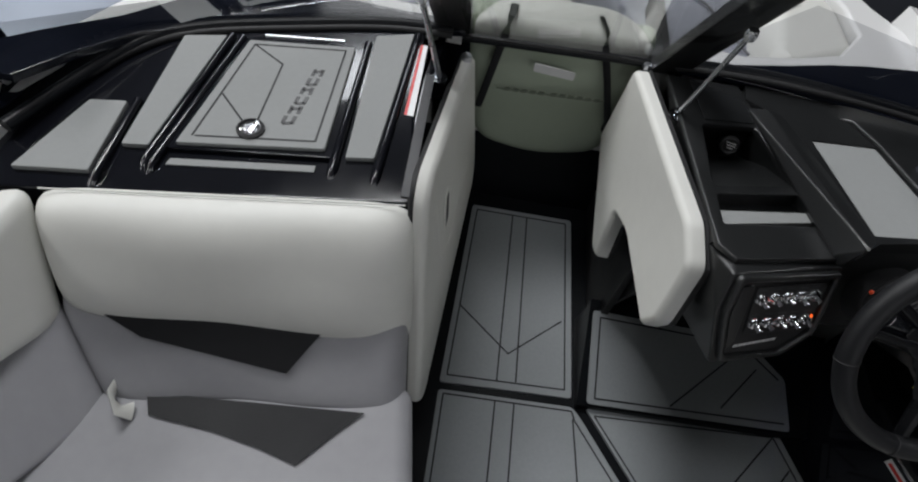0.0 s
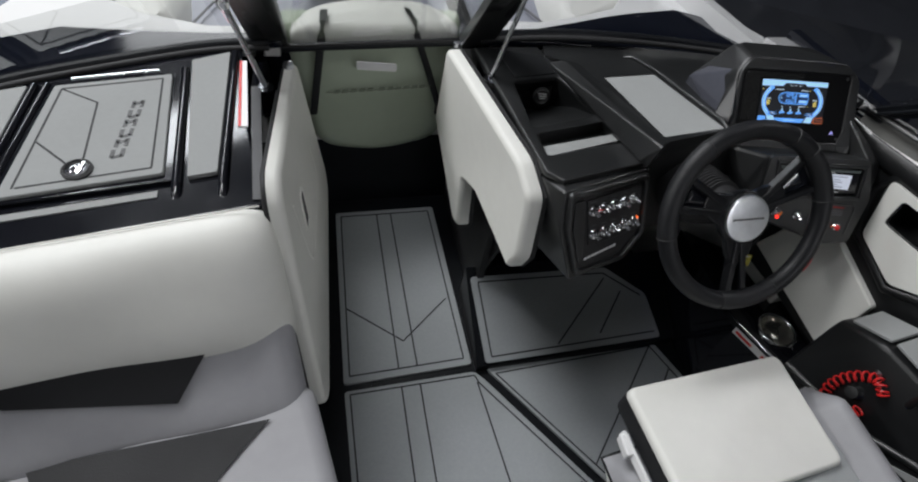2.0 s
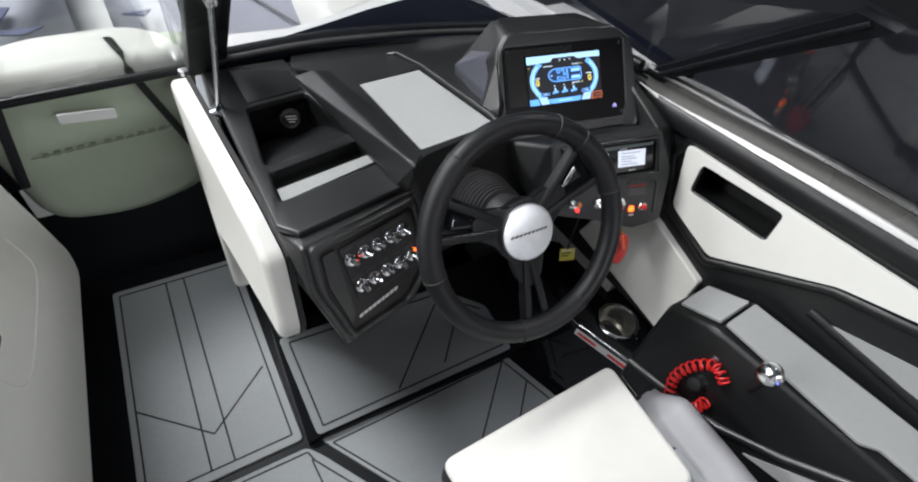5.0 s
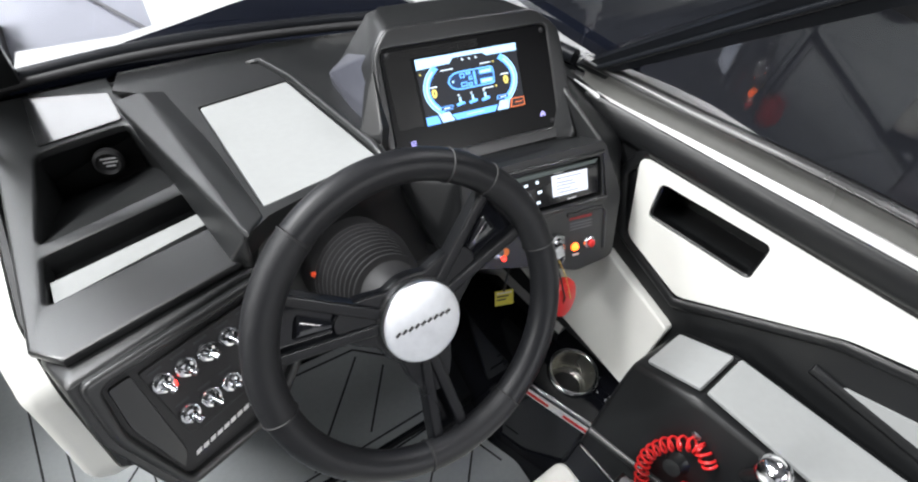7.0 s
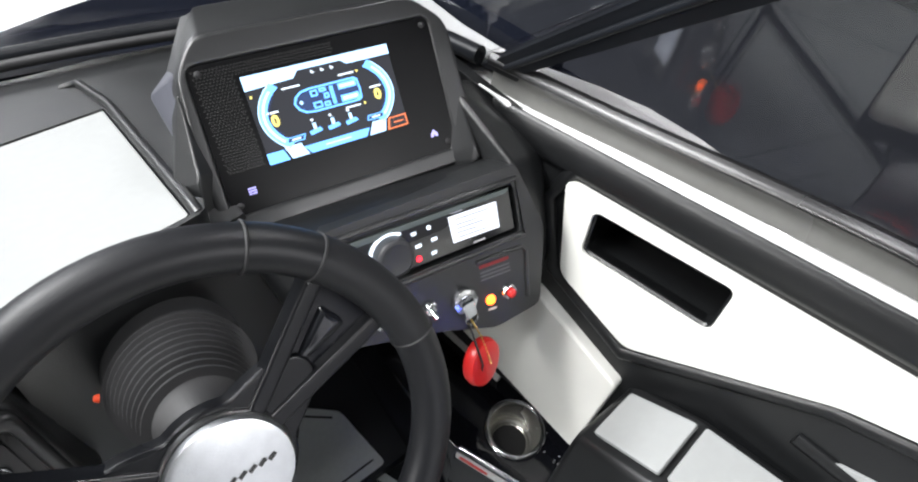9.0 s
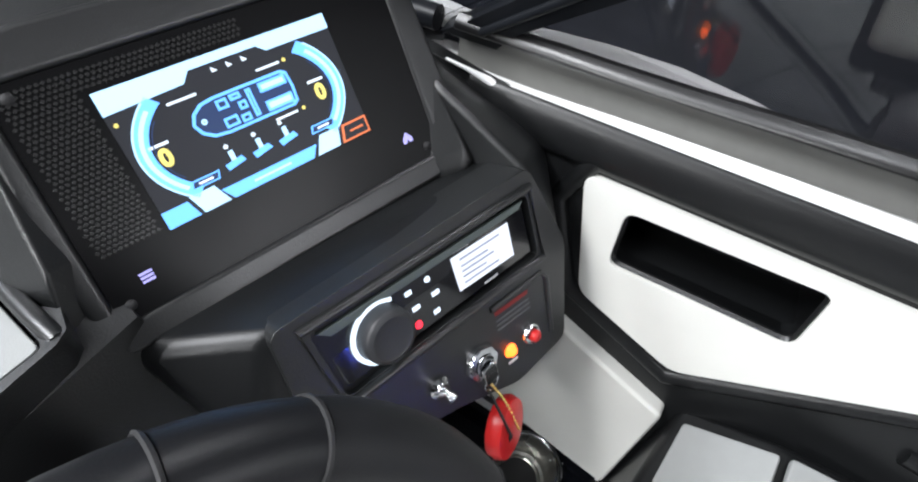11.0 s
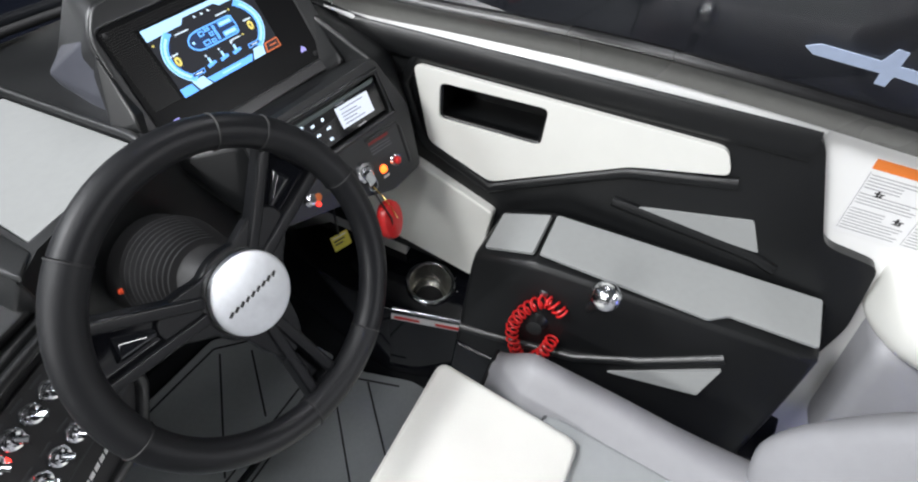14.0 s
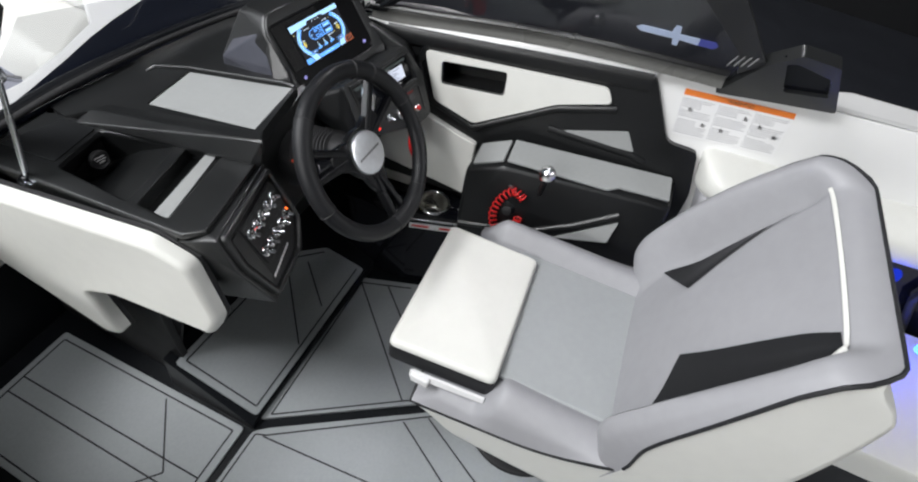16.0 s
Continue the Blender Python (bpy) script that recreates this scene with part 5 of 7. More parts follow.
# wiring tag hanging under the instrument panel
LBL = axes(V(0.890, -0.110, 0.444), V(0.95, -0.30, 0), V(0.0, -0.5, -0.85))
wire = part("wire", tube([(0.885, -0.105, 0.66), (0.884, -0.106, 0.56), (0.889, -0.104, 0.50), tuple(on(LBL, 0, -0.014, 0.0))], 0.0022, 8), RUBBER, console, "black wire with a yellow tag")
part("wire_tag", slab([on(LBL, u, v) for u, v in ((-0.019, -0.016), (0.019, -0.016), (0.019, 0.016), (-0.019, 0.016))], LBL.to_3x3() @ V(0, 0, 0.0012), 0), mat("yellow_tag", (0.70, 0.62, 0.08), 0.45, vary=0.05, bump=0), wire, "yellow and white paper tag")
for k in range(3):
    part("tag_bar", strip(on(LBL, -0.015, -0.011 + 0.007 * k, 0.0012), on(LBL, 0.015 - 0.006 * k, -0.011 + 0.007 * k, 0.0012), 0.003, LBL.to_3x3() @ V(0, 0, 1), 0.0005), PAPER if k == 0 else INKBLACK, wire)
# ---- steering wheel ----
WC, WN = V(0.584, -0.268, 0.834), V(0.01, -0.829, 0.56).normalized()
WM = axes(WC, (1, 0, 0), V(0.01, -0.56, -0.829))
wheel = thing("steering_wheel", "black leather steering wheel with three split spokes", "steering wheel")


def rim_at(deg, r=0.1675, z=0.0):
    return WM @ V(r * math.cos(radians(deg)), r * math.sin(radians(deg)), z)


# perforated grips alternate with smooth leather, split at the seams
SEAMS = [125, 64, 46, 8, -62, -103, -172]
LEATHER2 = mat("perforated_leather", (0.010, 0.0105, 0.012), 0.50, noise_scale=80, vary=0.12, bump=0.25, bump_scale=1500, spec=0.35)
spans = [(64, 125, LEATHER, 0.0175), (46, 64, LEATHER, 0.0178), (8, 46, LEATHER2, 0.0182), (-62, 8, LEATHER, 0.0175), (-103, -62, LEATHER2, 0.0182), (-172, -103, LEATHER, 0.0175), (125, 188, LEATHER2, 0.0182)]
for a0, a1, m_, r_ in spans:
    k = max(6, int((a1 - a0) / 4))
    part("rim_section", tube([rim_at(a0 + (a1 - a0) * i / k) for i in range(k + 1)], r_, 18, up=WN), m_, wheel)
for a in SEAMS:
    cpt, tang = rim_at(a), WM.to_3x3() @ V(-math.sin(radians(a)), math.cos(radians(a)), 0)
    rad_ = (cpt - WC).normalized()
    part("seam", tube([cpt + (rad_ * math.cos(b) + WN * math.sin(b)) * 0.0180 + tang * 0.0015 for b in [2 * math.pi * i / 24 for i in range(24)]], 0.0013, 5, closed=True), RUBBER, wheel)
BRUSHED = mat("brushed_aluminium", (0.72, 0.74, 0.76), 0.36, metal=1.0, noise_scale=90, vary=0.10, bump=0.12, big=14)
cap = part("hub_cap", lathe([(0.0455, -0.003), (0.0458, 0.002), (0.0450, 0.0042), (0.040, 0.0055), (0, 0.0062)], WM, 48), BRUSHED, wheel, "brushed metal hub cap")
for k in range(9):
    x0 = -0.034 + 0.0076 * k
    part("maker_bar", strip(WM @ V(x0, -0.0015, 0.0062), WM @ V(x0 + 0.0058, 0.0015, 0.0062), 0.0030, WN, 0.0006), INKBLACK, cap)
part("hub", lathe([(0, -0.045), (0.030, -0.045), (0.046, -0.032), (0.0525, -0.020), (0.0480, -0.006), (0.0450, -0.003), (0, -0.003)], WM, 36), PLASTIC, wheel)
def hub_reach(deg):
    """How far the hub plate reaches: drawn out into each spoke, hollow between them."""
    d = min(abs((deg - a + 180) % 360 - 180) for a in (31, 158, -90))
    t = min(max(1 - d / 40, 0), 1)
    return 0.0525 + 0.044 * t * t * (3 - 2 * t)


SPOKEGLOSS = mat("gloss_black_insert", (0.012, 0.013, 0.016), 0.07, noise_scale=30, vary=0.1, bump=0, coat=0.6, spec=0.7)
SPOKE = mat("satin_black_spoke", (0.006, 0.0065, 0.008), 0.26, noise_scale=60, vary=0.2, bump=0.02, spec=0.35)
for a0, spread in ((31, 12.5), (158, 11.5), (-90, 6.5)):
    for s_ in (-1, 1):
        a, b = radians(a0 + s_ * spread * 0.85), radians(a0 + s_ * spread)
        inner, outer_ = V(math.cos(a), math.sin(a), 0), V(math.cos(b), math.sin(b), 0)
        ti, to_ = V(-math.sin(a), math.cos(a), 0), V(-math.sin(b), math.cos(b), 0)
        pts = []
        for z0 in (-0.022, -0.007):
            w_ = 0.0100 if z0 < -0.01 else 0.0062
            pts += [WM @ (inner * 0.038 + ti * w_ + V(0, 0, z0 + 0.002)), WM @ (inner * 0.038 - ti * w_ + V(0, 0, z0 + 0.002)), WM @ (outer_ * 0.160 + to_ * w_ + V(0, 0, z0 + 0.006)), WM @ (outer_ * 0.160 - to_ * w_ + V(0, 0, z0 + 0.006))]
        part("spoke", hull(pts, 0.0025, 3), SPOKE, wheel)
    c, s_ = math.cos(radians(a0)), math.sin(radians(a0))
    q = lambda r, w, z: WM @ V(c * r - s_ * w, s_ * r + c * w, z)
    web = -0.020 if a0 > 0 else -0.030
    part("spoke_web", slab([q(0.05, -0.010, web), q(0.05, 0.010, web), q(0.155, 0.160 * math.tan(radians(spread)), web + 0.004), q(0.155, -0.160 * math.tan(radians(spread)), web + 0.004)], WN * 0.006, 0.001), GLOSS if a0 > 0 else SPOKE, wheel)
    if a0 > 0:
        part("spoke_insert", hull([q(0.074, -0.003, -0.016), q(0.074, 0.003, -0.016), q(0.136, -0.016, -0.012), q(0.136, 0.016, -0.012), q(0.092, 0.002, -0.0085), q(0.130, 0.009, -0.0060), q(0.130, -0.006, -0.0070)], 0.002, 3), SPOKEGLOSS, wheel, "glossy black insert between the spoke arms")
    sp = 0.160 * math.tan(radians(spread))
    part("spoke_pad", hull([q(0.146, -sp * 0.92, -0.020), q(0.146, sp * 0.92, -0.020), q(0.149, -sp * 0.90, -0.009), q(0.149, sp * 0.90, -0.009), q(0.162, -sp - 0.011, -0.016), q(0.162, sp + 0.011, -0.016), q(0.160, -sp - 0.008, -0.001), q(0.160, sp + 0.008, -0.001)], 0.003, 3), SPOKE, wheel)
part("hub_plate", slab([rim_at(5 * i, hub_reach(5 * i), -0.022) for i in range(72)], WN * 0.0145, 0.003, 2), SPOKE, wheel)
prof = [(0.020, -0.040), (0.022, -0.052), (0.034, -0.068), (0.0385, -0.072)]
for i in range(-1, 9):
    r0, z0 = 0.041 + 0.0023 * i, -0.080 - i * 0.0088
    prof += [(r0 - 0.001, z0), (r0 + 0.0062, z0 - 0.0020), (r0 + 0.0062, z0 - 0.0056), (r0 - 0.0005, z0 - 0.0076)]
prof += [(0.064, -0.160), (0.066, -0.21)]
part("column_boot", lathe(prof, WM @ Matrix.Translation((0.0, 0.012, 0)), 40), RUBBER, wheel, "ribbed rubber boot round the column")
part("tilt_button", lathe([(0, 0.005), (0.003, 0.004), (0.004, 0), (0, 0)], look(tuple(WM @ V(-0.062, 0.040, -0.145)), tuple(WM @ V(0.2, -0.1, -0.145))), 10), mat("red_orange_plastic", (0.7, 0.07, 0.02), 0.4, vary=0.05, bump=0), wheel, "small red-orange tilt button")

# ---- helm seat ----
SEAM = mat("grey_seam", (0.14, 0.14, 0.15), 0.6, vary=0.05, bump=0)
seat = thing("captain_chair", "grey and white vinyl bucket helm chair with flip-up bolster", "chair")


def sheet(fn, nu, nv):
    bm = bmesh.new()
    g_ = [[bm.verts.new(fn(-1 + 2 * i / nu, j / nv)) for i in range(nu + 1)] for j in range(nv + 1)]
    for j in range(nv):
        for i in range(nu):
            bm.faces.new((g_[j][i], g_[j][i + 1], g_[j + 1][i + 1], g_[j + 1][i]))
    return bm


def ramp(a, x, b):
    t = min(max((x - a) / (b - a), 0), 1)
    return t * t * (3 - 2 * t)


def along(table, v):
    """A smooth value between the (place, value) pairs of a table."""
    if v <= table[0][0]:
        return table[0][1]
    for i in range(len(table) - 1):
        (a, p), (b, q) = table[i], table[i + 1]
        if v <= b:
            a0, p0 = table[max(i - 1, 0)]
            b1, q1 = table[min(i + 2, len(table) - 1)]
            h, t = b - a, (v - a) / (b - a)
            m0, m1 = (q - p0) * (h / (b - a0)), (q1 - p) * (h / (b1 - a))
            return p * (2 * t ** 3 - 3 * t * t + 1) + m0 * (t ** 3 - 2 * t * t + t) + q * (3 * t * t - 2 * t ** 3) + m1 * (t ** 3 - t * t)
    return table[-1][1]


BN = V(0, 0.95, 0.31)
EDGE = [(0.0, -0.03), (0.17, -0.012), (0.32, 0.024), (0.51, 0.036), (0.79, 0.036), (0.88, 0.026), (1.0, 0.012)]
WIDTH = [(0.0, 0.262), (0.3, 0.272), (0.6, 0.270), (0.88, 0.250), (0.95, 0.236), (1.0, 0.205)]
LOBE = [(0.0, 0.0), (0.14, 0.016), (0.38, 0.019), (0.65, 0.006), (0.85, -0.009), (1.0, -0.012)]
ROLL = [(0.0, 0.0), (0.06, 0.012), (0.20, 0.070), (0.40, 0.072), (0.55, 0.066), (0.75, 0.052), (0.90, 0.036), (1.0, 0.0)]
INNER = [(0.40, 0.30), (0.54, 0.42), (0.68, 0.54), (0.86, 0.64)]
TURN = 0.10


def back_front(u, v, off=0.0):
    """The upholstered face: flat middle, rolled wings, the top curling back to the piping."""
    s, c = abs(u), min(max((v - 0.88) / 0.12, 0.0), 1.0) * math.pi / 2
    z = 0.475 + 0.618 * min(v, 0.88) + 0.026 * math.sin(c)
    x = 0.612 + u * along(WIDTH, v) + (max(u, 0.0) ** 4) * along(LOBE, v)
    y = -0.91 - 0.33 * (z - 0.45) - 0.02 * v * v - 0.042 * (1 - math.cos(c)) + TURN * (x - 0.612)
    e, p = along(EDGE, v), along(ROLL, v)
    dip = -0.022 * ramp(0.22, v, 0.42) * (1 - ramp(0.80, v, 0.88)) * ramp(along(INNER, v) - 0.02, s, 0.72)
    if s < 0.86:
        w = dip + (p - dip) * ramp(0.66, s, 0.86)
    else:
        w = e + (p - e) * math.sqrt(max(0.0, 1 - ((s - 0.86) / 0.14) ** 2))
    crown = 0.02 * (1 - u * u) * math.sin(math.pi * min(v, 0.9) / 0.9)
    return V(x, y, z) + BN * (w + crown + off)


def back_rear(u, v):
    """The outer shell: walls from the piping backwards, then the rounded rear."""
    s, sg = abs(u), math.copysign(1, u)
    k = ramp(0.0, 1 - s, 0.30) * ramp(0.0, (1 - v) * 2, 0.30)
    p = back_front(sg * (1 if s > 0.7 else s / 0.7), v)
    deep = (0.15 * (1 - v) ** 0.8 + 0.035)
    rear = V(0.612 + (p.x - 0.612) * 0.93, -0.91 - 0.33 * (p.z - 0.45) - 0.03 - deep * 0.95 + TURN * (p.x - 0.612), p.z - 0.10 * (1 - v) - 0.02)
    return p.lerp(rear, k)


part("backrest", sheet(back_front, 56, 44), VINYL_GREY, seat, "light grey vinyl backrest with side wings")
part("back_shell", sheet(back_rear, 56, 36), VINYL_WHITE, seat, "white vinyl outer back", angle=85)
rimp = [back_front(-1, 0.15 + 0.85 * j / 30) for j in range(31)] + [back_front(-1 + 2 * i / 24, 1) for i in range(1, 25)] + [back_front(1, 1 - 0.85 * j / 30) for j in range(1, 31)]
part("back_piping", tube(rimp, 0.0036, 6), VINYL_DARK, seat, "black piping")


def back_patch(inner, outer, name, material, off, sg=1, label=""):
    """A sewn panel of the backrest between two seams, each a list of (u, v)."""
    def fn(s, t):
        s = (s + 1) / 2
        a, b = along([(k / (len(inner) - 1), V(q[0], q[1], 0)) for k, q in enumerate(inner)], t), along([(k / (len(outer) - 1), V(q[0], q[1], 0)) for k, q in enumerate(outer)], t)
        q = a.lerp(b, s)
        return back_front(sg * q.x, q.y, off)
    return part(name, sheet(fn, 12, 20), material, seat, label)


back_patch([(-0.31, 0.405), (-0.375, 0.52), (-0.43, 0.66), (-0.49, 0.79), (-0.56, 0.868)], [(-0.70, 0.25), (-0.72, 0.42), (-0.725, 0.60), (-0.715, 0.76), (-0.69, 0.868)], "dark_insert", VINYL_DARK, 0.003, 1, "charcoal vinyl insert")
back_patch([(0.30, 0.405), (0.42, 0.54), (0.54, 0.66), (0.64, 0.76)], [(0.68, 0.25), (0.66, 0.45), (0.65, 0.62), (0.655, 0.76)], "dark_insert", VINYL_DARK, 0.003, 1, "charcoal vinyl insert")
back_patch([(-0.69, 0.870), (-0.5, 0.876), (0.0, 0.880), (0.5, 0.876), (0.69, 0.870)], [(-0.69, 0.883), (-0.5, 0.892), (0.0, 0.896), (0.5, 0.892), (0.69, 0.883)], "accent_band", VINYL_WHITE, 0.004, 1, "white vinyl accent band")
part("accent_end", tube([back_front(-0.685, 0.877, 0.003), back_front(-0.700, 0.868, 0.003), back_front(-0.703, 0.845, 0.003), back_front(-0.690, 0.80, 0.003), back_front(-0.672, 0.75, 0.0025), back_front(-0.64, 0.70, 0.0015)], [0.0045, 0.0048, 0.0045, 0.0036, 0.0026, 0.0012], 8), VINYL_WHITE, seat)
# cushion
CUSH_EDGE = [(0.0, 0.372), (0.11, 0.386), (0.355, 0.418), (0.66, 0.456), (0.90, 0.515), (1.0, 0.55)]


def cush_top(u, v, off=0.0):
    s = abs(u)
    y = -0.507 - 0.470 * v + TURN * u * 0.26
    x = 0.61 + 0.006 * v + u * (0.267 + 0.006 * math.sin(math.pi * v))
    mid = 0.500 + 0.01 * (1 - u * u) - 0.07 * (1 - ramp(0.0, v, 0.14)) - 0.075 * (1 - ramp(0.30, v, 0.42)) * (1 - ramp(0.42, u, 0.56))
    mid += 0.044 * ramp(0.54, s, 0.76) * (1.15 if u > 0 else 0.6)
    if s > 0.76:
        ez = along(CUSH_EDGE, v)
        mid = ez + (mid - ez) * math.sqrt(max(0.0, 1 - ((s - 0.76) / 0.24) ** 2))
    return V(x, y, mid + off)


def cush_low(u, v):
    """The shell under the cushion: walls down from the piping, then the bottom."""
    s, sg = abs(u), math.copysign(1, u)
    k = ramp(0.0, 1 - s, 0.30) * ramp(0.0, v * 2, 0.4)
    p = cush_top(sg * (1 if s > 0.7 else s / 0.7), v)
    return p.lerp(V(0.61 + (p.x - 0.61) * 0.95, p.y - 0.03 * (1 - v), 0.285), k)


part("cushion", sheet(cush_top, 56, 40), VINYL_GREY, seat, "light grey vinyl cushion with raised sides")
part("seat_shell", sheet(cush_low, 56, 30), VINYL_WHITE, seat, "white vinyl seat shell", angle=85)
rimp = [cush_top(-1, 0.955 - 0.955 * j / 20) for j in range(21)] + [cush_top(-1 + 2 * i / 20, 0) for i in range(1, 21)] + [cush_top(1, 0.955 * j / 20) for j in range(1, 21)]
part("seat_piping", tube(rimp, 0.0036, 6), VINYL_DARK, seat, "black piping")
SEATMESH = mat("cool_grey_seat_vinyl", (0.31, 0.325, 0.33), 0.6, noise_scale=60, vary=0.05, bump=0.35, bump_scale=700)
part("centre_panel", pillow(rounded([V(0.425, -0.60, 0.496), V(0.780, -0.60, 0.500), V(0.795, -0.940, 0.506), V(0.435, -0.958, 0.506)], 0.025, 4), (0, 0, 0.022), 0.012, 0.006), SEATMESH, seat, "cool grey vinyl centre panel")
# Darker than the seams elsewhere: the groove's soft shade is in this colour.
SEAM_SHADE = mat("grey_seam_shade", (0.07, 0.072, 0.078), 0.65, vary=0.06, bump=0)
part("panel_seam", tube([p + V(0, 0, 0.013) for p in rounded([V(0.421, -0.60, 0.5), V(0.785, -0.60, 0.5), V(0.800, -0.945, 0.502), V(0.431, -0.963, 0.502)], 0.025, 4)], 0.0026, 6, closed=True), SEAM_SHADE, seat)
bo = rounded([V(0.376, -0.447, 0), V(0.756, -0.420, 0), V(0.756, -0.662, 0.012), V(0.396, -0.700, 0.012)], 0.020, 4)
part("bolster_base", slab([p + (p - V(0.571, -0.557, 0.006)) * 0.006 + V(0, 0, 0.456) for p in bo], (0, 0, 0.060), 0.006, 2, back=True), VINYL_DARK, seat, "black vinyl side band of the bolster")
part("bolster", pillow([p + V(0, 0, 0.515) for p in bo], V(0, 0.02, 1) * 0.018, 0.014, 0.008), VINYL_WHITE, seat, "white vinyl flip-up bolster")
part("latch", merged([slab(rounded([V(0.362, -0.515, 0.462), V(0.380, -0.690, 0.468), V(0.384, -0.690, 0.482), V(0.366, -0.515, 0.482)], 0.002, 1), (-0.006, 0, 0), 0.001), box((0.352, -0.565, 0.452), (0.372, -0.52, 0.48), 0.004)]), mat("white_plastic", (0.75, 0.75, 0.75), 0.4, vary=0.03, bump=0), seat, "white plastic hinge latch")
part("pedestal", lathe([(0, 0.003), (0.165, 0.003), (0.165, 0.012), (0.158, 0.018), (0.09, 0.02), (0.06, 0.03), (0.055, 0.30), (0, 0.30)], Matrix.Translation((0.60, -0.80, 0.0)), 36), RUBBER, seat, "black round pedestal")

# ---- walkthrough doors ----
door = thing("walkthrough_door", "white vinyl padded door beside the helm console", "door")
sd = [(0.19, 0.50, 0.70), (0.225, -0.045, 0.80), (0.236, -0.122, 0.765), (0.236, -0.150, 0.60), (0.236, -0.12, 0.525), (0.20, 0.09, 0.56), (0.19, 0.185, 0.515), (0.19, 0.150, 0.36), (0.19, 0.20, 0.325), (0.19, 0.55, 0.42)]
part("pad", slab(rounded([V(*p) for p in sd], [0.02, 0.02, 0.02, 0.02, 0.015, 0.02, 0.02, 0.012, 0.03, 0.02], 4), V(-0.034, 0, 0.0), 0.014, 4), VINYL_WHITE, door)
part("backing", slab([V(*p) + V(0.003, 0, 0) for p in sd], V(0.008, 0, 0), 0), RUBBER, door)
part("hinge_cap", lathe([(0, 0.012), (0.010, 0.010), (0.012, 0), (0, 0)], Matrix.Translation((0.19, 0.515, 0.695)), 12), STEEL, door)
door2 = thing("walkthrough_door", "white vinyl padded port door with a black finger pull", "door")
pdp = [(0.45, 0.695), (-0.030, 0.785), (-0.078, 0.757), (-0.145, 0.600), (-0.262, 0.315), (-0.278, 0.250), (-0.235, 0.200), (0.47, 0.205), (0.505, 0.26), (0.49, 0.40)]
slot = [(0.101, 0.608), (0.064, 0.614), (0.036, 0.528), (0.083, 0.522)]


def dx(y, z, off=0.0):
    """A place on the walkway face of the port door."""
    k = (y + 0.12) / 0.62
    return V(-0.217 + 0.032 * k - 0.055 * (z - 0.2) / 0.55 + off, y, z)


dface = [dx(y, z) for y, z in pdp]
part("pad", slab(rounded([p - V(0.029, 0, 0) for p in dface], [0.02, 0.03, 0.03, 0.05, 0.04, 0.03, 0.03, 0.03, 0.03, 0.05], 5), V(0.029, 0, 0), 0.0138, 6), VINYL_WHITE, door2)
pull = rounded([dx(y, z, 0.001) for y, z in slot], 0.008, 3)
part("finger_pull", slab([p - V(0.002, 0, 0) for p in pull], V(0.0028, 0, 0), 0.0005), RUBBER, door2, "black finger pull recess")
part("pull_rim", tube(pull, 0.0028, 6, closed=True), VINYL_WHITE, door2)
part("raised_seam", tube(smooth_path([dx(y, z, -0.0036) for y, z in ((-0.015, 0.672), (-0.008, 0.56), (0.004, 0.468), (0.05, 0.428), (0.16, 0.412), (0.29, 0.406), (0.335, 0.432), (0.325, 0.52))], 8), 0.005, 8), VINYL_WHITE, door2)
part("hinge_cap", lathe([(0, 0.012), (0.012, 0.010), (0.014, 0), (0, 0)], Matrix.Translation(dx(0.42, 0.703, -0.018)), 14), STEEL, door2)
part("backing", slab([p - V(0.0305, 0, 0) for p in dface], V(-0.005, 0, 0), 0), RUBBER, door2)
# Black tube drawn where the gap beside the door falls dark.
part("gap_line", tube([dx(y, z, -0.0345) for y, z in ((0.30, 0.720), (-0.028, 0.780), (-0.076, 0.753), (-0.143, 0.598), (-0.260, 0.313), (-0.274, 0.252))], 0.005, 8), RUBBER, door2, "black line drawn for the dark gap behind the door edge")
for y, z in ((-0.118, 0.66), (-0.268, 0.29)):
    part("hinge_pin", lathe([(0, 0.006), (0.006, 0.004), (0.007, 0), (0, 0)], Matrix.Translation(dx(y, z, -0.033) + V(0, -0.004, 0.004)), 10), STEEL, door2)

# ---- port console and lounge ----
PR = V(0.989, 0.149, 0)
PF = V(-0.149, 0.989, 0)


def pc(u, v, z=0.75):
    """Along the port console: u from its corner to port, v forward."""
    return V(-0.304, -0.065, z) - PR * u + PF * v


coam = thing("port_console", "glossy black port console with grey foam inserts", "console")
part("top", slab([pc(0, 0, 0.70), pc(0.80, 0, 0.70), pc(0.80, 0.27, 0.70), pc(0.70, 0.46, 0.70), pc(0.30, 0.54, 0.70), pc(-0.02, 0.545, 0.70), pc(0.0, 0.3, 0.70)], (0, 0, 0.034), 0.008, 3), GLOSS, coam)
part("front", slab([pc(0, 0.01, 0.72), pc(0.85, 0.01, 0.72), pc(0.85, -0.03, 0.3), pc(0, -0.03, 0.3)], PF * 0.03, 0.0), GLOSS, coam)
part("walkway_side", slab([V(-0.345, -0.05, 0.72), V(-0.315, 0.5, 0.70), V(-0.285, 0.55, 0.0), V(-0.31, -0.25, 0.0)], (-0.02, 0, 0), 0), GLOSS, coam)
lidp = [V(-0.731, 0.299, 0.742), V(-0.503, 0.333, 0.742), V(-0.49, 0.02, 0.742), V(-0.764, -0.024, 0.742)]
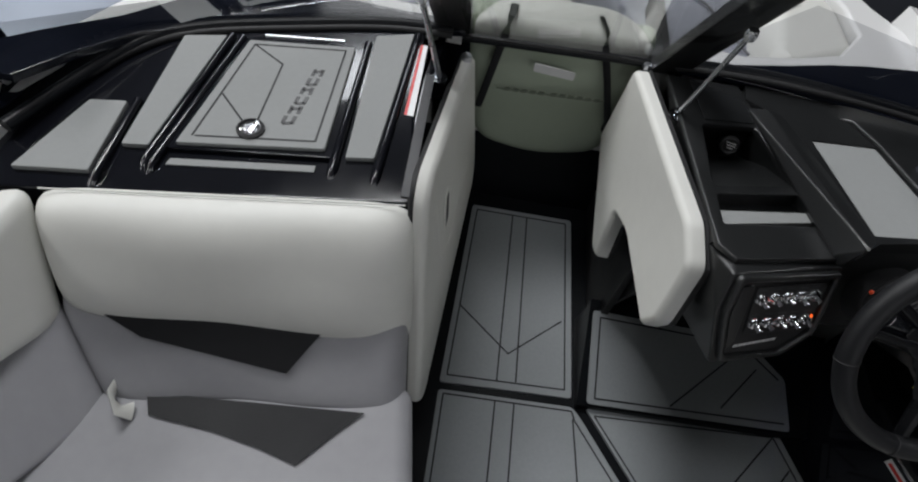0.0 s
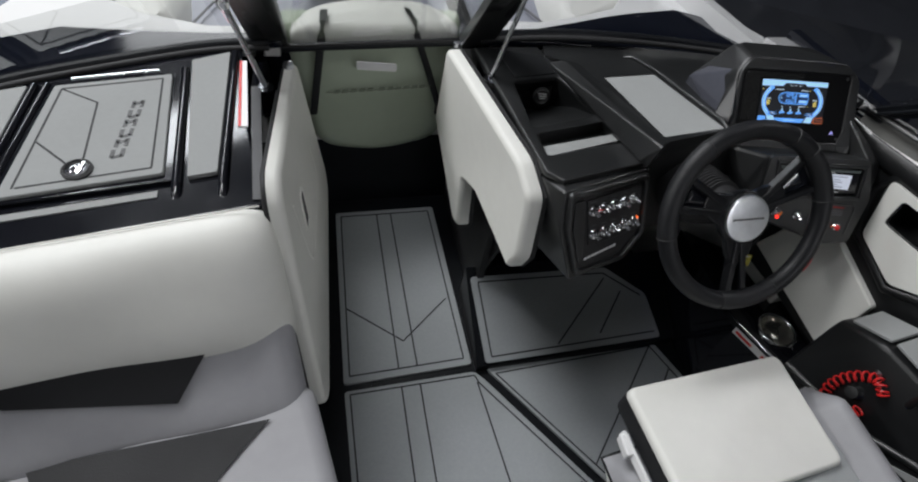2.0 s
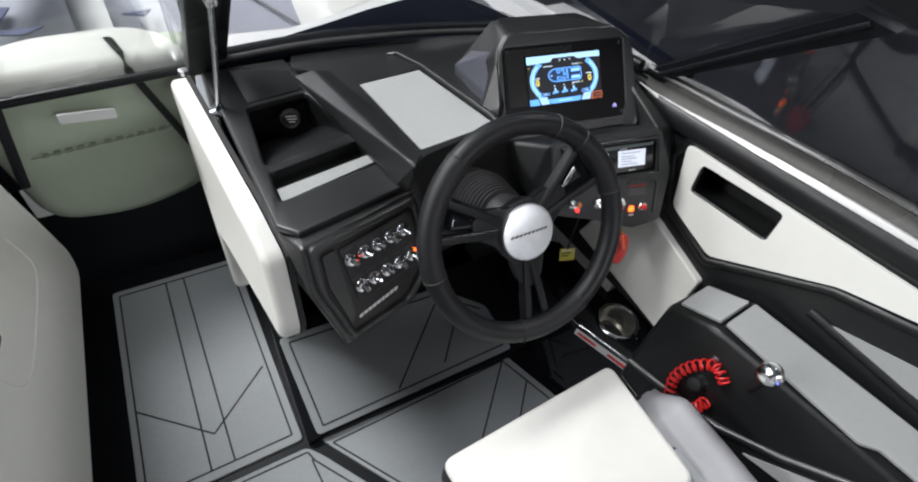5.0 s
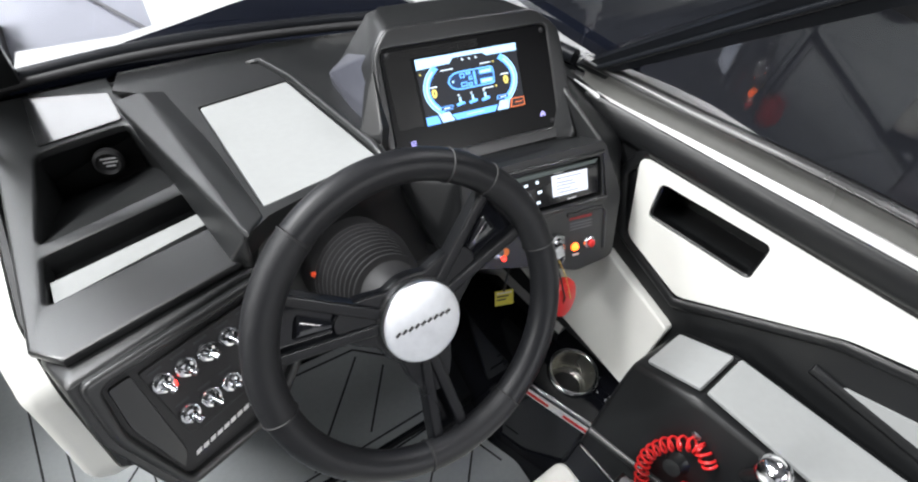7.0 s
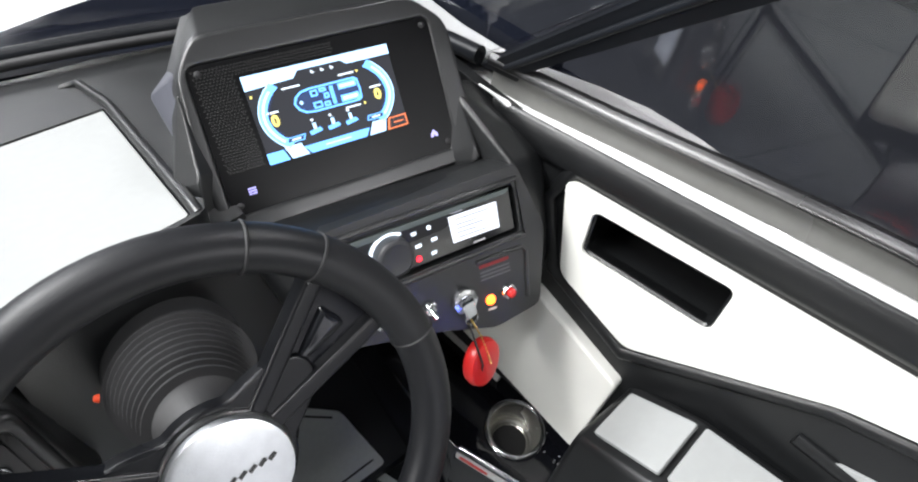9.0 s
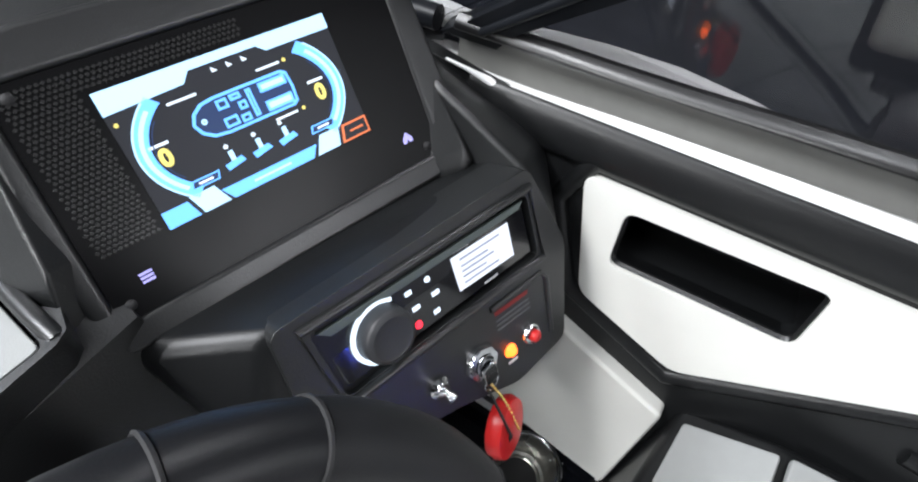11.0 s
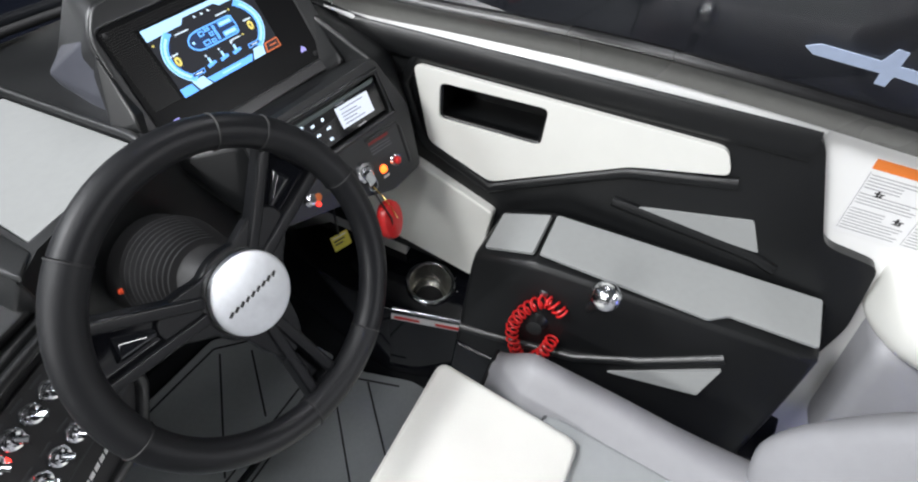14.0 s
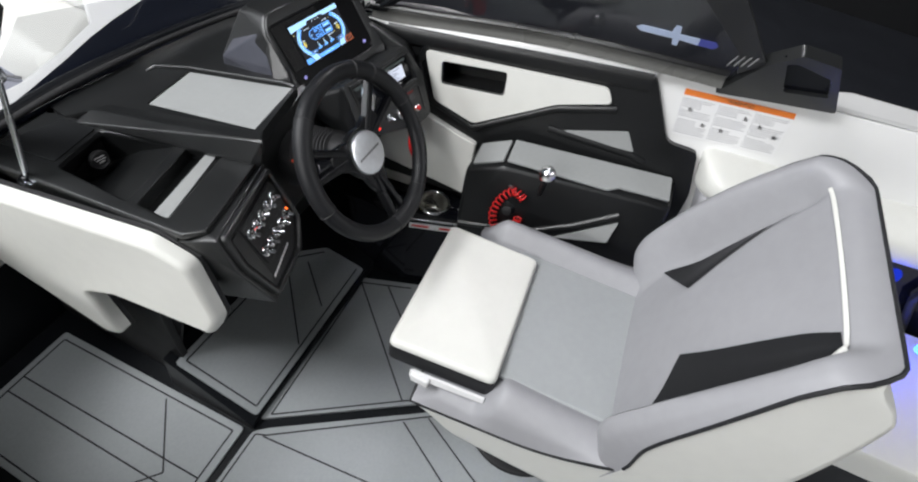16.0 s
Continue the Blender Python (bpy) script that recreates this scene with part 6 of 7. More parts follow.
part("lid_frame", slab(rounded([lidp[0] + V(-0.012, 0.014, -0.006), lidp[1] + V(0.022, 0.014, -0.006), lidp[2] + V(0.022, -0.012, -0.006), lidp[3] + V(-0.016, -0.010, -0.006)], 0.008, 2), (0, 0, 0.008), 0.003), GLOSS, coam)
lid = part("lid", slab(rounded(lidp, 0.006, 2), (0, 0, 0.010), 0.003), PADGREY, coam, "pale grey foam hatch lid with dark routed lines")


def lp(s, t):
    """On the lid: s across to starboard, t towards the bow."""
    return (lidp[3].lerp(lidp[2], s)).lerp(lidp[0].lerp(lidp[1], s), t) + V(0, 0, 0.010)


for (a, b) in (((0.10, 0.06), (0.92, 0.06)), ((0.92, 0.06), (0.92, 0.95)), ((0.92, 0.95), (0.08, 0.95)), ((0.08, 0.95), (0.08, 0.06)), ((0.08, 0.95), (0.42, 0.76)), ((0.42, 0.76), (0.46, 0.20)), ((0.09, 0.44), (0.36, 0.20))):
    part("routed_line", strip(lp(*a), lp(*b), 0.0038, UP, 0.0007), LINE, lid)
# maker's name as plain bars
for k in range(6):
    a = 0.20 + k * 0.092
    for w_ in (-0.034, 0.034):
        part("name_bar", strip(lp(0.675 + 0.014 * k + w_, a), lp(0.680 + 0.014 * k + w_, a + 0.070), 0.0075, UP, 0.0007), INKBLACK, lid)
    part("name_bar", strip(lp(0.640 + 0.014 * k, a + 0.020 * (k % 2 * 2)), lp(0.712 + 0.014 * k, a + 0.010 + 0.020 * (k % 2 * 2)), 0.0075, UP, 0.0007), INKBLACK, lid)
LK = lp(0.445, 0.135)
lk = part("latch", lathe([(0.027, 0), (0.027, 0.004), (0.023, 0.006), (0.0215, 0.004), (0, 0.003)], Matrix.Translation(LK), 32), RUBBER, lid, "round black hatch latch with chrome centre")
part("latch_ring", lathe([(0.0205, 0.003), (0.0205, 0.0055), (0.016, 0.007), (0.012, 0.004), (0.009, 0.0055), (0, 0.0065)], Matrix.Translation(LK), 28), CHROME, lk)
for pts in ([(-0.873, 0.286), (-0.787, 0.31), (-0.812, -0.036), (-0.86, -0.043)], [(-0.967, 0.054), (-0.898, 0.066), (-0.886, -0.116), (-1.017, -0.134)], [(-0.469, 0.394), (-0.386, 0.424), (-0.394, 0.024), (-0.449, 0.014)]):
    part("grey_insert", slab(rounded([V(x, y, 0.735) for x, y in pts], 0.004, 2), (0, 0, 0.010), 0.002), PADGREY, coam, "pale grey foam insert")
for a, b in (((-0.780, 0.32), (-0.805, -0.06)), ((-0.755, 0.32), (-0.790, -0.07)), ((-0.483, 0.37), (-0.468, -0.01)), ((-0.378, 0.43), (-0.384, -0.01)), ((-0.885, 0.08), (-0.872, -0.12))):
    part("rail", tube([V(*a, 0.736), V(*b, 0.740), V(b[0], b[1] - 0.03, 0.722)], 0.010, 10, flat=0.9), GLOSS, coam)
part("front_insert", slab([V(-0.765, -0.052, 0.734), V(-0.500, -0.012, 0.734), V(-0.500, -0.028, 0.734), V(-0.768, -0.068, 0.734)], (0, 0, 0.003), 0), PADGREY, coam)
part("hinge_bar", tube([lp(0.12, 1.05), lp(0.88, 1.05)], 0.004, 8), STEEL, coam, "slim metal hinge")
ws_ = part("warning_strip", slab([V(-0.366, 0.40, 0.7345), V(-0.350, 0.40, 0.7345), V(-0.342, 0.165, 0.7345), V(-0.362, 0.165, 0.7345)], (0, 0, 0.0012), 0), PAPER, coam, "white label with a red edge")
part("red_bar", slab([V(-0.366, 0.40, 0.7358), V(-0.360, 0.40, 0.7358), V(-0.356, 0.165, 0.7358), V(-0.362, 0.165, 0.7358)], (0, 0, 0.0008), 0), RED, ws_)
part("side_tread", slab([V(-0.338, 0.30, 0.734), V(-0.318, 0.30, 0.734), V(-0.308, -0.05, 0.734), V(-0.328, -0.05, 0.734)], (0, 0, 0.003), 0.0), PLASTIC_SOFT, coam, "dark grey tread strip")

lounge = thing("port_lounge", "white and grey vinyl port lounge seat beside the walkway", "lounge seat")
BV = V(0.0, -0.75, 0.65).normalized()
part("upper_backrest", cushion(pc(-0.012, -0.172, 0.478), pc(0.635, -0.135, 0.525), pc(0.66, -0.002, 0.742), pc(-0.008, -0.002, 0.742), BV, 0.085, 8, 3.2, round_=0.045), VINYL_WHITE, lounge, "white vinyl bolster backrest", 80)
part("top_seam", tube([pc(0.012, -0.020, 0.758), pc(0.3, -0.020, 0.759), pc(0.64, -0.020, 0.758)], 0.0016, 6), VINYL_WHITE, lounge)
lbp = [pc(0.0, -0.115, 0.56), pc(0.64, -0.115, 0.56), pc(0.53, -0.27, 0.42), pc(0.0, -0.285, 0.42)]
part("lower_backrest", cushion(pc(-0.005, -0.288, 0.41), pc(0.562, -0.268, 0.41), pc(0.655, -0.10, 0.575), pc(-0.005, -0.10, 0.575), V(0.0, -0.8, 0.55), 0.058, 16, 6), VINYL_GREY, lounge, "light grey vinyl lower back", 80)
lb_ = lambda s, t: lbp[0].lerp(lbp[1], s).lerp(lbp[3].lerp(lbp[2], s), t) + V(0.0, -0.8, 0.55).normalized() * 0.0600
part("dark_insert", slab([lb_(0.88, -0.02), lb_(0.20, 0.02), lb_(0.37, 0.53), lb_(0.78, 0.24)], V(0.0, -0.8, 0.55) * 0.002, 0), VINYL_DARK, lounge, "charcoal vinyl insert")
sc_ = rounded([pc(-0.018, -0.25, 0.37), pc(0.56, -0.25, 0.37), pc(0.74, -0.42, 0.37), pc(0.95, -1.3, 0.37), pc(-0.05, -1.3, 0.37)], [0.03, 0.05, 0.12, 0.04, 0.04], 5)
part("seat_cushion", pillow(sc_, (0, 0, 0.10), 0.03, 0.006), VINYL_GREY, lounge)
part("dark_insert", slab([V(-0.741, -0.412, 0.4755), V(-0.330, -0.384, 0.4755), V(-0.365, -0.42, 0.4755), V(-0.432, -0.498, 0.4765), V(-0.50, -0.48, 0.4765), V(-0.60, -0.462, 0.4755), V(-0.721, -0.452, 0.4755)], (0, 0, 0.0015), 0), VINYL_DARK, lounge, "charcoal vinyl insert")
part("base", slab([pc(-0.005, -0.22, 0.0), pc(0.85, -0.2, 0.0), pc(0.85, -1.3, 0.0), pc(-0.04, -1.3, 0.0)], (0, 0, 0.375), 0.0), GLOSS, lounge)
part("aft_corner_backrest", pillow(rounded([pc(0.675, 0.0, 0.735), pc(0.88, -0.07, 0.74), pc(1.10, -1.2, 0.75), pc(1.02, -1.2, 0.55), pc(0.77, -0.24, 0.545), pc(0.65, -0.155, 0.535)], 0.03, 4), V(0.6, -0.45, 0.65).normalized() * 0.05, 0.03, 0.008), VINYL_WHITE, lounge)
part("side_lower_backrest", pillow(rounded([pc(0.665, -0.115, 0.565), pc(0.80, -0.22, 0.565), pc(1.03, -1.2, 0.565), pc(0.97, -1.2, 0.42), pc(0.75, -0.40, 0.42), pc(0.575, -0.275, 0.42)], 0.03, 4), V(0.6, -0.5, 0.55).normalized() * 0.05, 0.02, 0.006), VINYL_GREY, lounge)
part("pull_strap", tube([V(-0.800, -0.405, 0.478), V(-0.790, -0.435, 0.502), V(-0.765, -0.458, 0.500), V(-0.750, -0.45, 0.478)], 0.017, 8, flat=0.25, up=V(1, 0.2, 0)), VINYL_WHITE, lounge, "white webbing pull strap")

# ---- windscreen ----
ws = thing("windscreen", "black framed walkthrough windscreen with support struts", "windscreen")
part("gate_bar", tube([(-0.275, 0.505, 0.700), (0.235, 0.535, 0.695)], 0.011, 12), DECKBLACK, ws)
part("gate_bar_lip", tube([(-0.275, 0.499, 0.709), (0.235, 0.529, 0.704)], 0.0040, 8), SATIN_RUBBER, ws)


def post(p, q, w, d):
    """A flat slanting post from p to q."""
    p, q = Vector(p), Vector(q)
    ax = (q - p).normalized()
    s = V(1, 0, 0)
    n = ax.cross(s).normalized()
    return slab(rounded([p - s * w, p + s * w, q + s * w, q - s * w], 0.002, 1), n * d, 0.004, 2, back=True)


part("port_post", post((-0.303, 0.545, 0.675), (-0.300, 0.12, 1.10), 0.044, 0.030), PLASTIC, ws)
part("starboard_post", post((0.238, 0.512, 0.685), (0.268, 0.227, 1.10), 0.041, 0.030), PLASTIC, ws)
for a, b in (((0.228, 0.300, 0.745), (0.252, 0.240, 1.0)), ((-0.307, 0.300, 0.735), (-0.332, 0.118, 1.045))):
    st_ = part("strut", tube([a, b], 0.0055, 10), STEEL, ws, "slim metal support strut")
    part("strut_foot", lathe([(0.018, 0), (0.018, 0.004), (0.008, 0.006), (0.008, 0.016), (0, 0.017)], Matrix.Translation(Vector(a) - V(0, 0, 0.004)), 16), DARKCHROME, st_)
    part("strut_head", lathe([(0, -0.012), (0.010, -0.010), (0.012, 0), (0.010, 0.010), (0, 0.012)], Matrix.Translation(b), 14), CHROME, st_)
rub_s = [V(0.245, 0.50, 0.735), V(0.45, 0.485, 0.75), V(0.64, 0.455, 0.757), V(0.83, 0.405, 0.765), V(0.97, 0.325, 0.785), V(1.05, 0.18, 0.815), V(1.078, 0.05, 0.832)]
rub_p = [V(-0.30, 0.475, 0.735), V(-0.45, 0.455, 0.74), V(-0.672, 0.392, 0.74), V(-0.851, 0.327, 0.74), V(-0.946, 0.242, 0.745), V(-1.008, 0.11, 0.75), V(-1.06, -0.06, 0.76)]
for pth in (rub_s, rub_p):
    part("lower_frame", tube(smooth_path(pth, 6), 0.013, 10), DECKBLACK, ws, "black curved lower frame")
    part("gasket", tube([p + V(0, -0.016, -0.003) for p in smooth_path(pth, 6)[:-7]], 0.008, 8), RUBBER, ws)


def pane(name, pth, tops, material=CLEAR):
    bm = bmesh.new()
    a = smooth_path(pth, 6)
    k = len(a) - 1
    up_ = [tops[0].lerp(tops[1], i / k) for i in range(k + 1)]
    va, vb = [bm.verts.new(p) for p in a], [bm.verts.new(p) for p in up_]
    for i in range(k):
        bm.faces.new((va[i], va[i + 1], vb[i + 1], vb[i]))
    ob = part(name, bm, material, ws, "clear windscreen glass")
    ob.visible_shadow = False
    return ob


pane("starboard_pane", rub_s, (V(0.30, 0.19, 1.10), V(1.04, -0.29, 1.14)), SCREEN_GLASS)
pane("port_pane", rub_p, (V(-0.33, 0.12, 1.10), V(-1.03, -0.30, 1.10)))
gp_ = part("gate_pane", slab([V(-0.26, 0.51, 0.70), V(0.235, 0.54, 0.70), V(0.27, 0.18, 1.10), V(-0.29, 0.12, 1.10)], (0, 0.003, 0.003), 0), CLEAR, ws, "clear centre gate glass")
gp_.visible_shadow = False

# ---- bow ----
bow = thing("bow_filler_seat", "olive grey and white bow filler cushion with dark straps", "seat")
NAVY = mat("navy_gelcoat", (0.006, 0.0075, 0.013), 0.08, noise_scale=12, vary=0.2, bump=0, spec=0.5)
BOWGREY = mat("lavender_grey_vinyl", (0.34, 0.35, 0.40), 0.5, noise_scale=25, vary=0.05, bump=0.2, bump_scale=300)
fc = rounded([V(-0.215, 0.63, 0.30), V(-0.02, 0.63, 0.26), V(0.19, 0.63, 0.315), V(0.225, 0.66, 0.715), V(-0.285, 0.66, 0.715)], [0.07, 0.1, 0.07, 0.03, 0.03], 5)
part("front_cushion", pillow(fc, (0, -0.07, -0.004), 0.04, 0.006), VINYL_OLIVE, bow, "olive grey vinyl front face")
part("top_cushion", pillow(rounded([V(-0.265, 0.565, 0.665), V(0.215, 0.565, 0.665), V(0.19, 0.66, 0.665), V(0.12, 0.71, 0.665), V(-0.12, 0.71, 0.665), V(-0.22, 0.67, 0.665)], 0.04, 4), (0, 0, 0.06), 0.03, 0.01), VINYL_WHITE, bow, "white vinyl top")
part("tag", slab(rounded([V(-0.082, 0.548, 0.628), V(0.030, 0.548, 0.618), V(0.030, 0.548, 0.592), V(-0.082, 0.548, 0.602)], 0.005, 2), (0, -0.004, 0), 0.001), PAPER, bow, "small white label tag")
OLIVE_LINE = mat("olive_embossed_line", (0.17, 0.195, 0.15), 0.6, vary=0.08, bump=0)
part("crease", tube([V(-0.17, 0.5525, 0.520), V(-0.05, 0.5495, 0.527), V(0.06, 0.5495, 0.531), V(0.135, 0.5525, 0.536)], 0.0016, 6), OLIVE_LINE, bow)
for k in range(11):
    x = -0.150 + 0.024 * k + (0.010 if k > 4 else 0.0)
    part("embossed_bar", slab([V(x, 0.551, 0.518 + 0.05 * (x + 0.17)), V(x + 0.017, 0.551, 0.519 + 0.05 * (x + 0.17)), V(x + 0.019, 0.551, 0.529 + 0.05 * (x + 0.17)), V(x + 0.004, 0.551, 0.528 + 0.05 * (x + 0.17))], (0, -0.0035, 0), 0.0005), OLIVE_LINE, bow)
part("strap", tube([V(0.064, 0.63, 0.738), V(0.080, 0.575, 0.734), V(0.085, 0.553, 0.70), V(0.12, 0.551, 0.60), V(0.165, 0.556, 0.46), V(0.17, 0.58, 0.38)], 0.010, 8, flat=0.22, up=V(0, 0.7, 0.7)), VINYL_DARK, bow, "dark webbing strap")
part("strap", tube([V(-0.160, 0.62, 0.738), V(-0.165, 0.575, 0.734), V(-0.172, 0.553, 0.70), V(-0.188, 0.551, 0.60), V(-0.212, 0.556, 0.44)], 0.011, 8, flat=0.22, up=V(0, 0.7, 0.7)), VINYL_DARK, bow, "dark webbing strap")
NAVYVINYL = mat("navy_vinyl", (0.035, 0.045, 0.12), 0.5, noise_scale=30, vary=0.08, bump=0.2, bump_scale=300)
for sgn, nm in ((1, "starboard"), (-1, "port")):
    bs = thing("bow_lounge", "pale lavender grey vinyl bow lounge cushion", "lounge seat", group="bow lounges")
    part("cushion", pillow(rounded([V(sgn * 0.27, 0.62, 0.42), V(sgn * 0.80, 0.66, 0.42), V(sgn * 0.55, 1.7, 0.42), V(sgn * 0.10, 1.9, 0.42), V(sgn * 0.05, 1.2, 0.42)], 0.04, 4), (0, 0, 0.19), 0.05, 0.02), BOWGREY, bs)
    part("backrest", hull([V(sgn * 0.56, 0.65, 0.695), V(sgn * 0.62, 0.66, 0.695), V(sgn * 0.78, 0.75, 0.695), V(sgn * 0.78, 0.93, 0.695), V(sgn * 0.68, 1.2, 0.69), V(sgn * 0.50, 0.72, 0.55), V(sgn * 0.60, 0.95, 0.55), V(sgn * 0.52, 1.2, 0.55), V(sgn * 0.85, 0.9, 0.45), V(sgn * 0.8, 0.65, 0.45), V(sgn * 0.52, 0.64, 0.45), V(sgn * 0.75, 1.25, 0.45)], 0.02, 4), VINYL_WHITE, bs, "white vinyl bow backrest")
    navy = [[(0.097, 0.923), (0.171, 0.93), (0.149, 0.898)]] if sgn > 0 else [[(-0.234, 0.912), (-0.079, 0.914), (-0.124, 0.884)], [(-0.313, 1.06), (-0.15, 1.025), (-0.176, 0.954)]]
    for tri in navy:
        part("navy_insert", slab([V(x, y, 0.628) for x, y in tri], (0, 0, 0.004), 0.001), NAVYVINYL, bs, "navy vinyl insert")
    part("fold_seam", tube([V(sgn * 0.52, 0.74, 0.628), V(sgn * 0.42, 0.95, 0.634), V(sgn * 0.20, 1.15, 0.632)], 0.004, 6), SEAM, bs)
    if sgn > 0:
        cowl = [(0.26, 0.49), (0.45, 0.475), (0.66, 0.44), (0.85, 0.385), (0.98, 0.30), (1.05, 0.15), (1.09, 0.05), (1.10, 0.20), (1.09, 0.39), (1.054, 0.425), (1.037, 0.497), (1.02, 0.572), (0.966, 0.613), (0.90, 0.645), (0.75, 0.625), (0.655, 0.605), (0.55, 0.575), (0.43, 0.545), (0.34, 0.527), (0.26, 0.52)]
        white = [(0.26, 0.515), (0.43, 0.535), (0.55, 0.565), (0.66, 0.595), (0.75, 0.615), (0.90, 0.635), (0.96, 0.60), (1.01, 0.56), (1.03, 0.49), (1.05, 0.41), (1.08, 0.38), (1.09, 0.20), (1.085, 0.06), (1.14, 0.06), (1.17, 0.40), (1.17, 0.53), (1.09, 0.67), (0.98, 0.80), (0.88, 0.95), (0.75, 1.25), (0.55, 1.65), (0.2, 1.95), (0.0, 2.0), (0.0, 1.9), (0.15, 1.85), (0.48, 1.6), (0.68, 1.2), (0.79, 0.93), (0.80, 0.80), (0.72, 0.69), (0.59, 0.645), (0.45, 0.615), (0.28, 0.63)]
    else:
        cowl = [(-0.27, 0.49), (-0.45, 0.455), (-0.67, 0.39), (-0.85, 0.325), (-0.95, 0.24), (-1.01, 0.11), (-1.045, 0.0), (-1.18, 0.0), (-1.175, 0.09), (-1.117, 0.188), (-1.023, 0.314), (-0.955, 0.42), (-0.93, 0.50), (-0.78, 0.56), (-0.60, 0.54), (-0.44, 0.53), (-0.28, 0.53)]
        white = [(-0.28, 0.52), (-0.60, 0.53), (-0.78, 0.55), (-0.92, 0.49), (-0.95, 0.41), (-1.015, 0.304), (-1.11, 0.18), (-1.17, 0.08), (-1.18, -0.05), (-1.28, -0.05), (-1.205, 0.15), (-1.118, 0.32), (-1.03, 0.52), (-0.92, 0.75), (-0.80, 1.05), (-0.6, 1.55), (-0.2, 1.95), (0.0, 2.0), (0.0, 1.9), (-0.15, 1.85), (-0.5, 1.5), (-0.66, 1.0), (-0.70, 0.72), (-0.62, 0.66), (-0.45, 0.60), (-0.28, 0.60)]
    cw = part("cowl_" + nm, slab([V(x, y, 0.712 + 0.27 * max(0, 0.38 - y)) for x, y in cowl], (0, 0, 0.018), 0.004), NAVY)
    tagged(cw, "glossy navy black cowl outside the windscreen", "cowl", kind="structure")
    wd = part("bow_coaming_" + nm, slab([V(x, y, 0.665 + 0.08 * max(0, 0.35 - y)) for x, y in white], (0, 0, 0.045), 0.012, 3), GELWHITE)
    tagged(wd, "white gelcoat bow coaming", "coaming", kind="structure")
    k_ = white.index((0.0, 2.0))
    edge = [p for p in white[:k_ + 1] if p[0] * sgn > 0.9 or p[1] > 1.0]
    hl = part("hull_" + nm, merged([slab([V(a[0], a[1], 0.69), V(b[0], b[1], 0.69), V(b[0] * 0.8, b[1] * 0.9, -0.4), V(a[0] * 0.8, a[1] * 0.9, -0.4)], (-sgn * 0.02, -0.02, 0), 0) for a, b in zip(edge, edge[1:]) if abs(a[0]) > 0.9 and b[1] > a[1] or a[1] > 0.7]), GELWHITE)
    tagged(hl, "white gelcoat outer hull side", "hull", kind="structure")
for nm, top in (("hull_side_starboard", [(1.17, 0.42), (1.20, 0.0), (1.25, -0.6), (1.31, -0.9), (1.41, -1.2), (1.66, -3.2)]), ("hull_side_port", [(-1.20, 0.15), (-1.27, -0.2), (-1.37, -1.0), (-1.56, -3.2)])):
    hs_ = merged([slab([V(a[0], a[1], 0.80), V(b[0], b[1], 0.82), V(b[0] * 0.82, b[1], -0.55), V(a[0] * 0.82, a[1], -0.55)], (-0.03 if a[0] > 0 else 0.03, 0, 0), 0) for a, b in zip(top, top[1:])])
    tagged(part(nm, hs_, NAVY), "dark navy gelcoat outer hull side", "hull", kind="structure")
for nm, x0, x1 in (("bulkhead_port", -1.0, -0.238), ("bulkhead_starboard", 0.262, 1.0)):
    tagged(part(nm, box((x0, 0.60, 0.0), (x1, 0.625, 0.69), 0.003), GLOSS), "black bulkhead under the windscreen", "bulkhead", kind="structure")
tagged(part("riser", box((-0.24, 0.60, -0.006), (0.262, 0.62, 0.30), 0.003), DECKBLACK), "black riser below the bow seat", "riser", kind="structure")
bow_half = [(0.90, 0.60), (0.82, 0.75), (0.70, 1.05), (0.56, 1.40), (0.40, 1.65), (0.14, 1.85)]
bf = part("bow_floor", slab([V(x, y, 0.30) for x, y in bow_half] + [V(-x, y, 0.30) for x, y in bow_half[::-1]], (0, 0, 0.10), 0.0), GELWHITE)
tagged(bf, "white gelcoat bow interior liner", "floor", kind="structure")
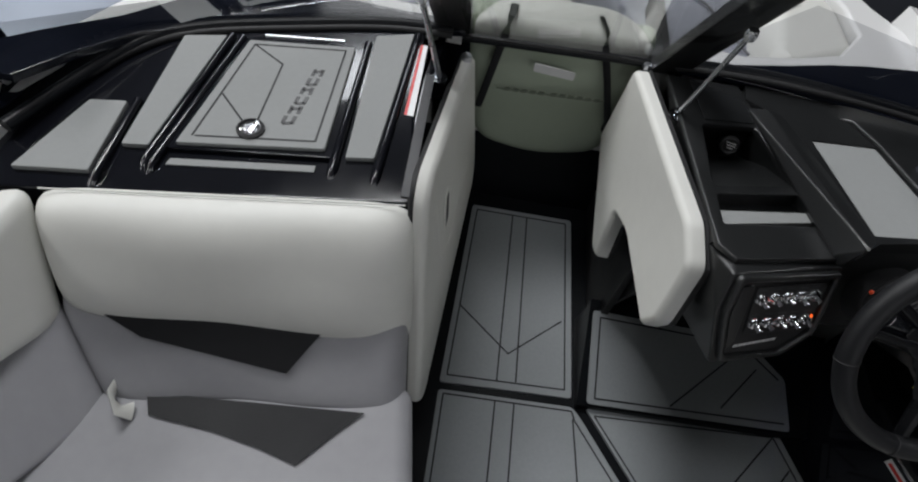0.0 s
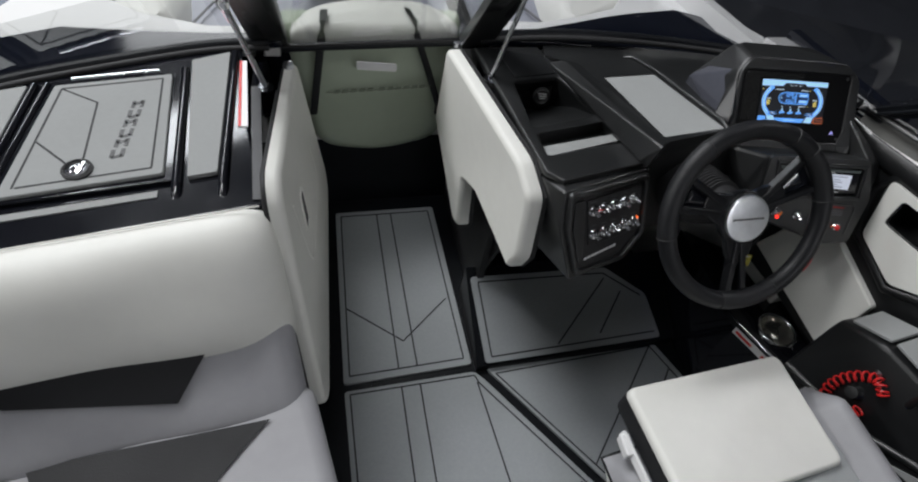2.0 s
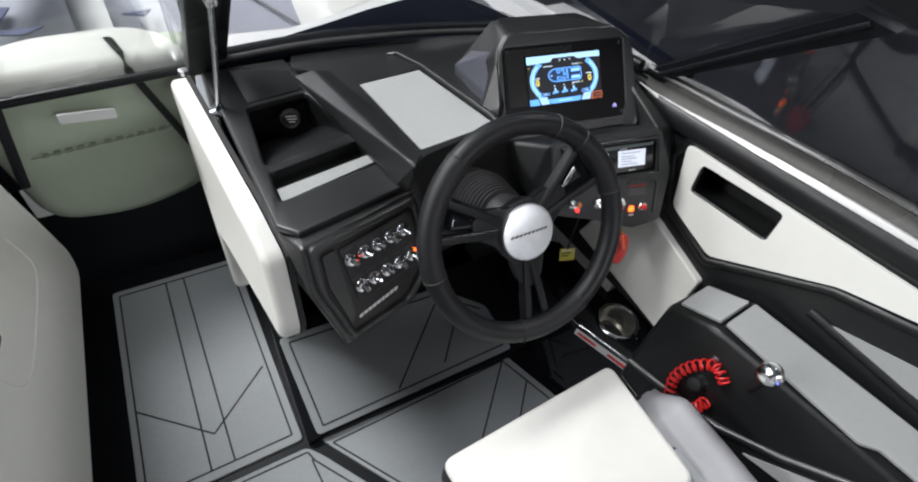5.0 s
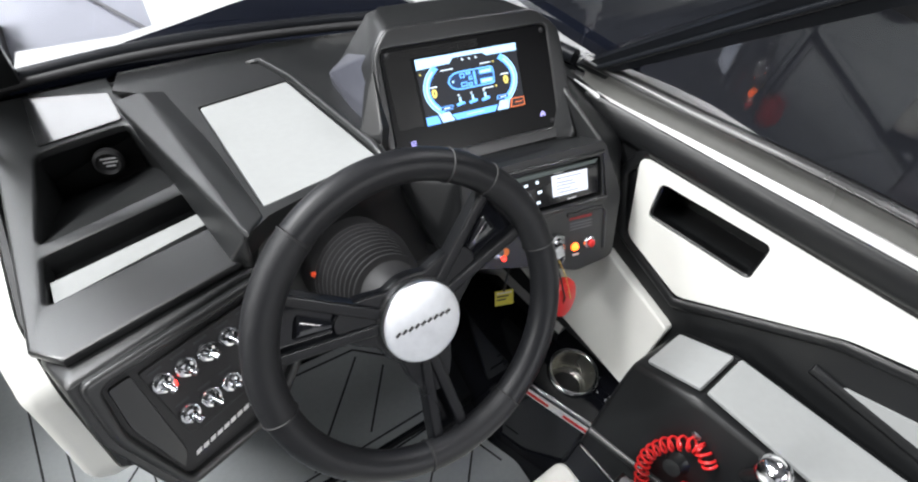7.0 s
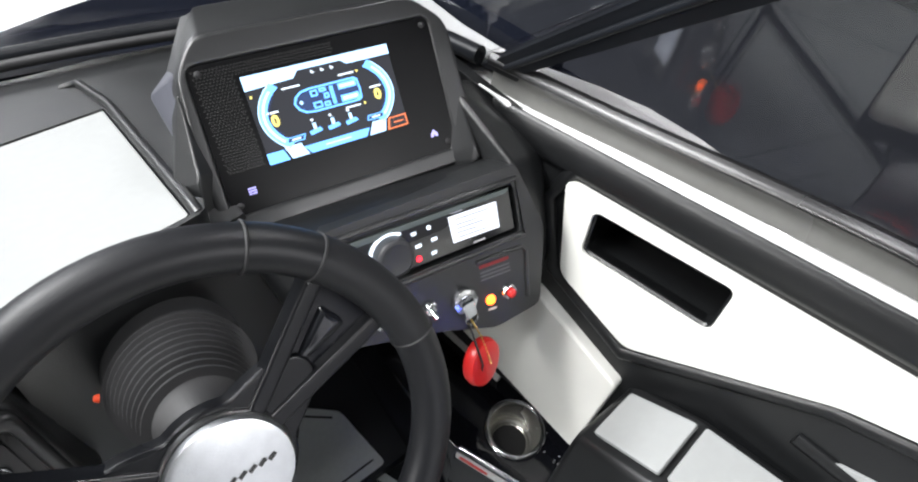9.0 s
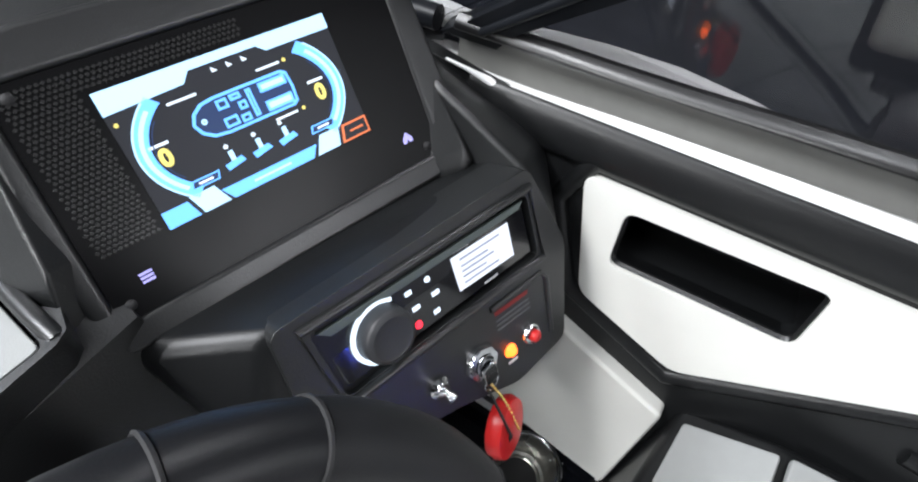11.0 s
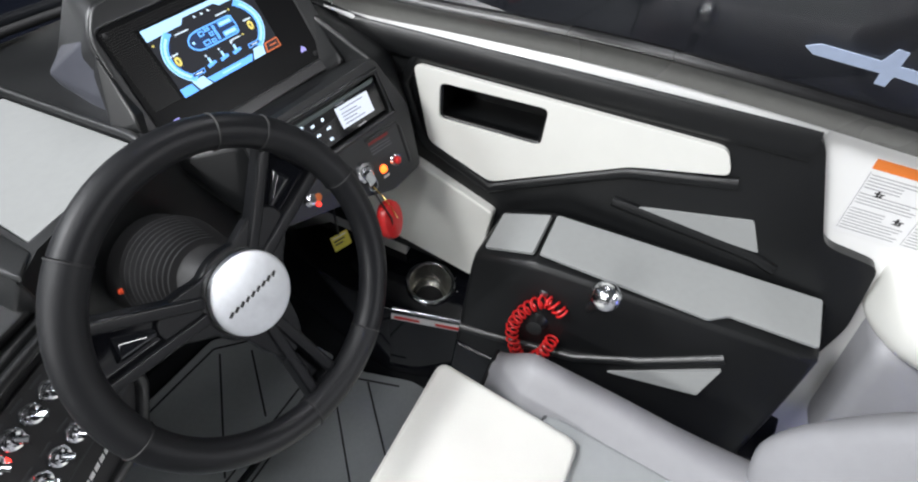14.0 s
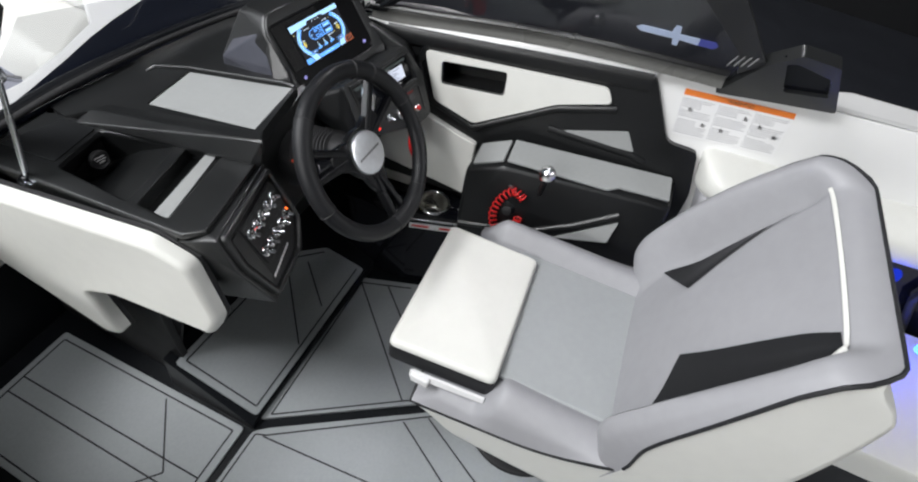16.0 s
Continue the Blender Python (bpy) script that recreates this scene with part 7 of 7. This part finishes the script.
gpn = part("gunwale_port", slab([V(-1.185, 0.06, 0.725), V(-1.19, 0.0, 0.735), V(-1.19, -0.4, 0.78), V(-1.2, -1.2, 0.84), V(-1.3, -3.2, 0.88), V(-1.55, -3.2, 0.82), V(-1.36, -1.0, 0.78), V(-1.28, -0.2, 0.72), V(-1.235, 0.06, 0.70)], (0, 0, -0.03), 0.004), GELWHITE)
tagged(gpn, "white gelcoat gunwale along the port side", "gunwale", kind="structure")
wp = part("wall_port", slab([V(-1.06, 0.2, 0.0), V(-1.06, 0.2, 0.74), V(-1.07, 0.0, 0.745), V(-1.13, -0.4, 0.775), V(-1.2, -1.2, 0.835), V(-1.3, -3.2, 0.875), V(-1.3, -3.2, 0.0)], (-0.05, 0, 0), 0), GELWHITE)
tagged(wp, "white gelcoat inner side of the boat", "wall", kind="structure")
pinch = part("port_coaming", slab([pc(0.80, 0.0, 0.72), pc(0.80, 0.27, 0.72), V(-1.0, 0.24, 0.73), V(-1.06, 0.05, 0.735), V(-1.18, 0.02, 0.735), V(-1.19, -0.4, 0.765), V(-1.05, -0.4, 0.72)], (0, 0, 0.012), 0.003), NAVY)
tagged(pinch, "glossy navy black coaming", "coaming", kind="structure")
aftw = part("transom", box((-1.3, -3.3, 0.0), (1.3, -3.2, 0.85), 0.01), GELWHITE)
tagged(aftw, "white gelcoat transom bulkhead", "wall", kind="structure")

# ---- showroom ----
g = part("ground", box((-12, -12, -1.1), (12, 14, -1.05), 0), mat("grey_showroom_floor", (0.052, 0.056, 0.068), 0.5, noise_scale=3, vary=0.1, bump=0.05))
tagged(g, "grey polished showroom floor", "floor", kind="structure")
DARKWALL = mat("dark_showroom_wall", (0.008, 0.0085, 0.010), 0.7, noise_scale=3, vary=0.2, bump=0.1)
for nm, lo, hi in (("wall_north", (-7, 12, -1.05), (7, 12.2, 4.6)), ("wall_south", (-7, -8.2, -1.05), (7, -8, 4.6)), ("wall_east", (7, -8, -1.05), (7.2, 12, 4.6)), ("wall_west", (-7.2, -8, -1.05), (-7, 12, 4.6))):
    tagged(part(nm, box(lo, hi, 0), DARKWALL), "dark painted showroom wall", "wall", kind="structure")
tagged(part("ceiling", box((-7, -8, 4.6), (7, 12, 4.8), 0), mat("grey_ceiling", (0.2, 0.2, 0.2), 0.8)), "grey showroom ceiling", "ceiling", kind="structure")
